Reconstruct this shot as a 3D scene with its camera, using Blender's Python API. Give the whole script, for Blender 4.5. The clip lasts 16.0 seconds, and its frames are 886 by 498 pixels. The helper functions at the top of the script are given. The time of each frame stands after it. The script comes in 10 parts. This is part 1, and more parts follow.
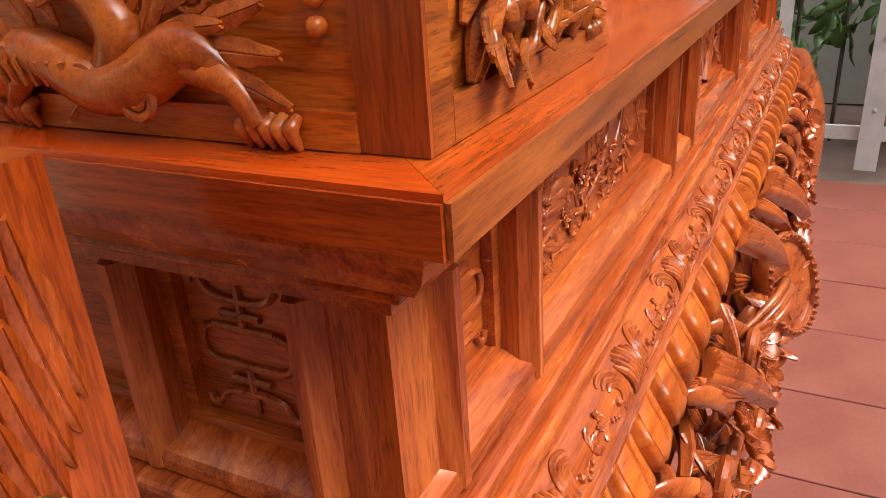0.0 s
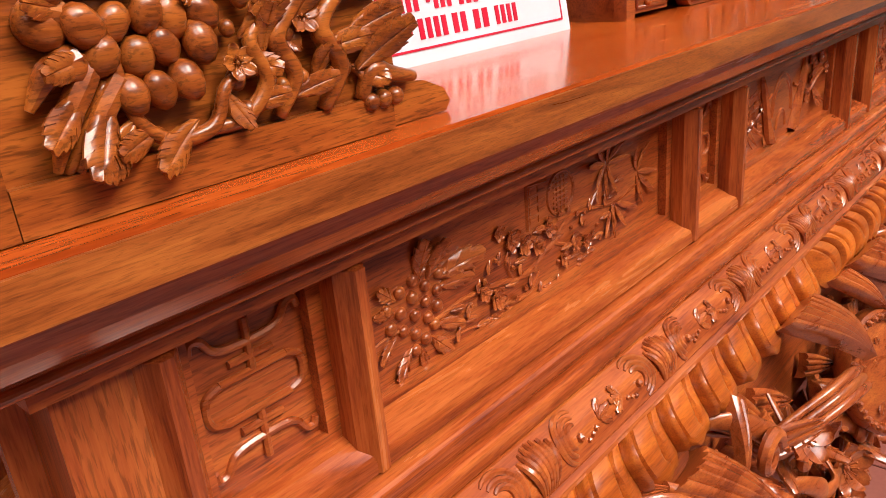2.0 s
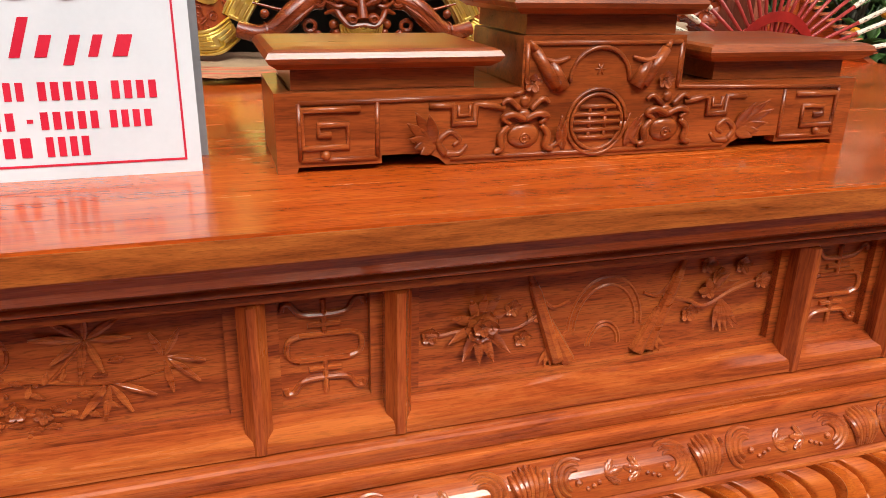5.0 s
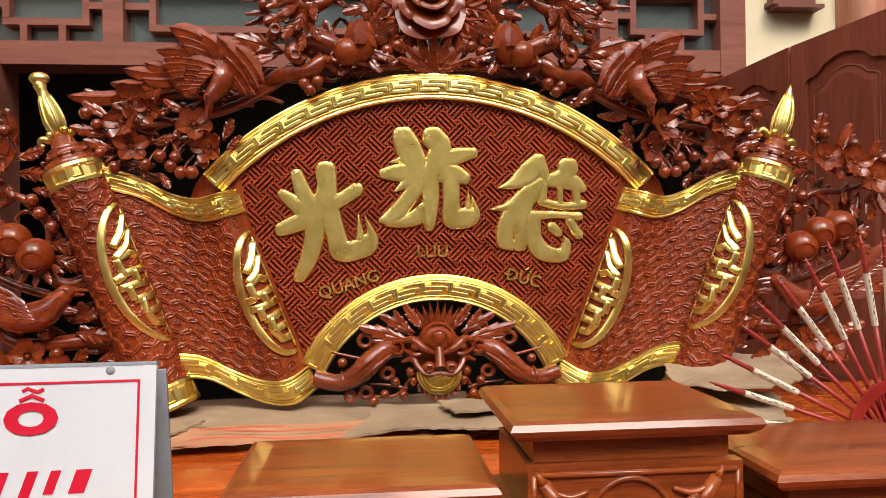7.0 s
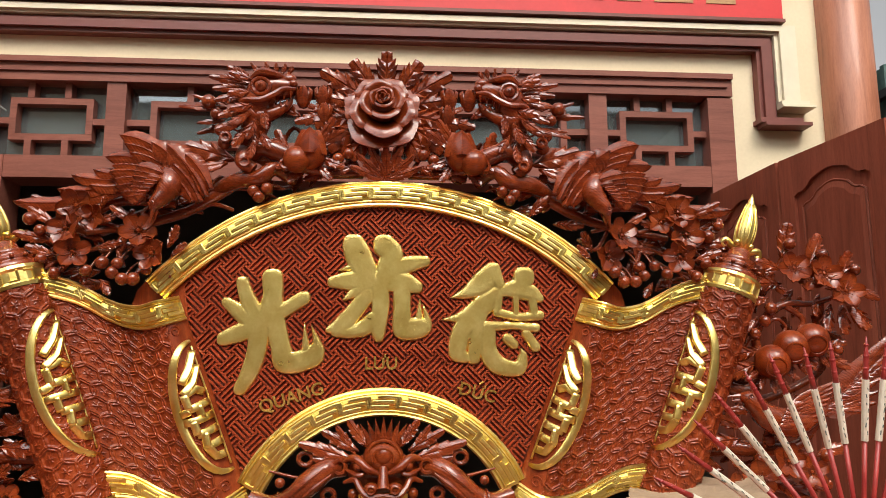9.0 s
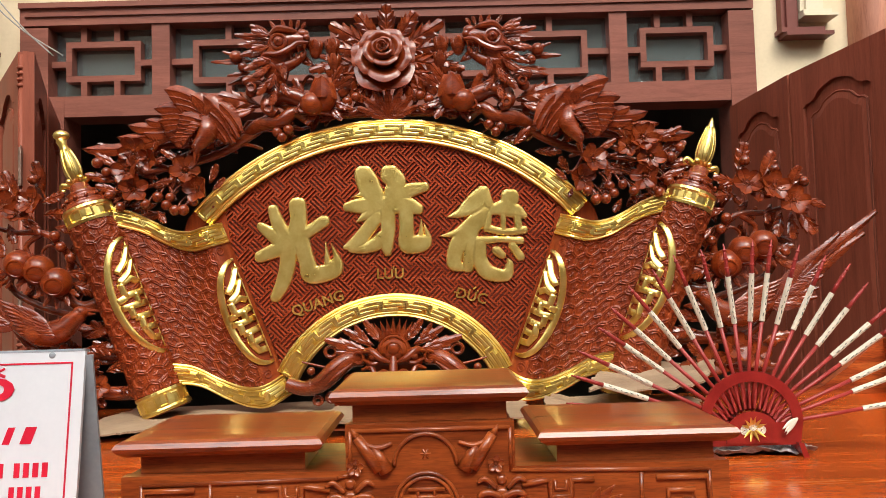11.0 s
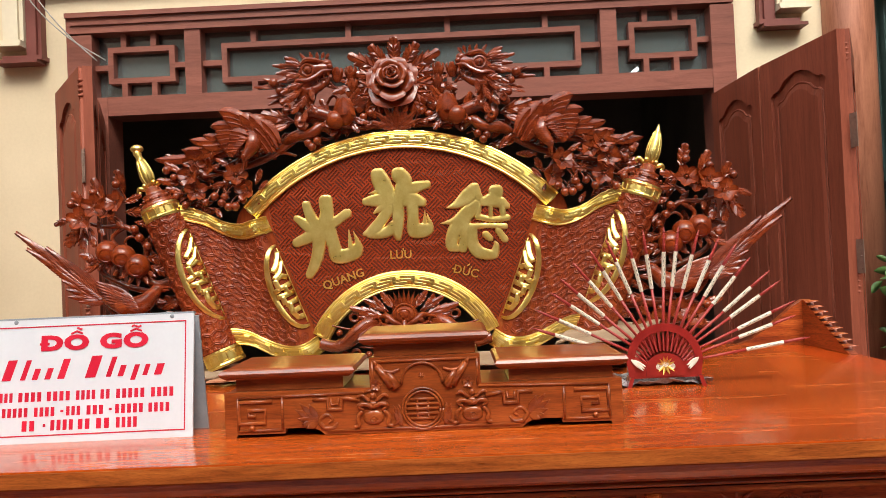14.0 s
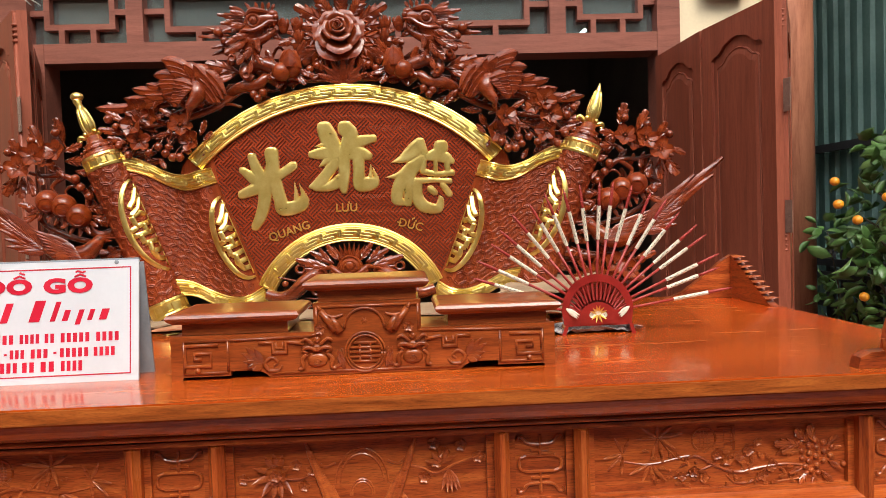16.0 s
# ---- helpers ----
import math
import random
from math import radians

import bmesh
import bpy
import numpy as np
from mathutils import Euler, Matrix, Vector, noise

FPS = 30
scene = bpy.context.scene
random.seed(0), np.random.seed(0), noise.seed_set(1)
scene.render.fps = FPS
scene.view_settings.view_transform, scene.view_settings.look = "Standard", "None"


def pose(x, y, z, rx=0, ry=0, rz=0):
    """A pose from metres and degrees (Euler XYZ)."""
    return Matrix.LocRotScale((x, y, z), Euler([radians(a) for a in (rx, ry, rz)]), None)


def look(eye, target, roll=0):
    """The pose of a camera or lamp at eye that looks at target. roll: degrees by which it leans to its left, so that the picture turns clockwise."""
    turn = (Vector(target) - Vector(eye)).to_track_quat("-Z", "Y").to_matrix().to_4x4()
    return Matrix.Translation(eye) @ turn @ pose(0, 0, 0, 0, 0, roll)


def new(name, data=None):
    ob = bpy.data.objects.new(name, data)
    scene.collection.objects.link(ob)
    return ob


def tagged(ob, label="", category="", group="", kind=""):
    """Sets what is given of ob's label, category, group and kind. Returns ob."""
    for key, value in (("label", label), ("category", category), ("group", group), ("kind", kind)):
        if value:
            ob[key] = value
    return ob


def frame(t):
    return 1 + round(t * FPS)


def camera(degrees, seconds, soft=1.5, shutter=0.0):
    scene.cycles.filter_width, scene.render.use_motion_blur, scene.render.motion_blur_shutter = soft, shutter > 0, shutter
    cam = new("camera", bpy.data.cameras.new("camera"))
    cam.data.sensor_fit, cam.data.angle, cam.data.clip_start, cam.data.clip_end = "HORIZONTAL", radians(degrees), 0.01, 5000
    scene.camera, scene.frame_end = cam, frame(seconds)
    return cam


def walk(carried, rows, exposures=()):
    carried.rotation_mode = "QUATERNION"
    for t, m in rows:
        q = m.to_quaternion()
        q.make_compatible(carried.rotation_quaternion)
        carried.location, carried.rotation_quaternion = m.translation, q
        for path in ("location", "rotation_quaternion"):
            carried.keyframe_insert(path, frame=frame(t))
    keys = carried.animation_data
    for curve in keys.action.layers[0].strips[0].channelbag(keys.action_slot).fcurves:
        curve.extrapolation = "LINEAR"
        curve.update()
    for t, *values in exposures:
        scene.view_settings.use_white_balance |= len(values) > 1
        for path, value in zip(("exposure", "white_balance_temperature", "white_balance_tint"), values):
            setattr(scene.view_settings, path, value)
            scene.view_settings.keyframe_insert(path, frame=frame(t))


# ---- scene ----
cam = camera(61.0, 16.0, soft=0.55)
PATH = [
    (0, (-0.211, -0.113, 1.356), (1.397, 0.759, 0.547), -3.9),
    (0.5, (-0.153, -0.175, 1.369), (1.313, 0.962, 0.621), -3.7),
    (1, (-0.113, -0.235, 1.377), (1.276, 1.006, 0.65), -4.6),
    (1.5, (-0.085, -0.27, 1.38), (1.281, 1.005, 0.669), -5.4),
    (2, (-0.033, -0.271, 1.355), (1.33, 1.004, 0.635), -5.3),
    (2.5, (0.091, -0.268, 1.357), (1.457, 0.999, 0.63), -3.9),
    (3, (0.198, -0.348, 1.37), (1.472, 0.996, 0.615), -2.6),
    (3.2, (0.231, -0.4, 1.374), (1.422, 1.008, 0.6), -2.4),
    (5.3, (0.775, -0.557, 1.472), (1.244, 1.279, 0.832), 2.3),
    (5.5, (0.807, -0.568, 1.481), (1.217, 1.316, 0.95), 2.7),
    (6, (0.857, -0.568, 1.512), (1.158, 1.383, 1.195), 0.7),
    (6.5, (0.869, -0.493, 1.555), (1.127, 1.487, 1.455), -0.3),
    (7, (0.885, -0.445, 1.571), (1.077, 1.546, 1.584), -0.7),
    (7.5, (0.92, -0.443, 1.587), (1.007, 1.553, 1.686), -0.4),
    (8, (0.959, -0.428, 1.599), (0.998, 1.557, 1.841), -0.0),
    (8.5, (0.999, -0.416, 1.582), (1.092, 1.552, 1.925), 0.1),
    (9, (1.016, -0.402, 1.563), (1.165, 1.567, 1.881), -0.2),
    (9.5, (1.034, -0.382, 1.55), (1.168, 1.603, 1.753), -1.0),
    (10, (1.041, -0.404, 1.548), (1.149, 1.589, 1.681), -1.5),
    (10.2, (1.06, -0.442, 1.544), (1.14, 1.553, 1.666), -1.7),
    (12.3, (1.14, -0.995, 1.541), (1.086, 1.003, 1.618), -1.2),
    (12.5, (1.143, -1.019, 1.549), (1.07, 0.978, 1.618), -1.4),
    (13, (1.146, -1.051, 1.539), (1.069, 0.947, 1.592), -1.9),
    (13.5, (1.15, -1.066, 1.544), (1.104, 0.934, 1.569), -2.1),
    (14, (1.164, -1.086, 1.547), (1.129, 0.914, 1.584), -2.5),
    (14.5, (1.171, -1.112, 1.548), (1.163, 0.887, 1.595), -2.9),
    (15, (1.2, -1.129, 1.536), (1.225, 0.871, 1.548), -3.2),
    (15.5, (1.221, -1.134, 1.523), (1.294, 0.864, 1.47), -2.9),
    (16, (1.175, -1.131, 1.528), (1.271, 0.865, 1.454), -1.9),
]
EXPOSURES = [(0.0, 1.00), (0.5, 0.90), (1.0, 0.80), (2.0, 0.68), (2.5, 0.58), (3.0, 0.44), (5.5, 0.42), (7.5, 0.36), (10.0, 0.38), (12.5, 0.42), (16.0, 0.46)]
walk(cam, [(t, look(eye, target, roll)) for t, eye, target, roll in PATH], exposures=EXPOSURES)

# ---- daylight: an overcast courtyard ----
world = bpy.data.worlds.new("overcast_sky")
scene.world = world
world.use_nodes = True
wn, wl = world.node_tree.nodes, world.node_tree.links
sky = wn.new("ShaderNodeTexSky")
sky.sky_type, sky.sun_disc = "NISHITA", False
sky.sun_elevation, sky.sun_rotation = radians(49), radians(200)
sky.air_density, sky.dust_density, sky.ozone_density = 1.0, 6.0, 1.0
grey = wn.new("ShaderNodeHueSaturation")
grey.inputs["Saturation"].default_value = 0.06
wl.new(sky.outputs[0], grey.inputs["Color"])
wl.new(grey.outputs[0], wn["Background"].inputs["Color"])
wn["Background"].inputs["Strength"].default_value = 0.125

sun_data = bpy.data.lights.new("sun", "SUN")
sun_data.energy, sun_data.angle, sun_data.color = 2.3, radians(24), (1.0, 0.92, 0.82)
sun = new("sun", sun_data)
sun.matrix_world = look((3.4, -5.2, 8.4), (1.2, 1.0, 1.0))

# ---- materials ----
def material(name, rough=0.5, metal=0.0, coat=0.0, spec=0.5):
    m = bpy.data.materials.new(name)
    m.use_nodes = True
    b = m.node_tree.nodes["Principled BSDF"]
    b.inputs["Roughness"].default_value, b.inputs["Metallic"].default_value = rough, metal
    b.inputs["Coat Weight"].default_value, b.inputs["Coat Roughness"].default_value = coat, 0.12
    b.inputs["Specular IOR Level"].default_value = spec
    return m, m.node_tree.nodes, m.node_tree.links, b


def ramp(nodes, stops):
    r = nodes.new("ShaderNodeValToRGB")
    els = r.color_ramp.elements
    els[0].position, els[0].color = stops[0][0], (*stops[0][1], 1)
    els[1].position, els[1].color = stops[-1][0], (*stops[-1][1], 1)
    for p, c in stops[1:-1]:
        els.new(p).color = (*c, 1)
    return r


def noise_tex(nodes, links, scale, stretch=(1, 1, 1), detail=4.0, rough=0.55, turn=(0, 0, 0), coords=None):
    co = coords or nodes.new("ShaderNodeTexCoord").outputs["Object"]
    mp = nodes.new("ShaderNodeMapping")
    mp.inputs["Scale"].default_value, mp.inputs["Rotation"].default_value = stretch, turn
    links.new(co, mp.inputs["Vector"])
    n = nodes.new("ShaderNodeTexNoise")
    n.inputs["Scale"].default_value, n.inputs["Detail"].default_value, n.inputs["Roughness"].default_value = scale, detail, rough
    links.new(mp.outputs[0], n.inputs["Vector"])
    return n


def bump(nodes, links, height, b, strength, distance):
    k = nodes.new("ShaderNodeBump")
    k.inputs["Strength"].default_value, k.inputs["Distance"].default_value = strength, distance
    links.new(height, k.inputs["Height"])
    links.new(k.outputs[0], b.inputs["Normal"])
    return k


def wood(name, dark, mid, light, axis="x", rough=0.32, coat=0.6, grain=1.0, relief=0.15, flecks=0.62, cuts=0.0):
    """Lacquered hardwood: long bands along the grain, fine pores, a hue that drifts from board to board."""
    m, n, l, b = material(name, rough, 0, coat, spec=0.25)
    long = {"x": (0.10, 1, 1), "y": (1, 0.10, 1), "z": (1, 1, 0.10)}[axis]
    fine = {"x": (0.05, 1, 1), "y": (1, 0.05, 1), "z": (1, 1, 0.05)}[axis]
    info = n.new("ShaderNodeObjectInfo")
    co = n.new("ShaderNodeTexCoord")
    add = n.new("ShaderNodeVectorMath")
    add.operation = "MULTIPLY_ADD"
    add.inputs[1].default_value = (7.0, 5.0, 3.0)
    l.new(info.outputs["Random"], add.inputs[0])
    l.new(co.outputs["Object"], add.inputs[2])
    bands = noise_tex(n, l, 42 * grain, long, 5, 0.6, coords=add.outputs[0])
    bands.inputs["Distortion"].default_value = 0.9
    pores = noise_tex(n, l, 520 * grain, fine, 3, 0.6, coords=add.outputs[0])
    big = noise_tex(n, l, 6.0, long, 2, 0.5, coords=add.outputs[0])
    mix = n.new("ShaderNodeMath")
    mix.operation = "MULTIPLY_ADD"
    mix.inputs[1].default_value = 0.36
    l.new(pores.outputs["Fac"], mix.inputs[0])
    l.new(bands.outputs["Fac"], mix.inputs[2])
    r = ramp(n, [(0.46, dark), (0.66, mid), (0.90, light)])
    l.new(mix.outputs[0], r.inputs[0])
    dash = noise_tex(n, l, 620 * grain, long, 2, 0.5, coords=add.outputs[0])
    dash.inputs["Distortion"].default_value = 0.4
    cut = n.new("ShaderNodeMapRange")
    cut.inputs["From Min"].default_value, cut.inputs["From Max"].default_value = 0.36, 0.50
    cut.inputs["To Min"].default_value, cut.inputs["To Max"].default_value = flecks, 1.0
    l.new(dash.outputs["Fac"], cut.inputs["Value"])
    hs = n.new("ShaderNodeHueSaturation")
    val = n.new("ShaderNodeMapRange")
    val.inputs["From Min"].default_value, val.inputs["From Max"].default_value = 0.3, 0.7
    val.inputs["To Min"].default_value, val.inputs["To Max"].default_value = 0.86, 1.16
    l.new(big.outputs["Fac"], val.inputs["Value"])
    both = n.new("ShaderNodeMath")
    both.operation = "MULTIPLY"
    l.new(val.outputs[0], both.inputs[0]), l.new(cut.outputs[0], both.inputs[1])
    l.new(both.outputs[0], hs.inputs["Value"])
    l.new(r.outputs[0], hs.inputs["Color"])
    l.new(hs.outputs[0], b.inputs["Base Color"])
    rr = n.new("ShaderNodeMapRange")
    rr.inputs["To Min"].default_value, rr.inputs["To Max"].default_value = rough - 0.08, rough + 0.1
    l.new(bands.outputs["Fac"], rr.inputs["Value"])
    l.new(rr.outputs[0], b.inputs["Roughness"])
    height = pores.outputs["Fac"]
    if cuts:
        wave = n.new("ShaderNodeTexWave")
        wave.bands_direction = "DIAGONAL"
        wave.inputs["Scale"].default_value, wave.inputs["Distortion"].default_value = 95, 5.0
        wave.inputs["Detail"].default_value, wave.inputs["Detail Scale"].default_value = 2.0, 0.25
        l.new(co.outputs["Object"], wave.inputs["Vector"])
        height = wave.outputs["Fac"]
    bump(n, l, height, b, cuts or relief, 0.0009 if cuts else 0.0006)
    return m


def mottled(name, dark, light, scale, rough=0.6, metal=0.0, relief=0.2, depth=0.002, coat=0.0, detail=6.0, fine=None):
    """A surface that varies at two scales."""
    m, n, l, b = material(name, rough, metal, coat)
    a = noise_tex(n, l, scale, detail=detail)
    f = noise_tex(n, l, fine or scale * 14, detail=3)
    mix = n.new("ShaderNodeMath")
    mix.operation = "MULTIPLY_ADD"
    mix.inputs[1].default_value = 0.3
    l.new(f.outputs["Fac"], mix.inputs[0])
    l.new(a.outputs["Fac"], mix.inputs[2])
    r = ramp(n, [(0.45, dark), (0.85, light)])
    l.new(mix.outputs[0], r.inputs[0])
    l.new(r.outputs[0], b.inputs["Base Color"])
    rr = n.new("ShaderNodeMapRange")
    rr.inputs["To Min"].default_value, rr.inputs["To Max"].default_value = max(rough - 0.1, 0.02), rough + 0.12
    l.new(a.outputs["Fac"], rr.inputs["Value"])
    l.new(rr.outputs[0], b.inputs["Roughness"])
    if relief:
        bump(n, l, mix.outputs[0], b, relief, depth)
    return m


D1, M1, L1 = (0.165, 0.025, 0.007), (0.355, 0.068, 0.014), (0.52, 0.134, 0.027)
WOOD_X = wood("altar_wood_along", D1, M1, L1, "x")
WOOD_Y = wood("altar_wood_across", D1, M1, L1, "y")
WOOD_Z = wood("altar_wood_upright", D1, M1, L1, "z")
MOULD = wood("moulding_wood", D1, M1, L1, "x", rough=0.24, coat=0.7, flecks=0.8)
MOULD_Z = wood("post_wood", D1, M1, L1, "z", rough=0.24, coat=0.7, flecks=0.8)
TOP_WOOD = wood("table_top_wood", (0.33, 0.046, 0.005), (0.47, 0.078, 0.009), (0.60, 0.125, 0.015), "x", rough=0.24, coat=0.6, grain=0.8, relief=0.03, flecks=0.72)
TOP_WOOD_Y = wood("table_top_wood_across", (0.36, 0.036, 0.004), (0.50, 0.060, 0.006), (0.62, 0.095, 0.010), "y", rough=0.22, coat=0.7, grain=0.8, relief=0.03, flecks=0.80)
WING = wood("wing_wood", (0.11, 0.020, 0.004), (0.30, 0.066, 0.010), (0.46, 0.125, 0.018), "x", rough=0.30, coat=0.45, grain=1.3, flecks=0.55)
CARVED = wood("carved_wood", (0.175, 0.029, 0.008), (0.34, 0.068, 0.015), (0.49, 0.128, 0.027), "x", rough=0.28, coat=0.65, relief=0.15, flecks=0.75)
BOARD_WOOD = wood("screen_board_wood", (0.13, 0.016, 0.003), (0.30, 0.048, 0.006), (0.44, 0.090, 0.011), "z", rough=0.24, coat=0.7, flecks=0.75)
SLAB_EDGE_Z = wood("corner_strip_wood", (0.10, 0.013, 0.003), (0.22, 0.036, 0.006), (0.33, 0.066, 0.010), "z", rough=0.34, coat=0.4, flecks=0.75)
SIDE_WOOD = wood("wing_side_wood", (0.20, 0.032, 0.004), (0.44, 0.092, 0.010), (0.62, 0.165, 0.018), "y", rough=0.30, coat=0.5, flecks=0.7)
GADROON = wood("gadroon_wood", (0.22, 0.036, 0.006), (0.42, 0.086, 0.011), (0.58, 0.150, 0.018), "x", rough=0.30, coat=0.5, relief=0.08, flecks=0.8)
# darker copies of the top's wood for its less lit edge faces
SLAB_EDGE = wood("slab_edge_wood", (0.17, 0.036, 0.007), (0.32, 0.076, 0.014), (0.46, 0.130, 0.024), "x", rough=0.30, coat=0.4, grain=2.0, flecks=0.74)
SLAB_EDGE_Y = wood("slab_edge_wood_across", (0.19, 0.022, 0.004), (0.30, 0.042, 0.007), (0.40, 0.070, 0.010), "y", rough=0.22, coat=0.7, grain=1.0, flecks=0.75)
STAND_WOOD = wood("stand_wood", (0.115, 0.020, 0.005), (0.245, 0.050, 0.010), (0.36, 0.084, 0.017), "x", rough=0.30, coat=0.5, flecks=0.75)
PLAQUE = wood("plaque_wood", (0.090, 0.012, 0.003), (0.195, 0.029, 0.006), (0.31, 0.056, 0.011), "x", rough=0.26, coat=0.75, cuts=0.35)
ROSE = wood("plaque_amber_wood", (0.12, 0.015, 0.003), (0.21, 0.031, 0.005), (0.29, 0.054, 0.008), "x", rough=0.34, coat=0.4, relief=0.1)
# same lacquer as the fretwork, darkened: shade between the bars is in the colour
PLAQUE_RECESS_SHADE = wood("plaque_ground_shaded", (0.085, 0.013, 0.006), (0.12, 0.019, 0.008), (0.16, 0.027, 0.011), "x", rough=0.45, coat=0.3)
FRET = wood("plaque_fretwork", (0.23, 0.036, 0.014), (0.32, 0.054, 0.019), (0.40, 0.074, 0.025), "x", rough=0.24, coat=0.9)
SCROLL = wood("scroll_wood", (0.13, 0.018, 0.004), (0.22, 0.034, 0.007), (0.30, 0.055, 0.011), "z", rough=0.38, coat=0.32, flecks=0.8)
DOOR = wood("door_wood", (0.20, 0.050, 0.028), (0.26, 0.068, 0.037), (0.31, 0.086, 0.047), "z", rough=0.45, coat=0.15, grain=0.8, flecks=0.9)
FRAME = wood("frame_wood", (0.17, 0.055, 0.038), (0.22, 0.075, 0.051), (0.26, 0.094, 0.064), "x", rough=0.5, coat=0.1, grain=0.8, flecks=0.9)
COLUMN = wood("column_wood", (0.25, 0.09, 0.05), (0.36, 0.14, 0.08), (0.44, 0.18, 0.10), "z", rough=0.45, coat=0.2, grain=0.6, flecks=0.9)
GOLD = mottled("gold_leaf", (0.84, 0.60, 0.14), (0.98, 0.80, 0.30), 26, rough=0.33, metal=1.0, relief=0.35, depth=0.0015, fine=240)
GOLD_SIGN = mottled("gold_leaf_signs", (0.82, 0.60, 0.15), (0.95, 0.77, 0.27), 30, rough=0.30, metal=0.86, relief=0.3, depth=0.0015, fine=220)
GOLD_DEEP = mottled("gold_ground", (0.837, 0.553, 0.095), (0.970, 0.810, 0.203), 60, rough=0.40, metal=1.0, relief=0.3, depth=0.001, fine=300)
GOLD_DULL = mottled("gold_paint_lines", (0.60, 0.36, 0.07), (0.80, 0.54, 0.14), 40, rough=0.36, metal=0.9, relief=0.25, depth=0.001)
CREAM = mottled("cream_wall_paint", (0.66, 0.55, 0.36), (0.78, 0.66, 0.45), 1.2, rough=0.75, relief=0.12, depth=0.004, fine=60)
CREAM_TRIM = mottled("cream_moulding_paint", (0.66, 0.58, 0.42), (0.76, 0.68, 0.50), 2.0, rough=0.6, relief=0.06)
RED_TRIM = mottled("red_brown_moulding_paint", (0.135, 0.034, 0.024), (0.185, 0.048, 0.034), 2.5, rough=0.5, relief=0.06)
SIGN_WHITE = mottled("sign_white_plastic", (0.56, 0.59, 0.63), (0.62, 0.65, 0.69), 9, rough=0.42, relief=0.03, fine=160)
SIGN_GREY = mottled("sign_back_grey", (0.22, 0.25, 0.28), (0.32, 0.35, 0.38), 12, rough=0.5, relief=0.05)
SIGN_RED = mottled("sign_red_vinyl", (0.50, 0.006, 0.028), (0.60, 0.012, 0.040), 20, rough=0.35, relief=0.0)
BANNER_RED = mottled("banner_red", (0.50, 0.012, 0.012), (0.60, 0.02, 0.02), 3, rough=0.45, relief=0.05)
BANNER_INK = mottled("faded_gold_print", (0.34, 0.16, 0.06), (0.46, 0.26, 0.10), 20, rough=0.5, relief=0.0)
CARD = mottled("cardboard", (0.23, 0.15, 0.09), (0.36, 0.255, 0.16), 9, rough=0.85, relief=0.35, fine=140)
CARD_ORANGE = mottled("printed_orange_cardboard", (0.42, 0.17, 0.085), (0.52, 0.27, 0.15), 9, rough=0.7, relief=0.2)
PRINT_RED = mottled("red_print_on_card", (0.55, 0.07, 0.04), (0.68, 0.13, 0.08), 30, rough=0.7, relief=0.1)
CARD_EDGE = mottled("cardboard_edge", (0.16, 0.10, 0.06), (0.34, 0.23, 0.14), 160, rough=0.9, relief=0.4)
FOIL = mottled("clear_plastic_wrap", (0.10, 0.09, 0.09), (0.42, 0.40, 0.40), 60, rough=0.16, relief=0.8, depth=0.01, fine=200)
LACQUER_RED = mottled("dark_red_lacquer", (0.20, 0.012, 0.010), (0.30, 0.020, 0.016), 30, rough=0.22, coat=0.8, relief=0.05)
STICK_RED = mottled("stick_red", (0.26, 0.022, 0.020), (0.36, 0.040, 0.032), 60, rough=0.4, relief=0.1)
STICK_WHITE = mottled("stick_ivory", (0.58, 0.55, 0.44), (0.72, 0.68, 0.55), 60, rough=0.4, relief=0.1)
INK = mottled("ink_print", (0.05, 0.06, 0.05), (0.16, 0.18, 0.15), 80, rough=0.5, relief=0.0)
STEEL = mottled("brushed_steel", (0.42, 0.45, 0.46), (0.56, 0.58, 0.60), 9, rough=0.5, metal=0.0, relief=0.1)
HINGE = mottled("painted_hinge", (0.20, 0.13, 0.10), (0.30, 0.21, 0.16), 40, rough=0.45, metal=0.3, relief=0.1)
DARK_STEEL = mottled("dark_steel", (0.018, 0.018, 0.02), (0.04, 0.04, 0.042), 12, rough=0.5, relief=0.1)
CORRUGATED = mottled("green_corrugated_sheet", (0.050, 0.115, 0.098), (0.115, 0.205, 0.180), 3, rough=0.5, relief=0.1)
# dark base colour stands in for the lack of light indoors
ROOM_GLOOM = mottled("room_gloom_plaster", (0.10, 0.09, 0.075), (0.15, 0.135, 0.11), 2, rough=0.8, relief=0.1)
FLOOR_TILE = mottled("red_floor_tile", (0.21, 0.058, 0.042), (0.30, 0.095, 0.07), 5, rough=0.4, relief=0.12, fine=90)
GROUND = mottled("mortar_ground", (0.14, 0.09, 0.075), (0.22, 0.15, 0.12), 6, rough=0.85, relief=0.3)
ADDED_FAR_WALL = mottled("added_far_wall_plaster", (0.36, 0.33, 0.28), (0.46, 0.43, 0.37), 1.0, rough=0.8, relief=0.1)
CONCRETE = mottled("beige_block", (0.42, 0.33, 0.23), (0.55, 0.45, 0.33), 9, rough=0.85, relief=0.3)
LEAF = mottled("kumquat_leaf", (0.045, 0.11, 0.025), (0.10, 0.20, 0.05), 14, rough=0.38, coat=0.2, relief=0.1)
LEAF_PALE = mottled("ivy_leaf", (0.06, 0.15, 0.03), (0.12, 0.24, 0.06), 14, rough=0.45, relief=0.1)
BARK = mottled("bark", (0.06, 0.05, 0.035), (0.12, 0.10, 0.07), 30, rough=0.85, relief=0.4)
ORANGE = mottled("kumquat_peel", (0.72, 0.24, 0.012), (0.85, 0.36, 0.02), 30, rough=0.38, coat=0.2, relief=0.3, depth=0.001, fine=500)
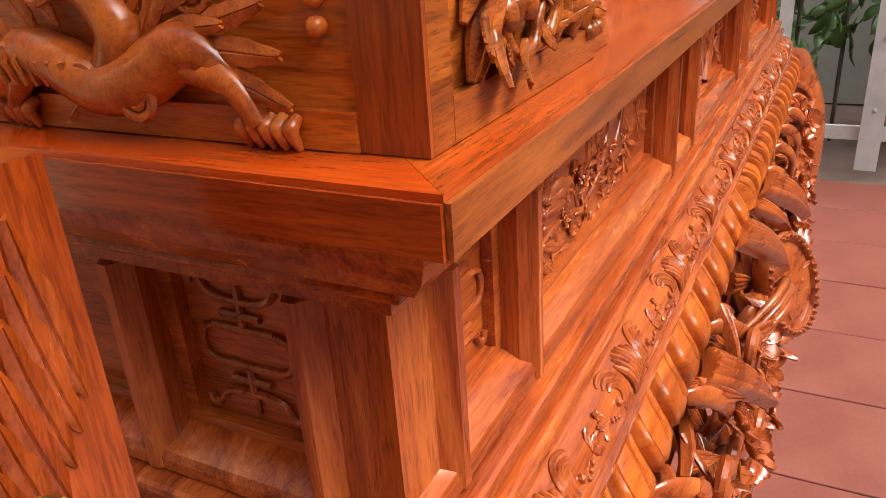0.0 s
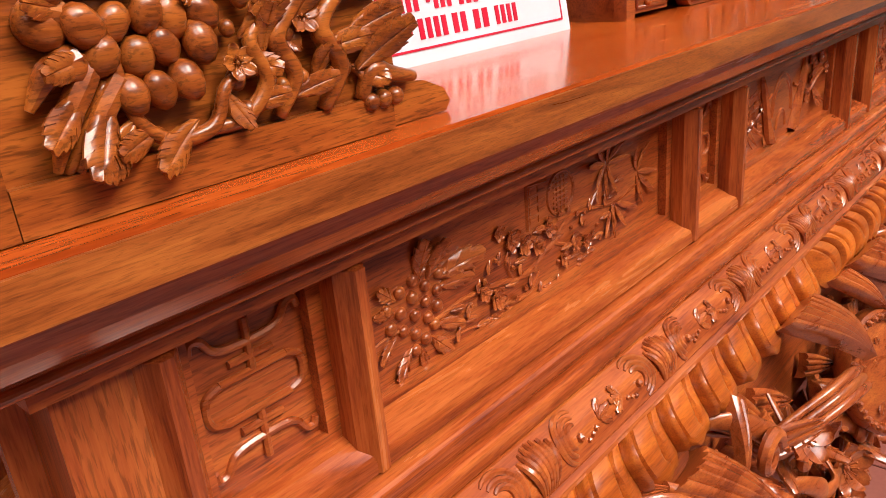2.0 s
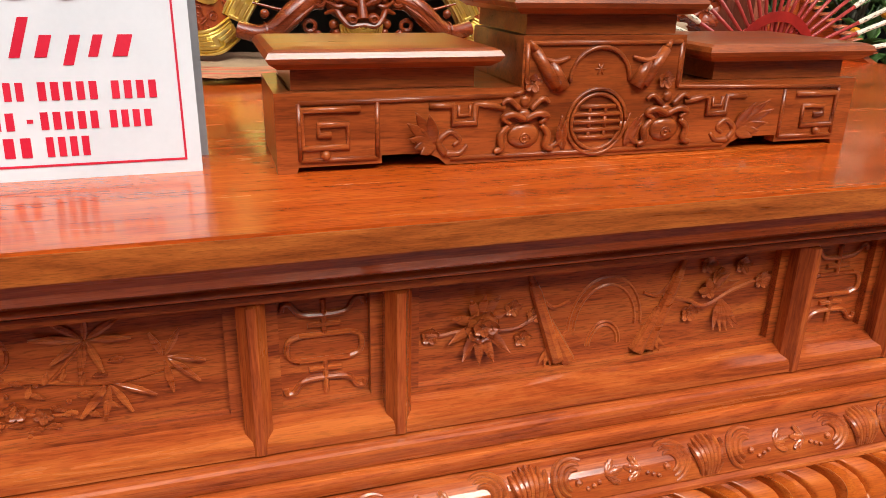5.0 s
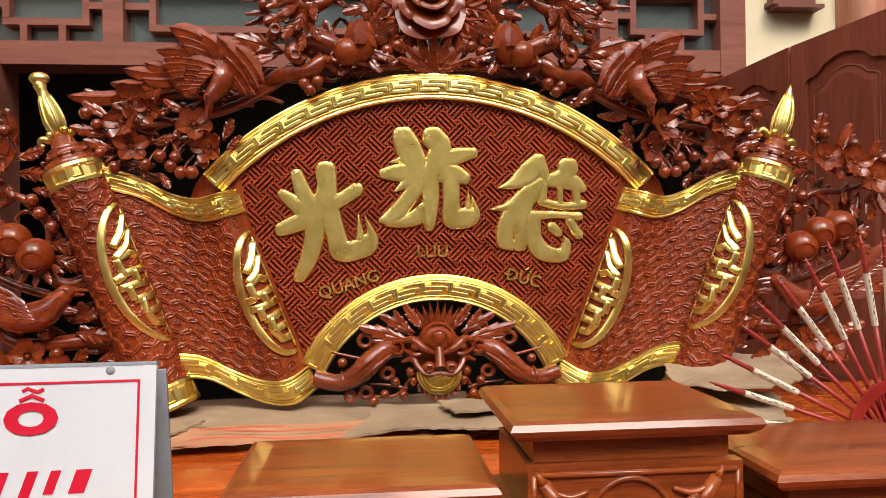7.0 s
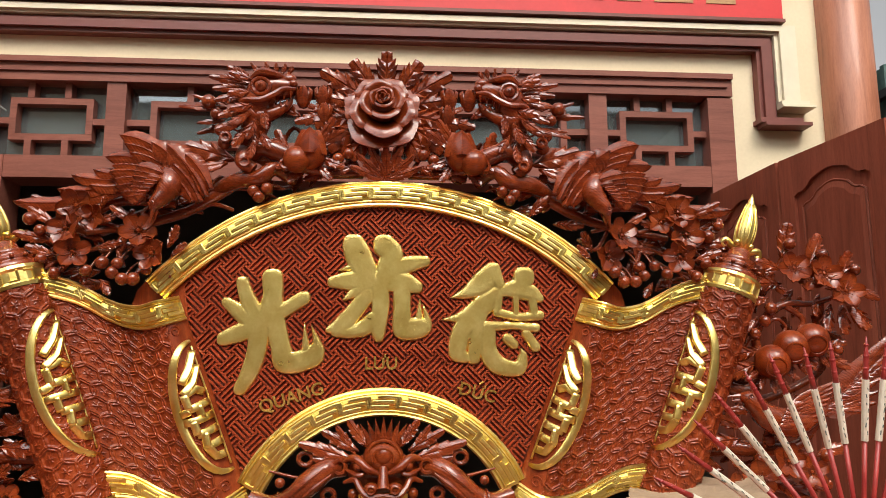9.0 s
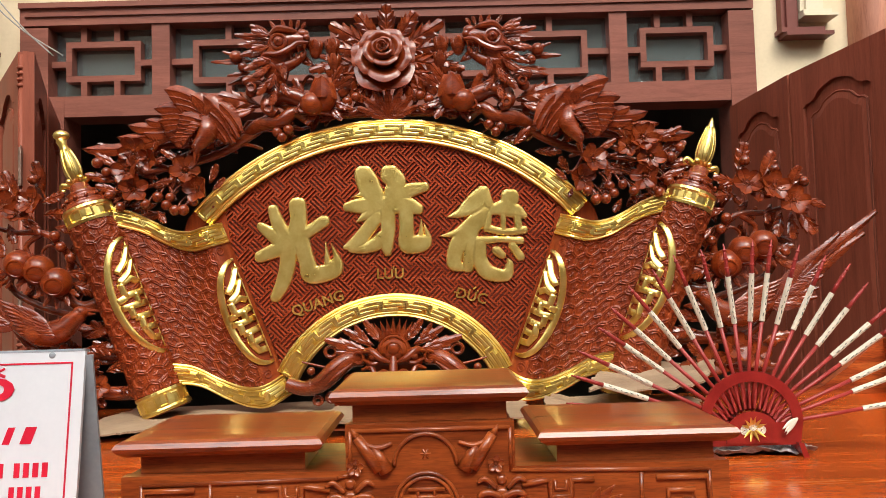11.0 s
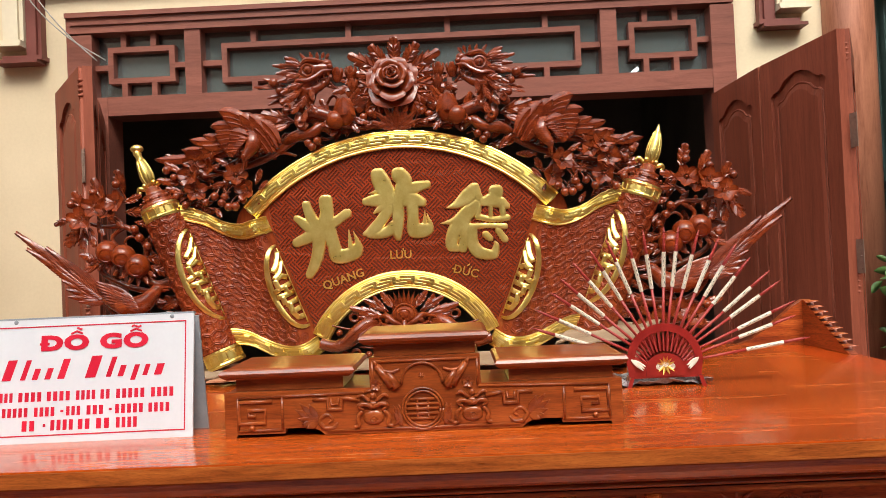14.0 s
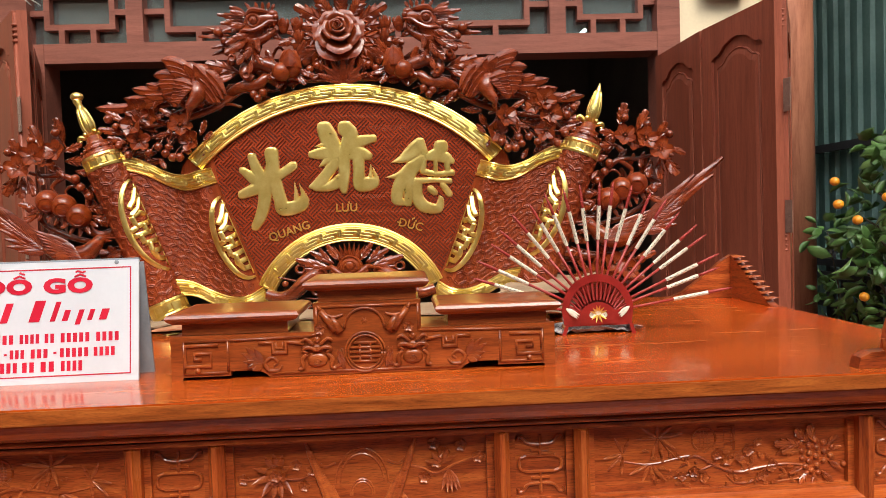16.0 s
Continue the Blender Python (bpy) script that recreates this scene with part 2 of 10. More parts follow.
WARM_WALL = mottled("ochre_plaster", (0.34, 0.28, 0.21), (0.44, 0.37, 0.28), 1.0, rough=0.85, relief=0.1)
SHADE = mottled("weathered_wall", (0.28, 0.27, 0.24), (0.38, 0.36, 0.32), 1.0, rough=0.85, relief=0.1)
CABLE = mottled("grey_cable", (0.25, 0.24, 0.22), (0.36, 0.35, 0.32), 30, rough=0.5, relief=0.0)

GLASS, gn, gl, gb = material("window_glass", 0.03)
glossy, clear, grey_veil = gn.new("ShaderNodeBsdfGlossy"), gn.new("ShaderNodeBsdfTransparent"), gn.new("ShaderNodeBsdfDiffuse")
glossy.inputs["Roughness"].default_value, glossy.inputs["Color"].default_value = 0.03, (0.86, 0.95, 1.0, 1)
clear.inputs["Color"].default_value = (0.75, 0.82, 0.82, 1)
# grey diffuse layer stands in for an even reflection over the panes
grey_veil.inputs["Color"].default_value = (0.27, 0.33, 0.33, 1)
veiled_pane, fac = gn.new("ShaderNodeMixShader"), gn.new("ShaderNodeMixShader")
veiled_pane.inputs[0].default_value, fac.inputs[0].default_value = 0.24, 0.17
gl.new(clear.outputs[0], veiled_pane.inputs[1]), gl.new(grey_veil.outputs[0], veiled_pane.inputs[2])
gl.new(veiled_pane.outputs[0], fac.inputs[1]), gl.new(glossy.outputs[0], fac.inputs[2])
gl.new(fac.outputs[0], gn["Material Output"].inputs["Surface"])

TUBE, tn, tl, tb = material("lamp_tube", 0.4)
tb.inputs["Emission Color"].default_value, tb.inputs["Emission Strength"].default_value = (0.95, 1.0, 1.0, 1), 6.0

# ---- building helpers ----
def thing(name, label, category, base=(0, 0, 0), group="", kind=""):
    ob = new(name)
    ob.empty_display_size = 0.05
    ob.location = base
    return tagged(ob, label, category, group, kind)


def part(name, bm, mat, parent=None, label="", smooth=False, bevel=0.0, seg=1):
    if bevel:
        sharp = [e for e in bm.edges if len(e.link_faces) == 2 and e.calc_face_angle(0) > 0.6]
        bmesh.ops.bevel(bm, geom=sharp, offset=bevel, segments=seg, profile=0.6, affect="EDGES", clamp_overlap=True)
    if not smooth:
        bmesh.ops.recalc_face_normals(bm, faces=bm.faces)
    me = bpy.data.meshes.new(name)
    bm.to_mesh(me)
    bm.free()
    if smooth:
        me.shade_smooth()
    me.materials.append(mat)
    return attach(new(name, me), parent, label)


def attach(ob, parent, label=""):
    if parent is not None:
        ob.parent = parent
        ob.matrix_parent_inverse = parent.matrix_basis.inverted() if parent.parent is None else Matrix()
    return tagged(ob, label)


def box(bm, x0, x1, y0, y1, z0, z1):
    v = [bm.verts.new((x, y, z)) for z in (z0, z1) for y in (y0, y1) for x in (x0, x1)]
    for f in ((0, 1, 3, 2), (4, 6, 7, 5), (0, 4, 5, 1), (2, 3, 7, 6), (0, 2, 6, 4), (1, 5, 7, 3)):
        bm.faces.new([v[i] for i in f])
    return bm


def boxes(*rows):
    bm = bmesh.new()
    for r in rows:
        box(bm, *r)
    return bm


def prism(bm, outline, place, depth):
    """A plate: the outline (u, v) laid out by place(u, v, w), from w = 0 to depth."""
    a = [bm.verts.new(place(u, v, 0)) for u, v in outline]
    b = [bm.verts.new(place(u, v, depth)) for u, v in outline]
    bm.faces.new(a[::-1]), bm.faces.new(b)
    for i in range(len(a)):
        j = (i + 1) % len(a)
        bm.faces.new((a[i], a[j], b[j], b[i]))
    return bm


def tube(bm, pts, radii, n=7, flat=1.0, face=None, boxy=1.0):
    """A rod along pts. flat squeezes it along the way it faces."""
    pts = [Vector(p) for p in pts]
    if not isinstance(radii, (list, tuple)):
        radii = [radii] * len(pts)
    rings, up = [], Vector(face) if face else None
    side = None
    for i, p in enumerate(pts):
        t = (pts[min(i + 1, len(pts) - 1)] - pts[max(i - 1, 0)])
        t = t.normalized() if t.length > 1e-9 else Vector((0, 0, 1))
        if up is not None:
            s = t.cross(up)
            s = s.normalized() if s.length > 1e-6 else (side or t.orthogonal().normalized())
        else:
            s = (side - t * side.dot(t)) if side else t.orthogonal()
            s = s.normalized() if s.length > 1e-6 else t.orthogonal().normalized()
        side = s
        o = s.cross(t)
        r = radii[i]
        ring = []
        for k in range(n):
            c, d = math.cos(k * math.tau / n), math.sin(k * math.tau / n)
            if boxy != 1.0:
                c, d = math.copysign(abs(c) ** boxy, c), math.copysign(abs(d) ** boxy, d)
            ring.append(bm.verts.new(p + s * (c * r) + o * (d * r * flat)))
        rings.append(ring)
    for a, b in zip(rings, rings[1:]):
        for k in range(n):
            bm.faces.new((a[k], a[(k + 1) % n], b[(k + 1) % n], b[k]))
    bm.faces.new(rings[0][::-1]), bm.faces.new(rings[-1])
    return bm


def smooth_line(pts, steps=5):
    """A Catmull-Rom line through pts."""
    p = [Vector(q) for q in pts]
    p = [p[0] * 2 - p[1]] + p + [p[-1] * 2 - p[-2]]
    out = []
    for i in range(1, len(p) - 2):
        for k in range(steps):
            t = k / steps
            a, b, c, d = p[i - 1], p[i], p[i + 1], p[i + 2]
            out.append(0.5 * ((2 * b) + (c - a) * t + (2 * a - 5 * b + 4 * c - d) * t * t + (3 * b - a - 3 * c + d) * t ** 3))
    return out + [p[-2]]


def taper(n, a, b, c=None):
    """n radii from a by b (in the middle, if c is given) to the end."""
    if c is None:
        return [a + (b - a) * i / (n - 1) for i in range(n)]
    return [a + (b - a) * min(1, 2 * i / (n - 1)) if 2 * i < n - 1 else b + (c - b) * (2 * i / (n - 1) - 1) for i in range(n)]


def ball(bm, c, r, squash=(1, 1, 1), sub=2):
    m = Matrix.Translation(c) @ Matrix.Diagonal((r * squash[0], r * squash[1], r * squash[2], 1))
    bmesh.ops.create_icosphere(bm, subdivisions=sub, radius=1, matrix=m)
    return bm


def leaf(bm, base, way, face, length, width, curl=0.25, lobes=0, ridges=0, thick=0.14, cup=0.0, rows=9, cols=5, blunt=0.8):
    """A carved leaf, petal or feather: a solid blade that grows from base along way and faces face."""
    way, face = Vector(way).normalized(), Vector(face)
    face = (face - way * face.dot(way)).normalized()
    side = way.cross(face)
    base = Vector(base)
    top, low = [], []
    for i in range(rows):
        t = i / (rows - 1)
        w = width * 0.5 * max(0.05, math.sin(math.pi * min(0.97, max(0.06, t)) ** blunt))
        if lobes:
            w *= 0.78 + 0.30 * abs(math.sin(lobes * math.pi * t))
        a, b = [], []
        for k in range(cols):
            s = 2 * k / (cols - 1) - 1
            lift = length * curl * t * t + cup * width * s * s
            groove = width * 0.07 * (k % 2) * math.sin(math.pi * t) if ridges else width * 0.10 * (1 - abs(s)) * math.sin(math.pi * t)
            p = base + way * (length * t) + side * (w * s) + face * lift
            a.append(bm.verts.new(p + face * (width * thick * 0.5 * (1 - s * s * 0.7) + groove)))
            b.append(bm.verts.new(p - face * (width * thick * 0.5 * (1 - s * s * 0.7))))
        top.append(a), low.append(b)
    for i in range(rows - 1):
        for k in range(cols - 1):
            bm.faces.new((top[i][k], top[i][k + 1], top[i + 1][k + 1], top[i + 1][k]))
            bm.faces.new((low[i][k], low[i + 1][k], low[i + 1][k + 1], low[i][k + 1]))
        bm.faces.new((top[i][0], top[i + 1][0], low[i + 1][0], low[i][0]))
        bm.faces.new((top[i][-1], low[i][-1], low[i + 1][-1], top[i + 1][-1]))
    for r in (0, rows - 1):
        for k in range(cols - 1):
            q = (top[r][k], low[r][k], low[r][k + 1], top[r][k + 1])
            bm.faces.new(q if r == 0 else q[::-1])
    return bm


def turned(way, face, angle):
    return Matrix.Rotation(angle, 3, Vector(face).normalized()) @ Vector(way)


def carved(bm, base, way, face, length, width, veins=5, teeth=0.24, curl=0.1, depth=0.12, slant=1.0, thick=0.10, blunt=0.8):
    """A carved leaf or feather with cut veins: ridges run forward from the midrib to a toothed edge."""
    way, face = Vector(way).normalized(), Vector(face)
    face = (face - way * face.dot(way)).normalized()
    side, base = way.cross(face), Vector(base)
    cross = (-1.0, -0.56, -0.13, 0.0, 0.13, 0.56, 1.0)
    veins = max(3, round(veins * 0.75)) if teeth > 0.1 else veins
    rows = 2 * veins + 1
    top, low = [], []
    for i in range(rows):
        q = i / (rows - 1)
        ridge = i % 2
        half = width * 0.5 * max(0.06, math.sin(math.pi * (0.05 + 0.83 * q) ** blunt)) * (1.0 if ridge else 1.0 - teeth)
        a, b = [], []
        for s in cross:
            along = min(q * 0.84 + slant * (half / length) * abs(s) * (1.2 if ridge else 0.8) + (0.16 * q ** 6), 1.02)
            lift = length * curl * along * along + width * 0.10 * (1 - s * s)
            lift += width * depth * (abs(s) ** 0.6) * (0.5 if ridge else -0.5) * (1 - 0.4 * q)
            lift -= width * 0.05 if s == 0 else 0.0
            p = base + way * (length * along) + side * (half * s)
            a.append(bm.verts.new(p + face * lift))
            b.append(bm.verts.new(p + face * (length * curl * along * along - width * thick)))
        top.append(a), low.append(b)
    n = len(cross)
    for i in range(rows - 1):
        for k in range(n - 1):
            bm.faces.new((top[i][k], top[i][k + 1], top[i + 1][k + 1], top[i + 1][k]))
            bm.faces.new((low[i][k], low[i + 1][k], low[i + 1][k + 1], low[i][k + 1]))
        bm.faces.new((top[i][0], top[i + 1][0], low[i + 1][0], low[i][0]))
        bm.faces.new((top[i][-1], low[i][-1], low[i + 1][-1], top[i + 1][-1]))
    for r in (0, rows - 1):
        for k in range(n - 1):
            q = (top[r][k], low[r][k], low[r][k + 1], top[r][k + 1])
            bm.faces.new(q if r == 0 else q[::-1])
    return bm


def feather(bm, base, way, face, length, width, curl=0.05, veins=9):
    return carved(bm, base, way, face, length, width, veins=veins + 3, teeth=0.04, curl=curl, depth=0.045, slant=1.3, thick=0.08, blunt=0.5)


def curved_plume(bm, a, b, bend, face, width, ripple=9):
    """A carved feather that bows by bend on its way from a to b, with a shaft, barbs and a rounded tip."""
    a, b, face = Vector(a), Vector(b), Vector(face).normalized()
    rows, cross = 2 * ripple, (-1.0, -0.5, -0.12, 0.0, 0.12, 0.5, 1.0)
    at = lambda t: a.lerp(b, t) + bend * (4 * t * (1 - t)) + bend * 0.35 * t ** 3
    top, low = [], []
    for i in range(rows + 1):
        t = i / rows
        p = at(t)
        d = (at(min(1.0, t + 0.02)) - at(max(0.0, t - 0.02))).normalized()
        side = d.cross(face).normalized()
        half = width * 0.5 * (0.30 + 0.70 * math.sin(math.pi * min(1.0, t) ** 1.35 * 0.80) ** 0.8) * math.sqrt(max(0.02, 1 - max(0.0, (t - 0.82) / 0.18) ** 2))
        ra, rb = [], []
        for s in cross:
            lift = width * (0.16 * (1 - s * s) + (0.07 if s == 0 else 0.0) + (0.035 if i % 2 else -0.035) * abs(s))
            q = p + side * (half * s) - d * (half * 0.35 * abs(s))
            ra.append(bm.verts.new(q + face * lift))
            rb.append(bm.verts.new(q - face * width * 0.12))
        top.append(ra), low.append(rb)
    for i in range(rows):
        for k in range(6):
            bm.faces.new((top[i][k], top[i][k + 1], top[i + 1][k + 1], top[i + 1][k]))
            bm.faces.new((low[i][k], low[i + 1][k], low[i + 1][k + 1], low[i][k + 1]))
        bm.faces.new((top[i][0], top[i + 1][0], low[i + 1][0], low[i][0]))
        bm.faces.new((top[i][-1], low[i][-1], low[i + 1][-1], top[i + 1][-1]))
    for r in (0, rows):
        for k in range(6):
            q = (top[r][k], low[r][k], low[r][k + 1], top[r][k + 1])
            bm.faces.new(q if r == 0 else q[::-1])
    bmesh.ops.recalc_face_normals(bm, faces=bm.faces[:])
    return bm


def petal(bm, base, way, face, length, width, cup=0.14, curl=0.12, thick=0.07):
    """A rounded, cupped petal with a crease down its middle."""
    way, face = Vector(way).normalized(), Vector(face)
    face = (face - way * face.dot(way)).normalized()
    side, base = way.cross(face), Vector(base)
    top, low = [], []
    for t in (0.04, 0.2, 0.4, 0.6, 0.77, 0.89, 0.965, 1.0):
        half = width * 0.5 * math.sqrt(max(0.02, 1 - ((t - 0.54) / 0.47) ** 2 if t > 0.54 else 1 - ((0.54 - t) / 0.62) ** 2))
        a, b = [], []
        for k in range(9):
            s = k / 4 - 1
            p = base + way * (length * t) + side * (half * s)
            lift = width * cup * s * s * (0.4 + t) + length * curl * t * t - (width * 0.045 if k == 4 else 0.0)
            a.append(bm.verts.new(p + face * lift)), b.append(bm.verts.new(p + face * (lift - width * thick)))
        top.append(a), low.append(b)
    n = len(top) - 1
    for i in range(n):
        for k in range(8):
            bm.faces.new((top[i][k], top[i][k + 1], top[i + 1][k + 1], top[i + 1][k]))
            bm.faces.new((low[i][k], low[i + 1][k], low[i + 1][k + 1], low[i][k + 1]))
        bm.faces.new((top[i][0], top[i + 1][0], low[i + 1][0], low[i][0]))
        bm.faces.new((top[i][-1], low[i][-1], low[i + 1][-1], top[i + 1][-1]))
    for r in (0, n):
        for k in range(8):
            q = (top[r][k], low[r][k], low[r][k + 1], top[r][k + 1])
            bm.faces.new(q if r == 0 else q[::-1])
    return bm


def blossom(bm, c, face, r, petals=5, start=0.0):
    """A flower with rounded petals round a hollow heart of stamens."""
    c, face = Vector(c), Vector(face).normalized()
    way = face.orthogonal()
    for k in range(petals):
        d = turned(way, face, start + k * math.tau / petals)
        petal(bm, c + d * r * 0.14 + face * r * 0.05 * (k % 2), d + face * 0.26, face, r * 0.90, r * 0.86)
    ball(bm, c + face * r * 0.10, r * 0.13, sub=1)
    for k in range(9):
        d = turned(way, face, k * math.tau / 9)
        tube(bm, [c + face * r * 0.05 + d * r * 0.08, c + face * r * 0.27 + d * r * 0.27], r * 0.022, 4)
        ball(bm, c + face * r * 0.28 + d * r * 0.28, r * 0.055, sub=1)


def limb(bm, pts, radii, n=10, steps=5):
    """A swelling body: a smooth line through pts with the radii given at them."""
    line, r = smooth_line(pts, steps), smooth_line([(q, 0, 0) for q in radii], steps)
    return tube(bm, line, [max(q.x, 0.0008) for q in r], n)


def crisp(bm, angle=0.7):
    """Smooth faces with sharp creases, as a knife leaves them."""
    bmesh.ops.recalc_face_normals(bm, faces=bm.faces)
    for f in bm.faces:
        f.smooth = True
    for e in bm.edges:
        if len(e.link_faces) == 2 and e.calc_face_angle(0) > angle:
            e.smooth = False
    return bm


def spiral(c, r, turns, place, n=26, inward=0.15):
    return [place(c[0] + math.cos(t) * s, c[1] + math.sin(t) * s, 0) for t, s in
            ((turns * math.tau * i / n, r * (1 - (1 - inward) * i / n)) for i in range(n + 1))]


def words(name, text, size, place, mat, parent, depth=0.0008, bold=0.0, label="", squeeze=1.0):
    """Raised lettering in the built-in font, laid on by the pose place and centred on it."""
    cu = bpy.data.curves.new(name, "FONT")
    cu.body, cu.size, cu.extrude, cu.offset = text, size, depth, bold
    cu.align_x, cu.align_y, cu.resolution_u = "CENTER", "CENTER", 3
    tmp = bpy.data.objects.new(name, cu)
    scene.collection.objects.link(tmp)
    bpy.context.view_layer.update()
    me = bpy.data.meshes.new_from_object(tmp.evaluated_get(bpy.context.evaluated_depsgraph_get()))
    bpy.data.objects.remove(tmp)
    me.transform(place @ Matrix.Diagonal((squeeze, 1, 1, 1)))
    me.materials.clear(), me.materials.append(mat)
    me.name = name
    return attach(new(name, me), parent, label)


# ---- the courtyard and the house front ----
ground = part("ground", boxes((-60, 60, -60, 60, -0.06, -0.012)), GROUND)
tagged(ground, "mortar bed of the courtyard floor", "ground", kind="structure")

WALL_Y = 3.30
OX0, OX1, OZ = -0.83, 2.685, 2.488         # door opening
LX0 = -0.912                               # edge of the first transom light
FX0, FX1, FZ = -1.06, 2.82, 3.097          # outer edge of the frame

wall = bmesh.new()
box(wall, -7.0, FX0, WALL_Y, WALL_Y + 0.22, -0.02, 5.2)
box(wall, FX1, 3.56, WALL_Y, WALL_Y + 0.22, -0.02, 5.2)
box(wall, FX0, FX1, WALL_Y, WALL_Y + 0.22, FZ, 5.2)
wall_north = part("wall_north", wall, CREAM)
tagged(wall_north, "cream painted plaster house front", "wall", kind="structure")

# room shell; its gloom is painted into the colour of every surface
room = bmesh.new()
box(room, -3.0, 3.46, 8.0, 8.1, 0, 3.6)
box(room, -3.1, -3.0, 3.53, 8.1, 0, 3.6)
box(room, 3.46, 3.56, 3.53, 8.1, 0, 3.6)
tagged(part("wall_room", room, ROOM_GLOOM), "walls of the room behind the doors, gloom put into their colour", "wall", kind="structure")
tagged(part("ceiling_room", boxes((-3.1, 3.56, 3.53, 8.1, 3.6, 3.7)), ROOM_GLOOM), "ceiling of the room, gloom put into its colour", "ceiling", kind="structure")
tagged(part("floor_room", boxes((-3.1, 3.46, 3.53, 8.0, -0.012, 0.02)), ROOM_GLOOM), "floor of the room, gloom put into its colour", "floor", kind="structure")

lamp = thing("tube_lamp", "white fluorescent tube hanging from the room ceiling", "lamp", (2.5, 4.6, 2.9))
tube_bm = tube(bmesh.new(), [(2.43, 4.58, 2.82), (2.60, 4.62, 2.957)], 0.014, 8)
part("tube", tube_bm, TUBE, lamp, "glowing white tube", smooth=True)
for x, y, z in ((2.45, 4.60, 2.86), (2.585, 4.63, 2.97)):
    part("hanger", boxes((x - 0.004, x + 0.004, y - 0.004, y + 0.004, z, 3.6)), CABLE, lamp)

# frame of the doorway and the lattice transom over it
fy0, fy1 = WALL_Y - 0.05, WALL_Y + 0.14
frame_thing = thing("door_frame_1", "brown painted wooden doorway frame with a moulded head", "frame", ((OX0 + OX1) / 2, WALL_Y, 0), kind="structure")
part("jamb", boxes((FX0, OX0, fy0, fy1, 0, OZ + 0.109), (FX0, LX0, fy0, fy1, OZ + 0.1095, FZ - 0.13)), FRAME, frame_thing, bevel=0.006)
part("jamb", boxes((OX1, FX1, fy0, fy1, 0, FZ - 0.13)), FRAME, frame_thing, bevel=0.006)
part("head", boxes((FX0, FX1, fy0 - 0.004, fy1, FZ - 0.12, FZ), (FX0 - 0.0, FX1 + 0.0, fy0 - 0.022, fy0 - 0.006, FZ - 0.03, FZ - 0.002),
                   (FX0 + 0.03, FX1 - 0.03, fy0 - 0.015, fy0 - 0.006, FZ - 0.075, FZ - 0.055)), FRAME, frame_thing, "moulded head rail", bevel=0.004)
part("rail", boxes((OX0, OX1, fy0 + 0.004, fy1, OZ, OZ + 0.110)), FRAME, frame_thing, bevel=0.006)
for x in (-0.322, 2.10):
    part("mullion", boxes((x - 0.047, x + 0.047, fy0 + 0.006, fy1, OZ + 0.110, FZ - 0.12)), FRAME, frame_thing, bevel=0.005)

T0, T1 = OZ + 0.110, FZ - 0.12             # light of the transom
def lattice(name, x0, x1, bars, label):
    """bars: (x0, x1, z0, z1) as shares of the light."""
    w = thing(name, label, "window", ((x0 + x1) / 2, WALL_Y, T0), kind="structure")
    part("pane", boxes((x0 - 0.01, x1 + 0.01, WALL_Y + 0.045, WALL_Y + 0.051, T0 - 0.01, T1 + 0.01)), GLASS, w, "grey reflecting window glass")
    for a, b, c, d in bars:
        up = (d - c) * (T1 - T0) > (b - a) * (x1 - x0)
        part("bar", boxes((a, b, WALL_Y - 0.012 - (0.002 if up else 0), WALL_Y + 0.042, c, d)), FRAME, w, bevel=0.004)


def lattice_small(x0, x1):
    w, h, t = x1 - x0, T1 - T0, 0.016
    ix0, ix1, iz0, iz1 = x0 + 0.17 * w, x1 - 0.16 * w, T0 + 0.31 * h, T0 + 0.71 * h
    rows = [(ix0 - t, ix1 + t, iz1, iz1 + 2 * t), (ix0 - t, ix1 + t, iz0 - 2 * t, iz0), (ix0 - t, ix0 + t, iz0, iz1), (ix1 - t, ix1 + t, iz0, iz1)]
    for x in (x0 + 0.315 * w, x0 + 0.64 * w):
        rows += [(x - t, x + t, iz1 + 2 * t, T1), (x - t, x + t, T0, iz0 - 2 * t)]
    zm = T0 + 0.48 * h
    rows += [(ix1 + t, x1, zm - t, zm + t), (x0, ix0 - t, zm - t, zm + t)]
    return rows


def lattice_wide(x0, x1):
    w, h, t = x1 - x0, T1 - T0, 0.016
    ix0, ix1, iz0, iz1 = x0 + 0.055 * w, x1 - 0.055 * w, T0 + 0.25 * h, T0 + 0.70 * h
    rows = [(ix0 - t, ix1 + t, iz1, iz1 + 2 * t), (ix0 - t, ix1 + t, iz0 - 2 * t, iz0), (ix0 - t, ix0 + t, iz0, iz1), (ix1 - t, ix1 + t, iz0, iz1)]
    for s in (0.13, 0.37, 0.62, 0.865):
        x = x0 + s * w
        rows += [(x - t, x + t, iz1 + 2 * t, T1), (x - t, x + t, T0, iz0 - 2 * t)]
    zm = T0 + 0.48 * h
    rows += [(ix1 + t, x1, zm - t, zm + t), (x0, ix0 - t, zm - t, zm + t)]
    return rows


lattice("window_1", LX0, -0.369, lattice_small(LX0, -0.369), "lattice transom light with brown painted bars")
lattice("window_2", -0.275, 2.053, lattice_wide(-0.275, 2.053), "wide lattice transom light with brown painted bars")
lattice("window_3", 2.147, OX1, lattice_small(2.147, OX1), "lattice transom light with brown painted bars")

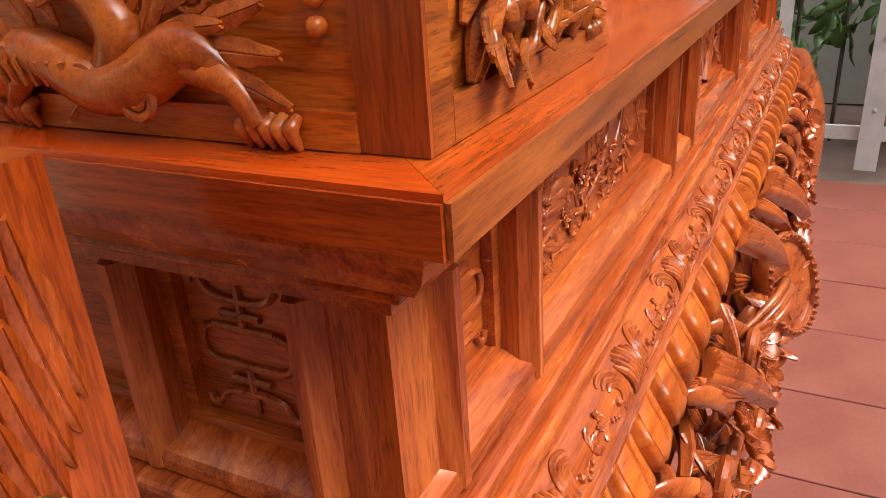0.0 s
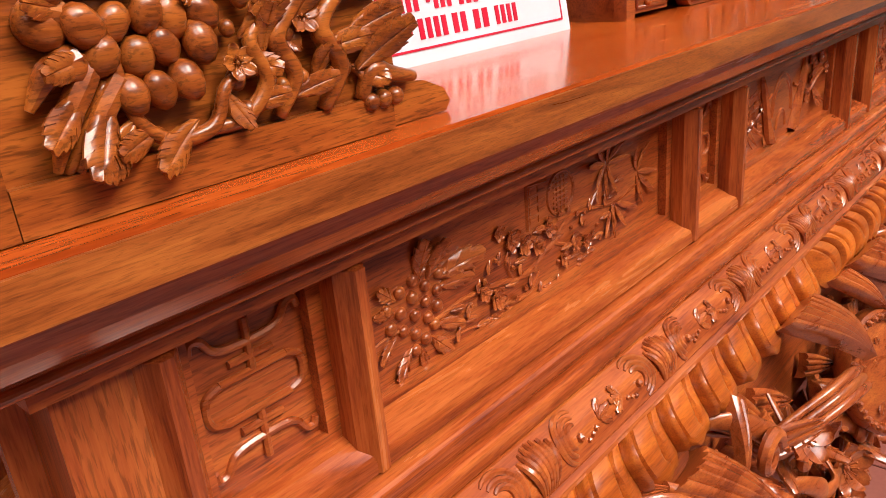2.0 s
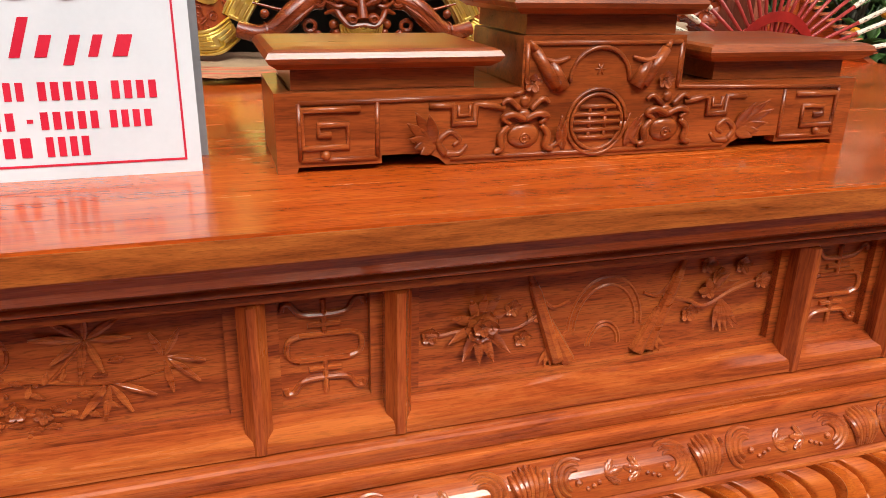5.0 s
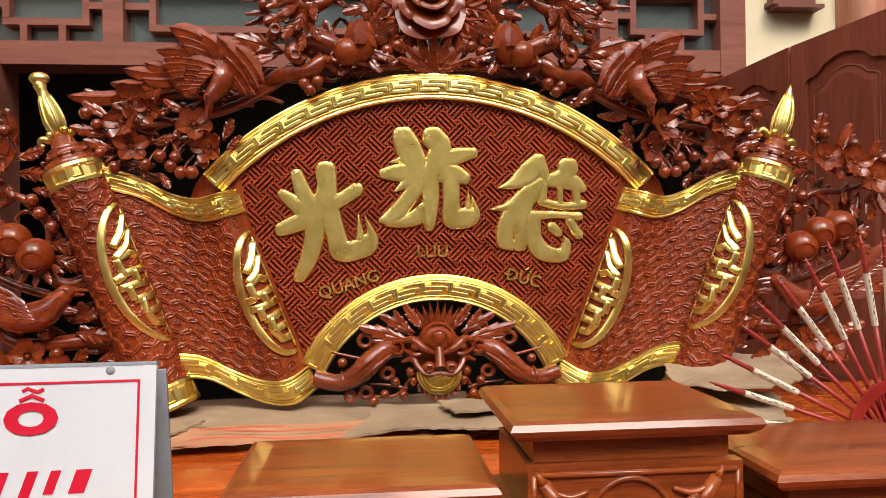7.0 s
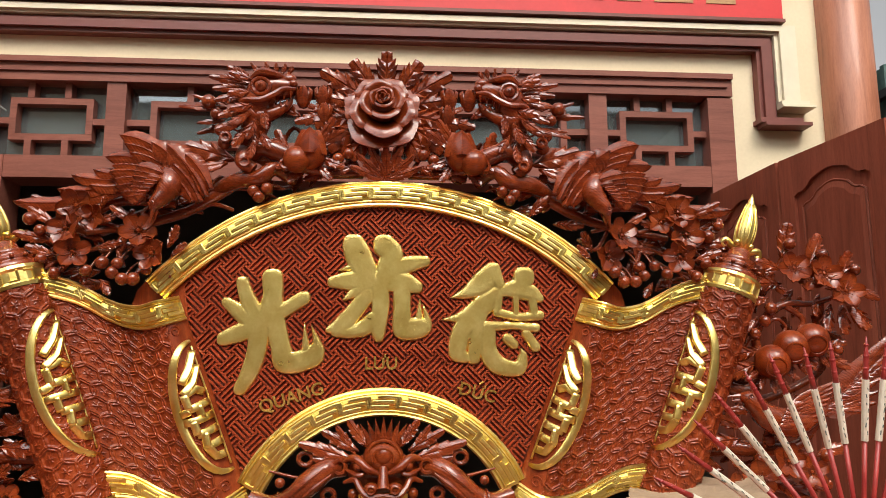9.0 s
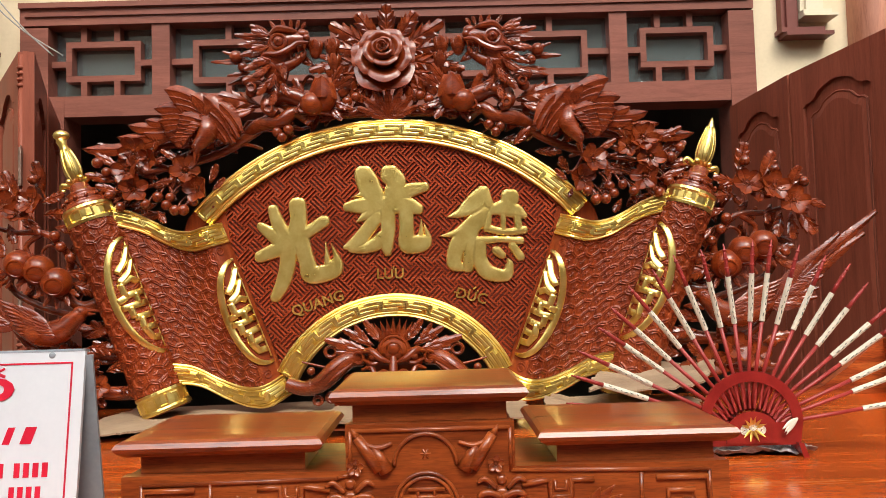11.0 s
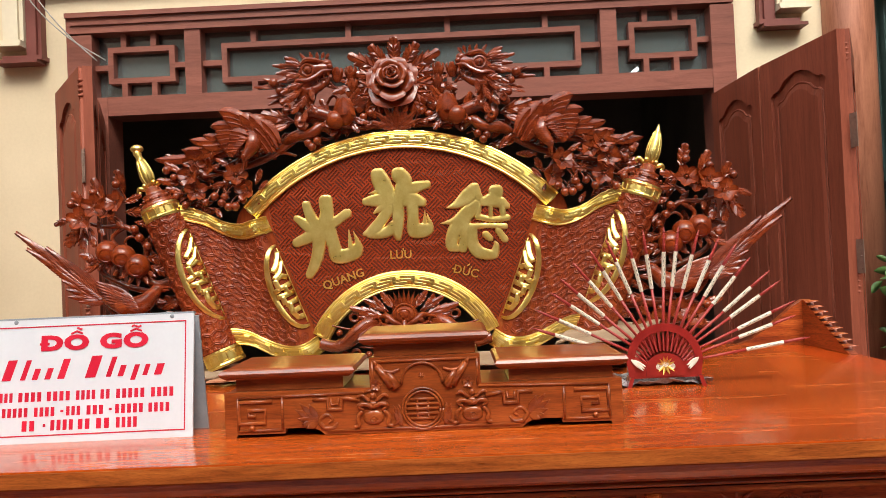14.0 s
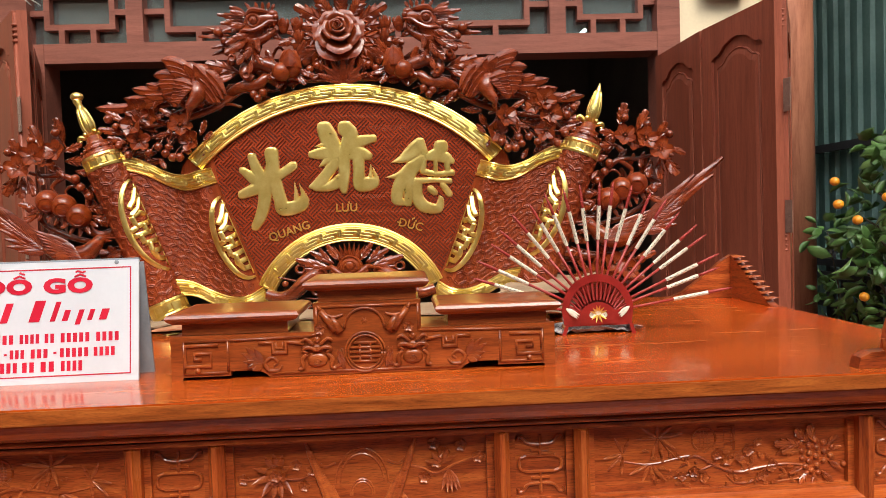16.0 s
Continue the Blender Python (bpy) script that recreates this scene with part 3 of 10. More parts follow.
# moulded surround: a red-brown band in a cream one, stepping down at each side
def surround(name, out, inn, z_out, z_in, drop, mat, depth, label, mx=0.88):
    bm = bmesh.new()
    half_o, half_i = out, inn
    box(bm, mx - half_o, mx + half_o, WALL_Y - depth, WALL_Y, z_in, z_out)
    for s in (-1, 1):
        xs = sorted((mx + s * half_i, mx + s * half_o))
        box(bm, xs[0], xs[1], WALL_Y - depth, WALL_Y, drop, z_in)
    return tagged(part(name, bm, mat, bevel=0.008, seg=2), label, "moulding", kind="structure")


surround("trim_red", 2.175, 2.085, 3.315, 3.232, 2.857, RED_TRIM, 0.055, "red-brown moulded band round the doorway")
surround("trim_red_inner", 2.155, 2.105, 3.296, 3.252, 2.859, RED_TRIM, 0.075, "raised fillet on the red-brown band")
surround("trim_cream", 2.30, 2.178, 3.374, 3.318, 2.945, CREAM_TRIM, 0.075, "cream moulded band round the doorway")
surround("trim_cream_inner", 2.27, 2.20, 3.360, 3.332, 2.947, CREAM_TRIM, 0.095, "raised fillet on the cream band")
for s in (-1, 1):
    foot = bmesh.new()
    for a, b, c, d, e in ((2.07, 2.30, 2.832, 2.857, 0.085), (2.09, 2.34, 2.812, 2.831, 0.10)):
        xs = sorted((0.88 + s * a, 0.88 + s * b))
        box(foot, xs[0], xs[1], WALL_Y - e, WALL_Y, c, d)
    tagged(part("trim_foot", foot, RED_TRIM, bevel=0.006), "red-brown stepped foot of the doorway band", "moulding", kind="structure")
    foot = bmesh.new()
    for a, b, c, d, e in ((2.18, 2.33, 2.920, 2.944, 0.105), (2.18, 2.36, 2.907, 2.9195, 0.115)):
        xs = sorted((0.88 + s * a, 0.88 + s * b))
        box(foot, xs[0], xs[1], WALL_Y - e, WALL_Y - 0.0, c, d)
    tagged(part("trim_foot_cream", foot, CREAM_TRIM, bevel=0.005), "cream stepped foot of the doorway band", "moulding", kind="structure")

# painted round columns at both ends of the front
for x in (-1.72, 3.48):
    bm = tube(bmesh.new(), [(x, 3.28, 0), (x, 3.28, 5.2)], 0.14, 36)
    col = part("column", bm, COLUMN, smooth=True)
    tagged(col, "round wood-grained column of the house front", "column", "columns of the house front", kind="structure")

# red shop banner over the doorway, its writing turned to bars
banner = thing("shop_banner", "red shop banner with rows of lettering as bars", "banner", (0.9, 3.2, 3.45))
part("board", boxes((-1.9, 3.10, WALL_Y - 0.105, WALL_Y - 0.07, 3.394, 4.3)), BANNER_RED, banner, bevel=0.02, seg=3)
part("rim", boxes((-1.9, 3.11, WALL_Y - 0.112, WALL_Y - 0.068, 3.376, 3.3935)), RED_TRIM, banner, bevel=0.003)
brng = random.Random(5)
x = 0.55
while x < 2.9:
    w = brng.uniform(0.05, 0.22)
    part("lettering_bar", boxes((x, x + w, WALL_Y - 0.109, WALL_Y - 0.1055, 3.468, 3.508)), BANNER_INK, banner)
    x += w + 0.07

# folding door leaves, standing open
def door_leaf(name, a, b, label, hinge_at_b=False, facing=-1):
    """A leaf from a to b on the ground plan; facing picks the side with the raised panels."""
    a, b = Vector((*a, 0)), Vector((*b, 0))
    ex = (b - a).normalized()
    ey = Vector((-ex.y, ex.x, 0)) * facing
    w, H, t = (b - a).length, 2.445, 0.038
    d = thing(name, label, "door", (*((a + b) / 2).xy, 0), "folding door leaves", kind="structure")
    at = lambda u, v, s: a + ex * u + ey * s + Vector((0, 0, v))
    st = 0.085
    for u0, u1, v0, v1 in ((0, st, 0.02, H), (w - st, w, 0.02, H)):
        part("stile", prism(bmesh.new(), [(u0, v0), (u1, v0), (u1, v1), (u0, v1)], lambda u, v, s: at(u, v, s), t), DOOR, d, bevel=0.004)
    part("rail", prism(bmesh.new(), [(st, 0.02), (w - st, 0.02), (w - st, 0.22), (st, 0.22)], at, t - 0.001), DOOR, d, bevel=0.003)
    part("rail", prism(bmesh.new(), [(st, 0.86), (w - st, 0.86), (w - st, 1.0), (st, 1.0)], at, t - 0.001), DOOR, d, bevel=0.003)
    arch = [(st + (w - 2 * st) * i / 16, 2.345 - 0.075 * (abs(i - 8) / 8) ** 1.6 - (0.012 if 4 < abs(i - 8) < 7 else 0)) for i in range(17)]
    part("head_rail", prism(bmesh.new(), arch + [(w - st, H), (st, H)], at, t - 0.001), DOOR, d, "head rail with an arched lower edge")
    lo = [(st, 1.0), (w - st, 1.0)] + [(u, v) for u, v in arch[::-1]]
    part("panel", prism(bmesh.new(), lo, lambda u, v, s: at(u, v, s + 0.014), 0.010), DOOR, d)
    fx0, fx1 = st + 0.040, w - st - 0.040
    arch2 = [(fx0 + (fx1 - fx0) * i / 16, 2.290 - 0.07 * (abs(i - 8) / 8) ** 1.6 - (0.01 if 4 < abs(i - 8) < 7 else 0)) for i in range(17)]
    field_out = [(fx0, 1.045), (fx1, 1.045)] + arch2[::-1]
    uc, vc = (fx0 + fx1) / 2, 1.65
    for s0, s1 in ((0.0242, 0.0345), (0.0138, 0.0035)):
        bm = bmesh.new()
        a_ = [bm.verts.new(at(u, v, s0)) for u, v in field_out]
        b_ = [bm.verts.new(at(u, v, s0 + (s1 - s0) * 0.35)) for u, v in field_out]
        c_r = [bm.verts.new(at(uc + (u - uc) * (1 - 0.05 / (fx1 - fx0)), vc + (v - vc) * 0.955, s1)) for u, v in field_out]
        for p, q in ((a_, b_), (b_, c_r)):
            for k in range(len(p)):
                bm.faces.new((p[k], p[(k + 1) % len(p)], q[(k + 1) % len(p)], q[k]))
        bm.faces.new(c_r), bm.faces.new(a_[::-1])
        part("raised_field", bm, DOOR, d, "raised arched field")
        edge = [at(u, v, s0 + (s1 - s0) * 0.2) for u, v in field_out]
        part("field_bead", tube(bmesh.new(), edge + edge[:1], 0.006, 6), DOOR, d)
    part("lower_panel", prism(bmesh.new(), [(st, 0.22), (w - st, 0.22), (w - st, 0.86), (st, 0.86)], lambda u, v, s: at(u, v, s + 0.014), 0.010), DOOR, d)
    bead = tube(bmesh.new(), [at(w - 0.012, 0.03, t + 0.004), at(w - 0.012, H - 0.01, t + 0.004)], 0.009, 8)
    for v in (H - 0.06, 1.42):
        for k in range(4):
            ball(bead, at(w - 0.012, v - 0.022 * k, t + 0.006), 0.016, (1, 1, 0.55))
    part("meeting_bead", bead, DOOR, d, "turned meeting bead", smooth=True)
    for v in (2.02, 1.5, 0.9):
        bm = bmesh.new()
        hu = w if hinge_at_b else 0
        prism(bm, [(hu - 0.045, v - 0.07), (hu + 0.045, v - 0.07), (hu + 0.045, v + 0.07), (hu - 0.045, v + 0.07)], lambda u, vv, s: at(u, vv, s + t), 0.003)
        tube(bm, [at(hu, v - 0.07, t + 0.007), at(hu, v + 0.07, t + 0.007)], 0.008, 8)
        for du in (-0.03, 0.03):
            for dv in (-0.05, 0.0, 0.05):
                ball(bm, at(hu + du, v + dv, t + 0.003), 0.006, (1, 1, 1), 1)
        if hinge_at_b:
            part("hinge", bm, HINGE, d, "brown painted steel hinge")
    return d


DL = "open brown painted folding door leaf with an arched raised panel"
door_leaf("door_1", (2.665, 3.235), (2.69, 2.64), DL, facing=1)
door_leaf("door_2", (2.695, 2.625), (2.775, 2.04), DL, True, facing=1)
door_leaf("door_3", (2.83, 2.04), (3.12, 2.56), DL, facing=1)
door_leaf("door_4", (-0.84, 3.235), (-0.605, 2.66), DL, facing=-1)
door_leaf("door_5", (-0.60, 2.64), (-0.345, 2.06), DL, True, facing=-1)
door_leaf("door_6", (-0.40, 2.05), (-0.74, 2.50), DL, facing=-1)

# courtyard tiles near the altar, laid with open joints
tile_rng = random.Random(3)
tm = bpy.data.meshes.new("floor_tile")
tb_ = boxes((-0.197, 0.197, -0.197, 0.197, -0.012, 0.0))
bmesh.ops.bevel(tb_, geom=list(tb_.edges), offset=0.002, segments=1, affect="EDGES")
tb_.to_mesh(tm), tb_.free()
tm.materials.append(FLOOR_TILE)
floor = tagged(new("floor"), "red square courtyard tiles with mortar joints", "floor", kind="structure")
for i in range(-6, 10):
    for j in range(-9, 8):
        t_ob = new("tile", tm)
        t_ob.location = (0.4 * i + 0.1, 0.4 * j + 0.15, tile_rng.uniform(-0.001, 0.001))
        t_ob.parent = floor

# ---- the altar table ----
H = 1.27                                   # height of the table top
LX, LY = 2.17, 1.17                        # its length and depth
altar = thing("altar_table", "carved orange-red lacquered wooden altar table", "altar table", (LX / 2, LY / 2, 0))
SLAB = 0.0255
arng = random.Random(11)

# mitred top: four edge boards round two field boards
E_ = 0.115
def board(name, outline, mat):
    bm = prism(bmesh.new(), outline, lambda u, v, s: Vector((u, v, H - SLAB + s)), SLAB)
    return part(name, bm, mat, altar, bevel=0.0022, seg=2)


g = 0.0003
board("edge_board", [(0, 0), (LX, 0), (LX - E_, E_ - g), (E_, E_ - g)], TOP_WOOD)
board("edge_board", [(0, LY), (E_, LY - E_), (LX - E_, LY - E_), (LX, LY)], TOP_WOOD)
board("edge_board", [(0, g), (E_ - g, E_), (E_ - g, LY - E_), (0, LY - g)], TOP_WOOD_Y)
board("edge_board", [(LX, g), (LX, LY - g), (LX - E_ + g, LY - E_), (LX - E_ + g, E_)], TOP_WOOD_Y)
for k in range(2):
    d = (LY - 2 * E_) / 2
    board("field_board", [(E_, E_ + k * d + g), (LX - E_, E_ + k * d + g), (LX - E_, E_ + (k + 1) * d - g), (E_, E_ + (k + 1) * d - g)], TOP_WOOD)

# added grained strips over the edges: their duller light is put into the colour
part("edge_lipping", boxes((0.0, LX, -0.0028, -0.0002, H - SLAB + 0.001, H - 0.0030)), SLAB_EDGE, altar, "added grained strip, the front edge's duller light in its colour", bevel=0.0012)
part("edge_lipping", boxes((-0.0028, -0.0002, 0.0, LY, H - SLAB + 0.001, H - 0.0030)), SLAB_EDGE_Y, altar, "added red-brown strip, the side edge's shade in its colour", bevel=0.0012)

BX0, BX1, BY0, BY1 = 0.052, LX - 0.052, 0.061, LY - 0.052   # face of the frieze


def run_round(profile, closed=False):
    """A moulding that runs round the four sides; profile: (outward, z)."""
    bm = bmesh.new()
    rings = [[bm.verts.new(p) for p in ((BX0 - o, BY1 + o, z), (BX0 - o, BY0 - o, z), (BX1 + o, BY0 - o, z), (BX1 + o, BY1 + o, z))] for o, z in profile]
    pairs = list(zip(rings, rings[1:])) + ([(rings[-1], rings[0])] if closed else [])
    for a, b in pairs:
        for k in range(4):
            bm.faces.new((a[k], a[(k + 1) % 4], b[(k + 1) % 4], b[k]))
    return bm


def arc(o0, z0, o1, z1, bulge, n=6):
    """A curved stretch of a profile from one point to the next."""
    dx, dz = o1 - o0, z1 - z0
    return [(o0 + dx * t - dz * bulge * math.sin(math.pi * t), z0 + dz * t + dx * bulge * math.sin(math.pi * t)) for t in (i / n for i in range(n + 1))]


part("cornice", run_round([(-0.02, 1.2443), (0.050, 1.2443), (0.050, 1.2400), (0.046, 1.2300), (0.037, 1.2190), (0.024, 1.2115), (0.012, 1.2088), (0.010, 1.2062), (-0.02, 1.2060)]), MOULD, altar, "sloping cornice board under the top")
part("bead", run_round([(0.008, 1.2075)] + [(0.013 + 0.0042 * math.cos(a), 1.2038 + 0.0042 * math.sin(a)) for a in (1.9 - 0.38 * k for k in range(11))] + [(0.008, 1.1998)]), MOULD, altar, "thin polished bead")
part("top_rail", run_round([(-0.03, 1.1945), (0.004, 1.1945), (0.004, 1.187), (-0.03, 1.187)]), WOOD_X, altar)
# carcass behind the panels
part("carcass", boxes((BX0 + 0.038, BX1 - 0.038, BY0 + 0.038, BY1 - 0.038, 0.62, 1.19)), WOOD_X, altar)
part("sill", run_round([(-0.036, 1.068), (-0.012, 1.058), (0.002, 1.05), (0.004, 1.044), (0.004, 1.036), (-0.03, 1.036)]), MOULD, altar, "sloping sill under the panels")
part("torus", run_round([(-0.02, 1.0335)] + arc(-0.002, 1.0335, 0.014, 1.0125, 0.5, 8) + [(0.004, 1.0110)] + arc(0.008, 1.0098, 0.024, 0.995, 0.5, 8) + [(0.014, 0.9935)] + [(-0.02, 0.993)]), MOULD, altar, "double rounded moulding")
part("cyma_band", run_round([(-0.02, 0.9905), (0.016, 0.9905), (0.022, 0.9915)] + arc(0.024, 0.991, 0.052, 0.955, 0.16, 8) + [(-0.02, 0.954)]), MOULD, altar, "rounded band that carries the scrollwork")
part("fillet", run_round([(-0.02, 0.9535), (0.052, 0.9535), (0.057, 0.951), (0.058, 0.947), (0.054, 0.944), (-0.02, 0.944)]), MOULD, altar)

# corner stiles and posts
for x0, x1, y0, y1 in ((BX0 + 0.006, BX0 + 0.052, BY0 + 0.006, BY0 + 0.052), (BX1 - 0.052, BX1 - 0.006, BY0 + 0.006, BY0 + 0.052), (BX0 + 0.006, BX0 + 0.052, BY1 - 0.052, BY1 - 0.006), (BX1 - 0.052, BX1 - 0.006, BY1 - 0.052, BY1 - 0.006)):
    bm = boxes((x0, x1, y0, y1, 1.037, 1.1865))
    part("corner_stile", bm, WOOD_Z, altar, bevel=0.005, seg=2)
POSTS = [0.111, 0.240, 0.730, 0.861, 1.317, 1.448, 1.924, 2.058]
SIDE_POSTS = [0.117, 0.252, 0.918, 1.053]


def post(name, place):
    bm = bmesh.new()
    ring = [(-0.0125, 0.040), (-0.0125, 0.006), (-0.008, 0.000), (-0.004, -0.0065), (0.004, -0.0065), (0.008, 0.0), (0.0125, 0.006), (0.0125, 0.040)]
    a = [bm.verts.new(place(u, s, 1.0368)) for u, s in ring]
    b = [bm.verts.new(place(u, s, 1.184)) for u, s in ring]
    c = [bm.verts.new(place(u * 0.5, max(s, 0.006), 1.1868)) for u, s in ring]
    for p, q in ((a, b), (b, c)):
        for i in range(len(p)):
            j = (i + 1) % len(p)
            bm.faces.new((p[i], p[j], q[j], q[i]))
    bm.faces.new(c), bm.faces.new(a[::-1])
    part(name, bm, MOULD_Z, altar)


front = lambda x: (lambda u, s, z: Vector((x + u, BY0 + s, z)))
left = lambda y: (lambda u, s, z: Vector((BX0 + s, y - u, z)))
right = lambda y: (lambda u, s, z: Vector((BX1 - s, y + u, z)))
for x in POSTS:
    post("post", front(x))
for y in SIDE_POSTS:
    post("post", left(y)), post("post", right(y))

PZ0, PZ1 = 1.056, 1.187


def bay(u0, u1, place, mat=WOOD_X):
    """Sunk panel with a stepped inner frame; place(u, s, z) with s the depth into the table."""
    bm = prism(bmesh.new(), [(u0, PZ0), (u1, PZ0), (u1, PZ1), (u0, PZ1)], lambda u, v, s: place(u, 0.037 - s, v), 0.008)
    p = part("panel", bm, mat, altar)
    bm = bmesh.new()
    for a, b, c, d in ((u0, u1, PZ1 - 0.010, PZ1), (u0, u1, PZ0, PZ0 + 0.013), (u0, u0 + 0.011, PZ0 + 0.013, PZ1 - 0.010), (u1 - 0.011, u1, PZ0 + 0.013, PZ1 - 0.010)):
        prism(bm, [(a, c), (b, c), (b, d), (a, d)], lambda u, v, s: place(u, 0.029 - s, v), 0.009)
    part("panel_frame", bm, mat, p, bevel=0.003)
    return p


def relief(name, bm, parent, label="", mat=None):
    return part(name, crisp(bm), mat or CARVED, parent, label)


def longevity_sign(u, place, parent, w=0.038):
    """The carved long-life sign of the narrow panels."""
    P = lambda a, z: place(u + a, 0.0275, z)
    zc, r = 1.123, 0.0028
    ln = lambda pts, k=5, rr=r: relief("sign_stroke", tube(bmesh.new(), smooth_line(pts, k) if k else pts, rr, 7), parent)
    for s in (1, -1):
        ln([P(-w, zc + s * 0.040), P(-w * 0.95, zc + s * 0.046), P(-w * 0.78, zc + s * 0.045), P(-w * 0.6, zc + s * 0.036), P(-w * 0.3, zc + s * 0.033), P(w * 0.3, zc + s * 0.033),
            P(w * 0.6, zc + s * 0.036), P(w * 0.78, zc + s * 0.045), P(w * 0.95, zc + s * 0.046), P(w, zc + s * 0.040)], 4)
        ln([P(0, zc + s * 0.048), P(0, zc + s * 0.014)], 0)
        ln([P(-w * 0.4, zc + s * 0.023), P(w * 0.4, zc + s * 0.023)], 0)
        ln([P(-w * 0.62, zc + s * 0.013), P(w * 0.62, zc + s * 0.013)], 0)
    for s in (1, -1):
        ln([P(s * w * 0.62, zc + 0.013), P(s * w * 0.86, zc + 0.009), P(s * w * 0.93, zc), P(s * w * 0.86, zc - 0.009), P(s * w * 0.62, zc - 0.013)], 4)


def fruit_branch(u0, u1, place, parent, flip=False):
    """A wide panel: fruit on one end, blossoms and a tablet in the middle, bamboo on the other."""
    W = u1 - u0
    X = (lambda t: u1 - W * t) if flip else (lambda t: u0 + W * t)
    T = lambda x: (x - 0.2765) / 0.421
    P = lambda x, z, h=0.0: place(X(T(x)), 0.0292 - h, z)
    out = (place(0, -1, 0) - place(0, 0, 0)).normalized()
    rng = random.Random(21)

    def blade(name, x0, z0, x1, z1, width, veins=5, teeth=0.25, h=0.001):
        a, b = P(x0, z0, h), P(x1, z1, h + 0.002)
        relief(name, carved(bmesh.new(), a, b - a, out, (b - a).length, (b - a).length * width, veins=veins, teeth=teeth), parent)

    for x, z in ((0.300, 1.126), (0.302, 1.112), (0.313, 1.134), (0.312, 1.119), (0.313, 1.105), (0.326, 1.138), (0.324, 1.126), (0.325, 1.112), (0.324, 1.098), (0.337, 1.130), (0.336, 1.118), (0.337, 1.105), (0.333, 1.090), (0.348, 1.122), (0.347, 1.110), (0.322, 1.086), (0.343, 1.097), (0.351, 1.134), (0.272, 1.106), (0.281, 1.098)):
        r_ = rng.uniform(0.0050, 0.0058)
        q = P(x * 1.06 - 0.0195, z * 1.06 - 0.067, 0.0006)
        relief("fruit", ball(bmesh.new(), q, r_, (1, 0.85, 1), 2), parent)
    for row in ((0.330, 1.136, 0.338, 1.168, 0.55), (0.340, 1.136, 0.362, 1.160, 0.5), (0.350, 1.132, 0.398, 1.138, 0.45), (0.350, 1.124, 0.385, 1.122, 0.4), (0.308, 1.130, 0.290, 1.146, 0.5), (0.306, 1.122, 0.284, 1.128, 0.4), (0.318, 1.088, 0.300, 1.068, 0.5), (0.328, 1.084, 0.330, 1.062, 0.5), (0.338, 1.088, 0.356, 1.068, 0.5),
                (0.345, 1.095, 0.372, 1.086, 0.4), (0.305, 1.104, 0.285, 1.090, 0.4)):
        blade("leaf", *row)
    for x0, z0, x1, z1, wd in ((0.591, 1.156, 0.593, 1.180, 0.25), (0.589, 1.156, 0.552, 1.163, 0.2), (0.589, 1.157, 0.568, 1.177, 0.22), (0.593, 1.157, 0.618, 1.175, 0.22), (0.592, 1.154, 0.602, 1.126, 0.22), (0.590, 1.154, 0.584, 1.124, 0.22), (0.588, 1.155, 0.564, 1.138, 0.22), (0.594, 1.155, 0.626, 1.156, 0.2),
                               (0.650, 1.133, 0.664, 1.160, 0.22), (0.648, 1.133, 0.640, 1.158, 0.25), (0.652, 1.131, 0.682, 1.126, 0.22), (0.652, 1.129, 0.676, 1.106, 0.22), (0.649, 1.128, 0.654, 1.098, 0.22), (0.603, 1.110, 0.580, 1.084, 0.22), (0.604, 1.109, 0.598, 1.078, 0.22), (0.606, 1.109, 0.620, 1.084, 0.22), (0.608, 1.111, 0.640, 1.098, 0.2)):
        blade("bamboo_leaf", x0, z0, x1, z1, wd, 4, 0.05)
    for pts, rr in (([(0.339, 1.097), (0.378, 1.102), (0.42, 1.098), (0.46, 1.092), (0.496, 1.105), (0.535, 1.123), (0.603, 1.112), (0.657, 1.120)], (0.003, 0.0036, 0.0044, 0.005, 0.0048, 0.004, 0.003, 0.002)), ([(0.335, 1.088), (0.351, 1.077), (0.378, 1.074), (0.40, 1.071)], (0.003, 0.0028, 0.0024, 0.0018)), ([(0.44, 1.094), (0.432, 1.115), (0.45, 1.132)], (0.004, 0.003, 0.002)),
                    ([(0.50, 1.106), (0.53, 1.094), (0.565, 1.086)], (0.0036, 0.003, 0.002)), ([(0.56, 1.119), (0.58, 1.142), (0.591, 1.158)], (0.003, 0.0024, 0.0018)), ([(0.31, 1.106), (0.29, 1.105), (0.272, 1.098)], (0.0024, 0.002, 0.0016)), ([(0.41, 1.098), (0.432, 1.076), (0.462, 1.074), (0.478, 1.088)], (0.0028, 0.004, 0.0036, 0.002))):
        relief("branch", limb(bmesh.new(), [P(x, z, 0.0003) for x, z in pts], [0.62 * q for q in rr], 7), parent, "carved branch")
    for x, z, r in ((0.440, 1.130, 0.0105), (0.457, 1.120, 0.0095), (0.493, 1.125, 0.010), (0.475, 1.113, 0.009), (0.417, 1.085, 0.009), (0.402, 1.098, 0.008), (0.532, 1.097, 0.0095), (0.515, 1.086, 0.008), (0.552, 1.090, 0.008), (0.424, 1.142, 0.007)):
        bm = bmesh.new()
        blossom(bm, P(x, z, 0.001), out, r, 5, x * 90)
        relief("blossom", bm, parent)
    for k in range(56):
        x = 0.362 + 0.0045 * k
        z = 1.098 + 0.028 * math.sin(k * 1.9) + 0.05 * max(0.0, x - 0.5) * 2
        a = k * 2.1
        blade("leaf", x, z, x + 0.014 * math.cos(a), z + 0.011 * math.sin(a), 0.5, 4, 0.15)
    for k in range(18):
        relief("bud", ball(bmesh.new(), P(0.385 + 0.011 * k, 1.094 + 0.026 * math.sin(k * 2.6), 0.001), 0.0028, (1, 1, 1), 1), parent)
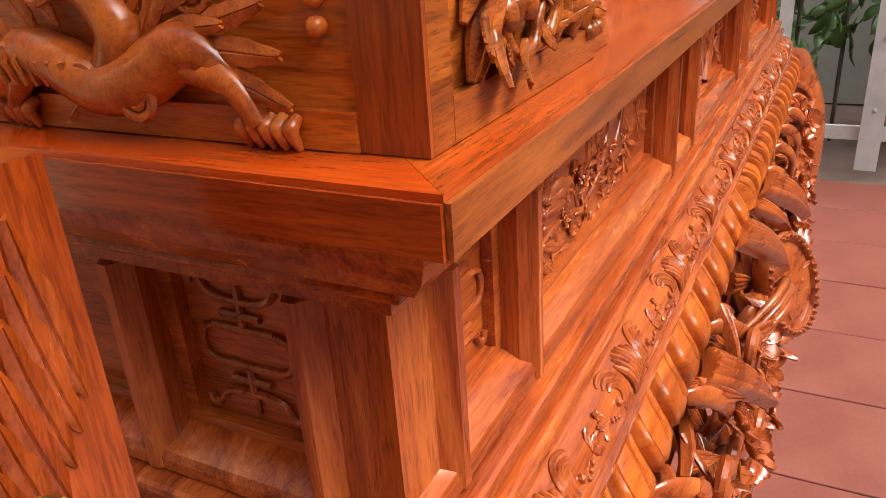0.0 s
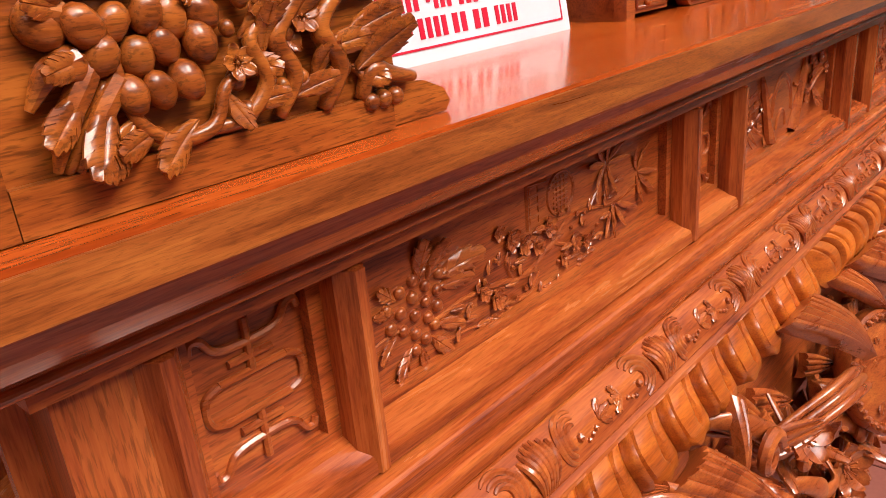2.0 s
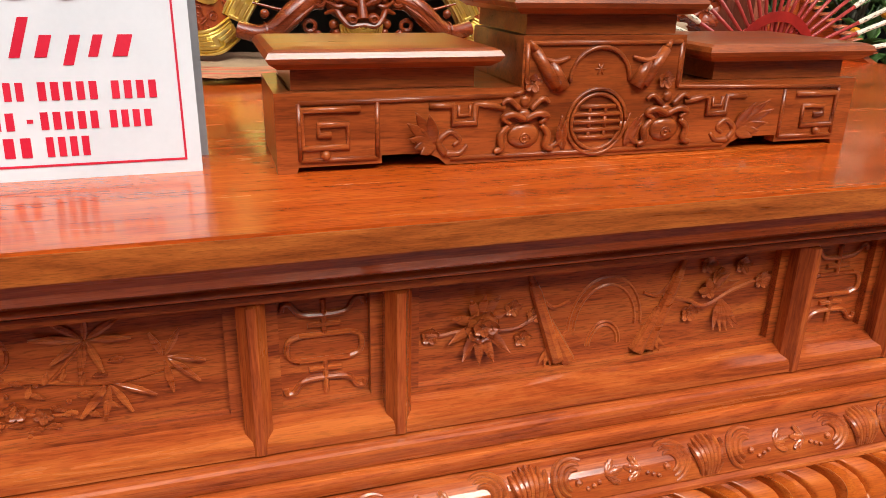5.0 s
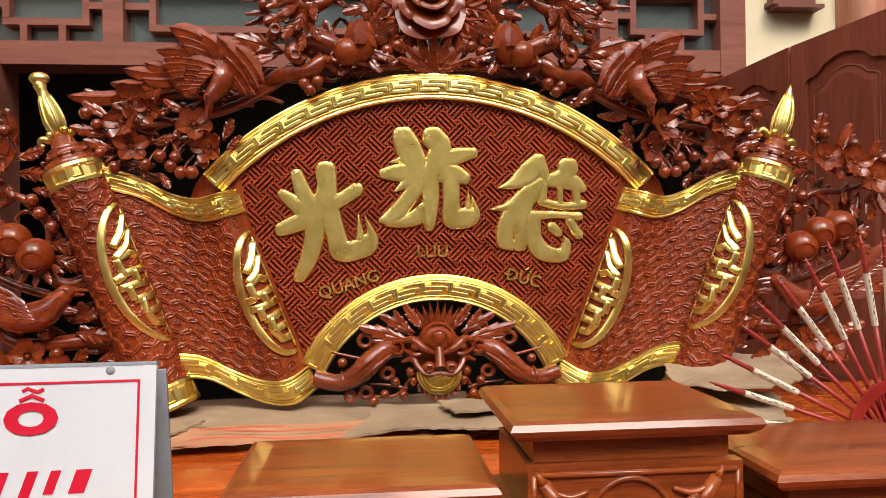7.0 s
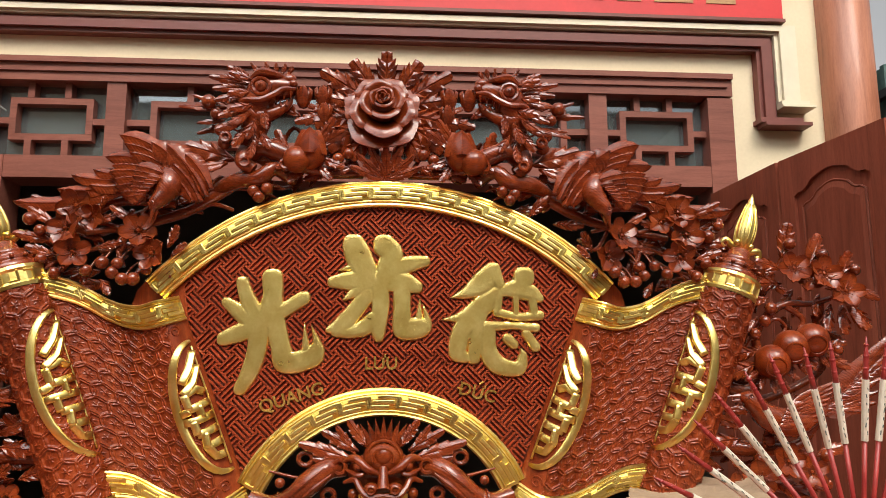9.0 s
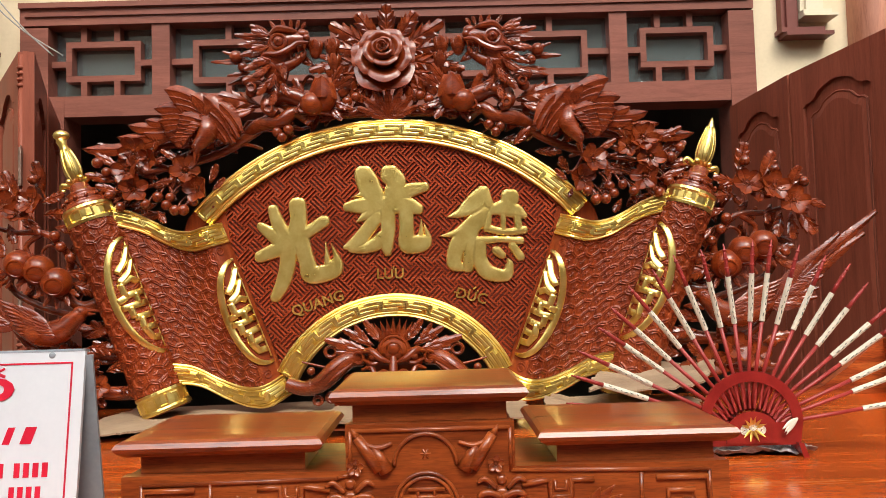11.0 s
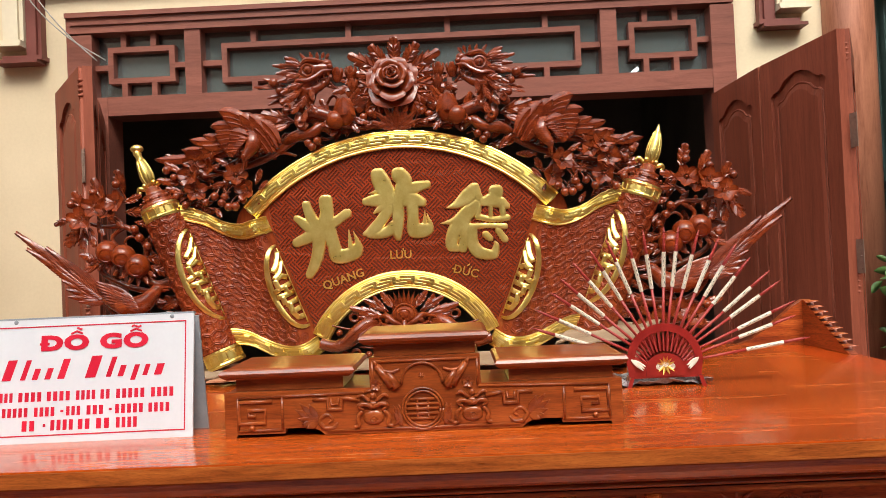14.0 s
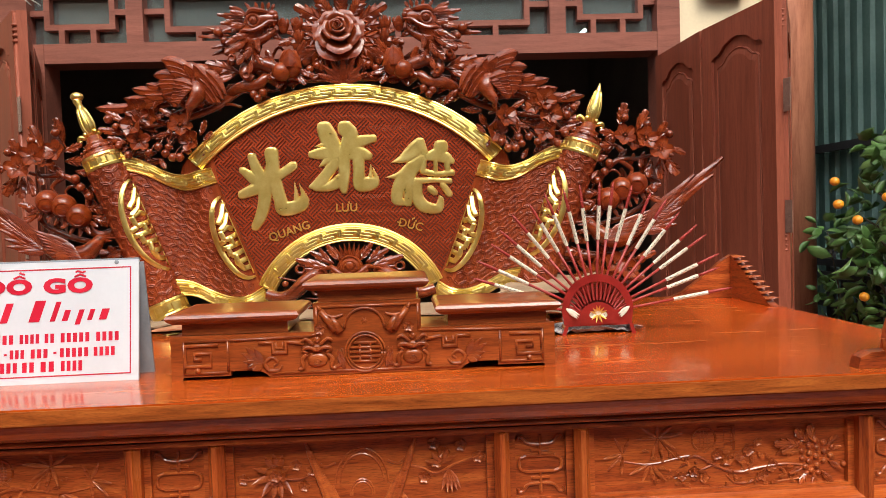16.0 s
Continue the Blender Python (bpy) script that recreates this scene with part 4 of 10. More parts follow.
    ring = [P(0.514 + 0.020 * math.cos(a), 1.150 + 0.020 * math.sin(a)) for a in (k * math.tau / 24 for k in range(25))]
    relief("tablet_ring", tube(bmesh.new(), ring, 0.0020, 6), parent, "ring of a carved round tablet")
    for k in range(6):
        zz = 1.138 + 0.0048 * k
        relief("tablet_bar", tube(bmesh.new(), [P(0.503, zz), P(0.525, zz)], 0.0013, 5), parent)
    for x in (0.508, 0.514, 0.520):
        relief("tablet_bar", tube(bmesh.new(), [P(x, 1.134), P(x, 1.166)], 0.0012, 5), parent)
    bm = bmesh.new()
    tube(bm, [P(0.464, 1.130), P(0.464, 1.170), P(0.492, 1.168)], 0.0024, 5)
    for k in range(4):
        zz = 1.134 + 0.009 * k
        tube(bm, [P(0.468, zz), P(0.468, zz + 0.006), P(0.480, zz + 0.006), P(0.480, zz), P(0.490, zz)], 0.0012, 5)
    relief("square_tablet", bm, parent, "carved square tablet with fret lines")


def scroll_panel(u0, u1, place, parent):
    """The middle panel: an open fan scroll between two rolls, flowers at both ends."""
    W = u1 - u0
    P = lambda t, z, h=0.0: place(u0 + W * t, 0.029 - h, z)
    out = (place(0, -1, 0) - place(0, 0, 0)).normalized()
    al = (P(1, 1.1) - P(0, 1.1)).normalized()
    upv = Vector((0, 0, 1))
    bm = bmesh.new()
    for r0, zc in ((0.105, 1.105), (0.088, 1.105), (0.048, 1.085), (0.04, 1.085)):
        tube(bm, [P(0.5 + r0 * math.cos(a), zc + r0 * 0.55 * math.sin(a)) for a in (math.pi * k / 16 for k in range(17))], 0.0018, 5)
    for s in (-1, 1):
        tube(bm, smooth_line([P(0.5 + s * 0.105, 1.105), P(0.5 + s * 0.115, 1.10), P(0.5 + s * 0.10, 1.085)]), 0.002, 5)
        tube(bm, [P(0.5 + s * 0.20, 1.155, 0.002), P(0.5 + s * 0.13, 1.075, 0.002)], [0.006, 0.008], 8)
        tube(bm, [P(0.5 + s * 0.225, 1.182, 0.001), P(0.5 + s * 0.20, 1.155, 0.002)], [0.0012, 0.006], 8)
        tube(bm, [P(0.5 + s * 0.16, 1.12, 0.001), P(0.5 + s * 0.10, 1.072, 0.001)], [0.005, 0.009], 8)
        tube(bm, smooth_line([P(0.5 + s * 0.19, 1.15, 0.001), P(0.5 + s * 0.15, 1.135, 0.001), P(0.5 + s * 0.105, 1.14, 0.001)]), 0.0022, 5)
        for a in (-2.0, -1.6, -1.2, -0.8):
            leaf(bm, P(0.5 + s * 0.15, 1.088), al * s * math.cos(a) + upv * math.sin(a), out, 0.02, 0.006, rows=6, cols=5)
    relief("fan_scroll", bm, parent, "carved fan scroll between two rolls")
    bm = bmesh.new()
    blossom(bm, P(0.16, 1.125), out, 0.017, 9)
    blossom(bm, P(0.16, 1.125, 0.004), out, 0.010, 6)
    for a in (1.6, 1.2, 2.0, 2.7, 3.4, -2.2, -1.7, -1.3, -0.8, 0.6):
        leaf(bm, P(0.16, 1.125), al * math.cos(a) + upv * math.sin(a) + out * 0.1, out, 0.040 if abs(a) > 0.7 else 0.03, 0.012, lobes=2, rows=8, cols=5)
    tube(bm, smooth_line([P(0.02, 1.12), P(0.06, 1.118), P(0.12, 1.12), P(0.24, 1.115), P(0.30, 1.125), P(0.34, 1.14)]), 0.0024, 6)
    for t, z in ((0.03, 1.12), (0.24, 1.14), (0.27, 1.105), (0.30, 1.13)):
        blossom(bm, P(t, z), out, 0.009)
    relief("peony", bm, parent, "carved peony on a stem")
    bm = bmesh.new()
    tube(bm, smooth_line([P(0.68, 1.13), P(0.74, 1.125), P(0.80, 1.115), P(0.88, 1.13), P(0.97, 1.14)]), 0.0026, 6)
    for t, z in ((0.79, 1.165), (0.83, 1.15), (0.90, 1.16), (0.97, 1.14), (0.75, 1.11), (0.80, 1.135)):
        blossom(bm, P(t, z), out, 0.010)
    for a in (-1.2, -1.45, -1.7, -1.0, -2.0):
        leaf(bm, P(0.85, 1.12), al * math.cos(a) + upv * math.sin(a) + out * 0.1, out, 0.034, 0.009, ridges=1, rows=8, cols=5)
    for a in (1.2, 0.6, 2.2, 2.8):
        leaf(bm, P(0.82, 1.13), al * math.cos(a) + upv * math.sin(a) + out * 0.1, out, 0.03, 0.01, lobes=2, rows=8, cols=5)
    relief("plum_branch", bm, parent, "carved plum branch")


pw = 0.0125
spans = [(POSTS[i] + pw, POSTS[i + 1] - pw) for i in range(7)]
fp = lambda u, s, z: Vector((u, BY0 + s, z))
lp = lambda u, s, z: Vector((BX0 + s, LY - u, z))
for k, (a, b) in enumerate(spans):
    p = bay(a, b, fp)
    if k in (0, 2, 4, 6):
        longevity_sign((a + b) / 2, fp, p)
    elif k == 3:
        scroll_panel(a + 0.012, b - 0.012, fp, p)
    else:
        fruit_branch(a + 0.012, b - 0.012, fp, p, flip=(k == 5))
sspans = [(LY - SIDE_POSTS[i + 1] + pw, LY - SIDE_POSTS[i] - pw) for i in range(3)]
for k, (a, b) in enumerate(sspans):
    p = bay(a, b, lp, WOOD_Y)
    if k != 1:
        longevity_sign((a + b) / 2, lp, p)
rp = lambda u, s, z: Vector((BX1 - s, u, z))
for i in range(3):
    bay(SIDE_POSTS[i] + pw, SIDE_POSTS[i + 1] - pw, rp, WOOD_Y)

# scrollwork on the rounded band
def band_unit(place, seed):
    """A fluted shell between two C-scrolls, beads and a sprig."""
    P = place
    out = (P(0.01, 0.5) - P(0, 0.5)).cross(P(0, 0.6) - P(0, 0.5)).normalized()
    out = out if out.z >= 0 else -out
    bm = bmesh.new()
    for k in range(-3, 4):
        line = [P(k * (0.0030 + 0.0034 * t), 0.04 + 0.92 * t * (1 - 0.02 * k * k)) + out * (0.003 * math.sin(math.pi * t)) for t in (i / 6 for i in range(7))]
        yield "flute", tube(bmesh.new(), line, [0.0016, 0.0026, 0.0034, 0.0038, 0.0038, 0.0032, 0.0018], 7)
    for s in (-1, 1):
        bm = bmesh.new()
        for q, r in enumerate((0.0215, 0.0155, 0.0098)):
            line = [P(s * (0.048 - r * 1.05 * math.cos(a)), 0.48 + r / 0.046 * math.sin(a)) for a in (-1.25 + 3.4 * i / 14 for i in range(15))]
            tube(bm, line, [0.0012 + 0.0024 * math.sin(math.pi * i / 14) ** 0.6 for i in range(15)], 7)
        ball(bm, P(s * 0.052, 0.40), 0.0046, (1, 1, 1), 1)
        yield "scroll", bm
        for k in range(3):
            bm = ball(bmesh.new(), P(s * (0.062 + 0.0065 * k), 0.24 + 0.05 * k), 0.0030, (1, 1, 1), 1)
            yield "bead", bm
        for a, L_ in ((0.2, 0.020), (0.9, 0.018), (-0.5, 0.018)):
            b0 = P(s * 0.082, 0.45)
            d = P(s * (0.082 + 0.01 * math.cos(a)), 0.45 + 0.24 * math.sin(a)) - b0
            yield "sprig_leaf", carved(bmesh.new(), b0, d, out, L_, 0.009, veins=4)


def band_front(xc):
    def place(u, v):
        t = 1 - v
        o, z = 0.024 + 0.028 * t + 0.006 * math.sin(math.pi * t), 0.991 - 0.036 * t + 0.0045 * math.sin(math.pi * t)
        return Vector((xc + u, BY0 - o, z))
    return place


def band_left(yc):
    def place(u, v):
        t = 1 - v
        o, z = 0.024 + 0.028 * t + 0.006 * math.sin(math.pi * t), 0.991 - 0.036 * t + 0.0045 * math.sin(math.pi * t)
        return Vector((BX0 - o, yc - u, z))
    return place


for k in range(10):
    for nm, bm in band_unit(band_front(0.16 + k * 0.2055), k):
        relief("band_" + nm, bm, altar)
for k in range(4):
    for nm, bm in band_unit(band_left(0.20 + k * 0.255), k):
        relief("band_" + nm, bm, altar)

# overlapping gadroon leaves below, each a hanging tongue with a rolled edge and a scalloped hem
def gadroon(place, p=0.078, slant=0.0):
    """place(u, o, z): along, outward and height."""
    bm = bmesh.new()
    cross = (0.0, 0.03, 0.06, 0.09, 0.115, 0.13, 0.145, 0.16, 0.175, 0.20, 0.28, 0.36, 0.44, 0.48, 0.50, 0.52, 0.54, 0.56, 0.58, 0.62, 0.70, 0.80, 0.90, 1.0)
    rows = 14

    def at(s, t, lift):
        hem = 0.72 + 0.28 * math.sin(math.pi * min(1.0, 0.10 + 0.90 * s)) ** 0.7 + 0.030 * math.cos(s * 16.0) * t ** 3
        t = t * hem
        shift = -0.021 * math.sin(math.pi * t ** 0.9) - slant * t
        s = 0.5 + (s - 0.5) * (1.06 - 0.10 * t ** 4)
        return place(s * p + shift, 0.048 + 0.033 * math.sin(t * 1.5) + lift * 0.8, 0.9465 - 0.028 * t - 0.036 * t ** 2 + lift * 0.6)

    g_, h_ = [], []
    for i in range(rows + 1):
        t = i / rows
        wide = math.sin(math.pi * min(1.0, 0.10 + 0.78 * t)) ** 0.7
        ra, rb = [], []
        for s in cross:
            body = 0.0065 * math.sin(math.pi * min(1.0, 0.22 + 0.74 * s))
            roll_ = 0.0060 * math.exp(-((s - 0.055) / 0.045) ** 2)
            groove = -0.0100 * math.exp(-((s - 0.145) / 0.034) ** 2) - 0.0080 * math.exp(-((s - 0.535 - 0.05 * math.sin(t * 5)) / 0.030) ** 2) * (1.0 if t < 0.66 else max(0.0, 1 - (t - 0.66) * 8))
            tuck = -0.013 * max(0.0, s - 0.74) / 0.26
            end = -0.0035 * max(0.0, t - 0.86) / 0.14
            ra.append(bm.verts.new(at(s, t, (body + roll_ + groove) * (0.25 + 0.75 * wide) + tuck + end)))
            rb.append(bm.verts.new(at(s, t * 0.985, -0.011)))
        g_.append(ra), h_.append(rb)
    n_ = len(cross)
    for i in range(rows):
        for k in range(n_ - 1):
            bm.faces.new((g_[i][k], g_[i + 1][k], g_[i + 1][k + 1], g_[i][k + 1]))
            bm.faces.new((h_[i][k], h_[i][k + 1], h_[i + 1][k + 1], h_[i + 1][k]))
        bm.faces.new((g_[i][0], h_[i][0], h_[i + 1][0], g_[i + 1][0]))
        bm.faces.new((g_[i][-1], g_[i + 1][-1], h_[i + 1][-1], h_[i][-1]))
    for k in range(n_ - 1):
        bm.faces.new((g_[-1][k], h_[-1][k], h_[-1][k + 1], g_[-1][k + 1]))
        bm.faces.new((g_[0][k], g_[0][k + 1], h_[0][k + 1], h_[0][k]))
    bmesh.ops.recalc_face_normals(bm, faces=bm.faces[:])
    return bm


GX = 0.985          # the leaves turn round here
first = relief("gadroon_leaf", gadroon(lambda u, o, z: Vector((u, BY0 - o, z))), altar, mat=GADROON)
first.location.x = GX - 0.0716
for k in range(2, 15):
    ob = attach(new("gadroon_leaf", first.data), altar)
    ob.location.x = GX - 0.0716 * k
second = relief("gadroon_leaf", gadroon(lambda u, o, z: Vector((-u, BY0 - o, z)), slant=0.035), altar, mat=GADROON)
second.location.x = GX + 0.040
for k in range(2, 17):
    ob = attach(new("gadroon_leaf", second.data), altar)
    ob.location.x = GX - 0.0316 + 0.0716 * k
first_side = relief("gadroon_leaf", gadroon(lambda u, o, z: Vector((BX0 - o, BY0 + 0.03 + u, z))), altar, mat=GADROON)
for k in range(1, 15):
    ob = attach(new("gadroon_leaf", first_side.data), altar)
    ob.location.y = 0.0716 * k

# apron and legs
part("apron_board", run_round([(0.045, 0.940), (0.05, 0.86), (0.055, 0.72), (0.03, 0.60), (0.0, 0.60), (0.0, 0.93)], True), WOOD_X, altar)
for x, y, sx, sy in ((0.06, 0.06, -1, -1), (LX - 0.06, 0.06, 1, -1), (0.06, LY - 0.06, -1, 1), (LX - 0.06, LY - 0.06, 1, 1)):
    pts = smooth_line([(x, y, 0.9), (x + sx * 0.055, y + sy * 0.055, 0.74), (x + sx * 0.05, y + sy * 0.05, 0.5), (x - sx * 0.01, y - sy * 0.01, 0.25), (x + sx * 0.0, y + sy * 0.0, 0.10), (x + sx * 0.05, y + sy * 0.05, 0.0)], 5)
    bm = tube(bmesh.new(), pts, taper(len(pts), 0.11, 0.10, 0.07), 14)
    ball(bm, (x + sx * 0.03, y + sy * 0.03, 0.06), 0.075, (1, 1, 0.78))
    relief("leg", bm, altar, "bowed carved leg with a claw foot")


def fan_leaf(a, b, tip, out, grooves=7, bulge=0.2, thick=0.010, hook=0.0):
    """A broad carved leaf: it runs from the edge a-b to a point, with grooves that meet at the tip."""
    bm = bmesh.new()
    a, b, tip, out = Vector(a), Vector(b), Vector(tip), Vector(out).normalized()
    mid, wide = (a + b) / 2, (b - a).length
    cols, rows = grooves * 4, 12
    top, low = [], []
    for i in range(rows + 1):
        t = i / rows
        narrow = (1 - t) * (1 + 0.22 * math.sin(math.pi * t)) + 0.012
        ra, rb = [], []
        for k in range(cols + 1):
            s = 2 * k / cols - 1
            p = mid.lerp(tip, t) + (b - a) * (0.5 * s * narrow) + out * (hook * t * t)
            arch = wide * bulge * (1 - s * s) * narrow + wide * 0.12 * math.sin(math.pi * t)
            cut = -0.42 * wide / grooves * abs(math.sin(grooves * math.pi * k / cols)) ** 0.6 * (1 - 0.6 * t)
            rim = 0.05 * wide * max(0.0, abs(s) - 0.86) / 0.14
            ra.append(bm.verts.new(p + out * (arch - cut + rim)))
            rb.append(bm.verts.new(p + out * (arch * 0.6 - thick)))
        top.append(ra), low.append(rb)
    for i in range(rows):
        for k in range(cols):
            bm.faces.new((top[i][k], top[i][k + 1], top[i + 1][k + 1], top[i + 1][k]))
            bm.faces.new((low[i][k], low[i + 1][k], low[i + 1][k + 1], low[i][k + 1]))
        bm.faces.new((top[i][0], top[i + 1][0], low[i + 1][0], low[i][0]))
        bm.faces.new((top[i][-1], low[i][-1], low[i + 1][-1], top[i + 1][-1]))
    for r in (0, rows):
        for k in range(cols):
            q = (top[r][k], low[r][k], low[r][k + 1], top[r][k + 1])
            bm.faces.new(q if r == 0 else q[::-1])
    bmesh.ops.recalc_face_normals(bm, faces=bm.faces[:])
    return bm


def apron_carving(place, length, seed, unit, clear=()):
    """High relief of coiling straps, grooved leaves and blossoms; place(u, o, z). clear: a stretch kept free above."""
    rng = random.Random(seed)
    n = int(length / unit)
    out = (place(0, 1, 0) - place(0, 0, 0)).normalized()
    al = (place(1, 0, 0) - place(0, 0, 0)).normalized()
    free = lambda u, z: not (clear and clear[0] < u < clear[1] and z > clear[2])
    for k in range(n):
        u = (k + 0.5) * length / n
        P = lambda du, o, z: place(u + du, o, z)
        a = rng.uniform(-0.02, 0.02)
        if free(u, 0.80):
            pts = smooth_line([P(-0.10, 0.05, 0.83 + a), P(-0.06, 0.09, 0.855), P(-0.01, 0.115, 0.82), P(0.03, 0.11, 0.765 + a), P(0.075, 0.115, 0.76), P(0.10, 0.08, 0.80)])
            relief("carved_strap", tube(bmesh.new(), pts, taper(len(pts), 0.007, 0.016, 0.006), 14, flat=0.5, face=out), altar, "smooth coiling strap of the apron")
        pts = smooth_line([P(-0.09, 0.07, 0.66), P(-0.05, 0.10, 0.715), P(0.0, 0.10, 0.70), P(0.05, 0.09, 0.655), P(0.09, 0.07, 0.68)])
        relief("carved_branch", tube(bmesh.new(), pts, taper(len(pts), 0.008, 0.013, 0.005), 10), altar, "coiling carved branch of the apron")
        for q in range(2):
            c = Vector((rng.uniform(-0.08, 0.08), 0, rng.uniform(0.68, 0.82)))
            if free(u + c.x, c.z):
                pl = lambda x_, y_, w_: P(c.x + x_, 0.125, c.z + y_)
                sp = spiral((0, 0), 0.026, 1.5, pl, 20)
                relief("carved_curl", tube(bmesh.new(), sp, taper(len(sp), 0.009, 0.004), 8), altar)
        for q in range(9):
            du, o, z = rng.uniform(-0.09, 0.09), rng.uniform(0.05, 0.09), rng.uniform(0.66, 0.875)
            ang, L_ = rng.choice((-0.3, -1.0, -1.6, -2.2, -2.8)) + rng.uniform(-0.3, 0.3), rng.uniform(0.055, 0.10)
            if not free(u + du, z):
                continue
            d = al * math.cos(ang) + Vector((0, 0, 1)) * math.sin(ang)
            across = out.cross(d)
            c = P(du, o, z)
            face = out + Vector((0, 0, rng.uniform(0.1, 0.7)))
            relief("grooved_leaf", fan_leaf(c - across * L_ * 0.26, c + across * L_ * 0.26, c + d * L_ + out * rng.uniform(0.02, 0.05), face, rng.choice((3, 4, 4)), 0.12, 0.008), altar)
        for q in range(2):
            du, z = rng.uniform(-0.09, 0.09), rng.uniform(0.66, 0.82)
            if free(u + du, z):
                bm = bmesh.new()
                blossom(bm, P(du, rng.uniform(0.11, 0.135), z), out + Vector((0, 0, rng.uniform(0.2, 0.7))) + al * rng.uniform(-0.5, 0.5), rng.uniform(0.030, 0.040), 5, rng.random() * 6)
                relief("blossom", bm, altar)
        for q in range(3):
            du, z = rng.uniform(-0.1, 0.1), rng.uniform(0.66, 0.84)
            if free(u + du, z):
                c = P(du, 0.085, z)
                relief("pointed_leaf", carved(bmesh.new(), c, al * rng.uniform(-0.8, 0.8) + out * 0.6 - Vector((0, 0, rng.uniform(0.1, 0.8))), out + Vector((0, 0, 0.8)), rng.uniform(0.06, 0.085), 0.034, veins=5, teeth=0.05, depth=0.10), altar)


apron_carving(lambda u, o, z: Vector((u, BY0 - 0.02 - (o - 0.03) * 1.1, z + 0.025)), LX, 4, 0.145, (0.80, 1.13, 0.76))
apron_carving(lambda u, o, z: Vector((u - 0.05, BY0 - 0.02 - o * 0.95, 0.62 + (z - 0.75) * 0.7)), LX, 14, 0.16)
apron_carving(lambda u, o, z: Vector((BX0 - o + 0.02, LY - u, z + 0.025)), LY, 9, 0.28)
# large pointed leaves that stand out under the gadroons, beside a beaded medallion
relief("broad_leaf", fan_leaf((0.79, -0.030, 0.925), (0.905, -0.020, 0.915), (1.004, -0.083, 0.797), (0.25, -0.75, 0.6), 6, 0.07, 0.012), altar, "large pointed carved leaf")
relief("broad_leaf", fan_leaf((1.06, -0.030, 0.905), (1.18, -0.030, 0.900), (1.245, -0.100, 0.80), (0.1, -0.75, 0.65), 5, 0.10, 0.012), altar, "large pointed carved leaf")
relief("broad_leaf", fan_leaf((0.50, -0.030, 0.885), (0.58, -0.020, 0.880), (0.63, -0.10, 0.79), (0.2, -0.75, 0.6), 5, 0.18, 0.012), altar, "large pointed carved leaf")
relief("broad_leaf", fan_leaf((1.00, -0.022, 0.900), (1.060, -0.022, 0.895), (1.085, -0.078, 0.835), (0.0, -0.8, 0.6), 4, 0.14, 0.012), altar, "pointed carved leaf")
relief("broad_leaf", fan_leaf((0.700, -0.045, 0.840), (0.730, -0.045, 0.775), (0.830, -0.085, 0.800), (0.1, -0.8, 0.6), 4, 0.16, 0.012), altar, "pointed carved leaf")
relief("broad_leaf", fan_leaf((0.930, -0.045, 0.700), (0.860, -0.045, 0.690), (0.845, -0.085, 0.785), (0.0, -0.8, 0.6), 4, 0.16, 0.012), altar, "pointed carved leaf")
pts = smooth_line([(0.74, -0.045, 0.800), (0.80, -0.078, 0.828), (0.86, -0.092, 0.832), (0.92, -0.090, 0.812), (0.955, -0.075, 0.780)], 6)
for o in (-0.010, 0.0, 0.010):
    relief("carved_strap", tube(bmesh.new(), [p + Vector((0, o * 0.6, o)) for p in pts], taper(len(pts), 0.004, 0.0075, 0.003), 10), altar, "curved strand of a ribbon")
bm = bmesh.new()
c = Vector((1.060, BY0 - 0.148, 0.748))
tilt = Vector((-0.42, -0.86, 0.30)).normalized()
ex = Vector((0.86, -0.42, 0)).normalized()
ez = ex.cross(tilt).normalized() * -1
R_ = 0.074
pl = lambda a, r, h: c + ex * math.cos(a) * r + ez * math.sin(a) * r * 1.25 + tilt * h
disc = [[bm.verts.new(pl(k * math.tau / 36, r, h)) for k in range(36)] for r, h in ((R_ * 0.9, -0.024), (R_, -0.012), (R_, 0.006), (R_ * 0.96, 0.010), (R_ * 0.84, 0.010), (R_ * 0.80, 0.003), (R_ * 0.5, 0.009), (0.003, 0.012))]
bm.faces.new(disc[-1])
for a, b in zip(disc, disc[1:]):
    for k in range(36):
        bm.faces.new((a[k], a[(k + 1) % 36], b[(k + 1) % 36], b[k]))
bmesh.ops.recalc_face_normals(bm, faces=bm.faces[:])
medallion = relief("medallion", bm, altar, "oval carved medallion with a beaded rim")
bead = relief("rim_bead", ball(bmesh.new(), (0, 0, 0), 0.0056, sub=1), medallion)
bead.location = pl(0, R_ * 0.90, 0.011)
for k in range(1, 36):
    ob = attach(new("rim_bead", bead.data), medallion)
    ob.location = pl(k * math.tau / 36, R_ * 0.90, 0.011)
for k in range(10):
    a = k * 2.4
    q = pl(a, 0.007 + 0.0036 * k, 0.008)
    relief("small_leaf", carved(bmesh.new(), q, ex * math.cos(a) + ez * math.sin(a), tilt, 0.022, 0.012, veins=3), medallion)


# ---- the great carved scroll plaque that stands on the altar ----
CX, PY = 1.013, 1.045
plaque = thing("scroll_plaque", "carved red wooden plaque shaped as an open scroll with gilt bands", "plaque", (CX, PY, H))
FRONT = Vector((0, -1, 0))
UP = Vector((0, 0, 1))
ALONG = Vector((1, 0, 0))


def pq(u, z, w=0.0):
    return Vector((CX + u, PY - w, z))


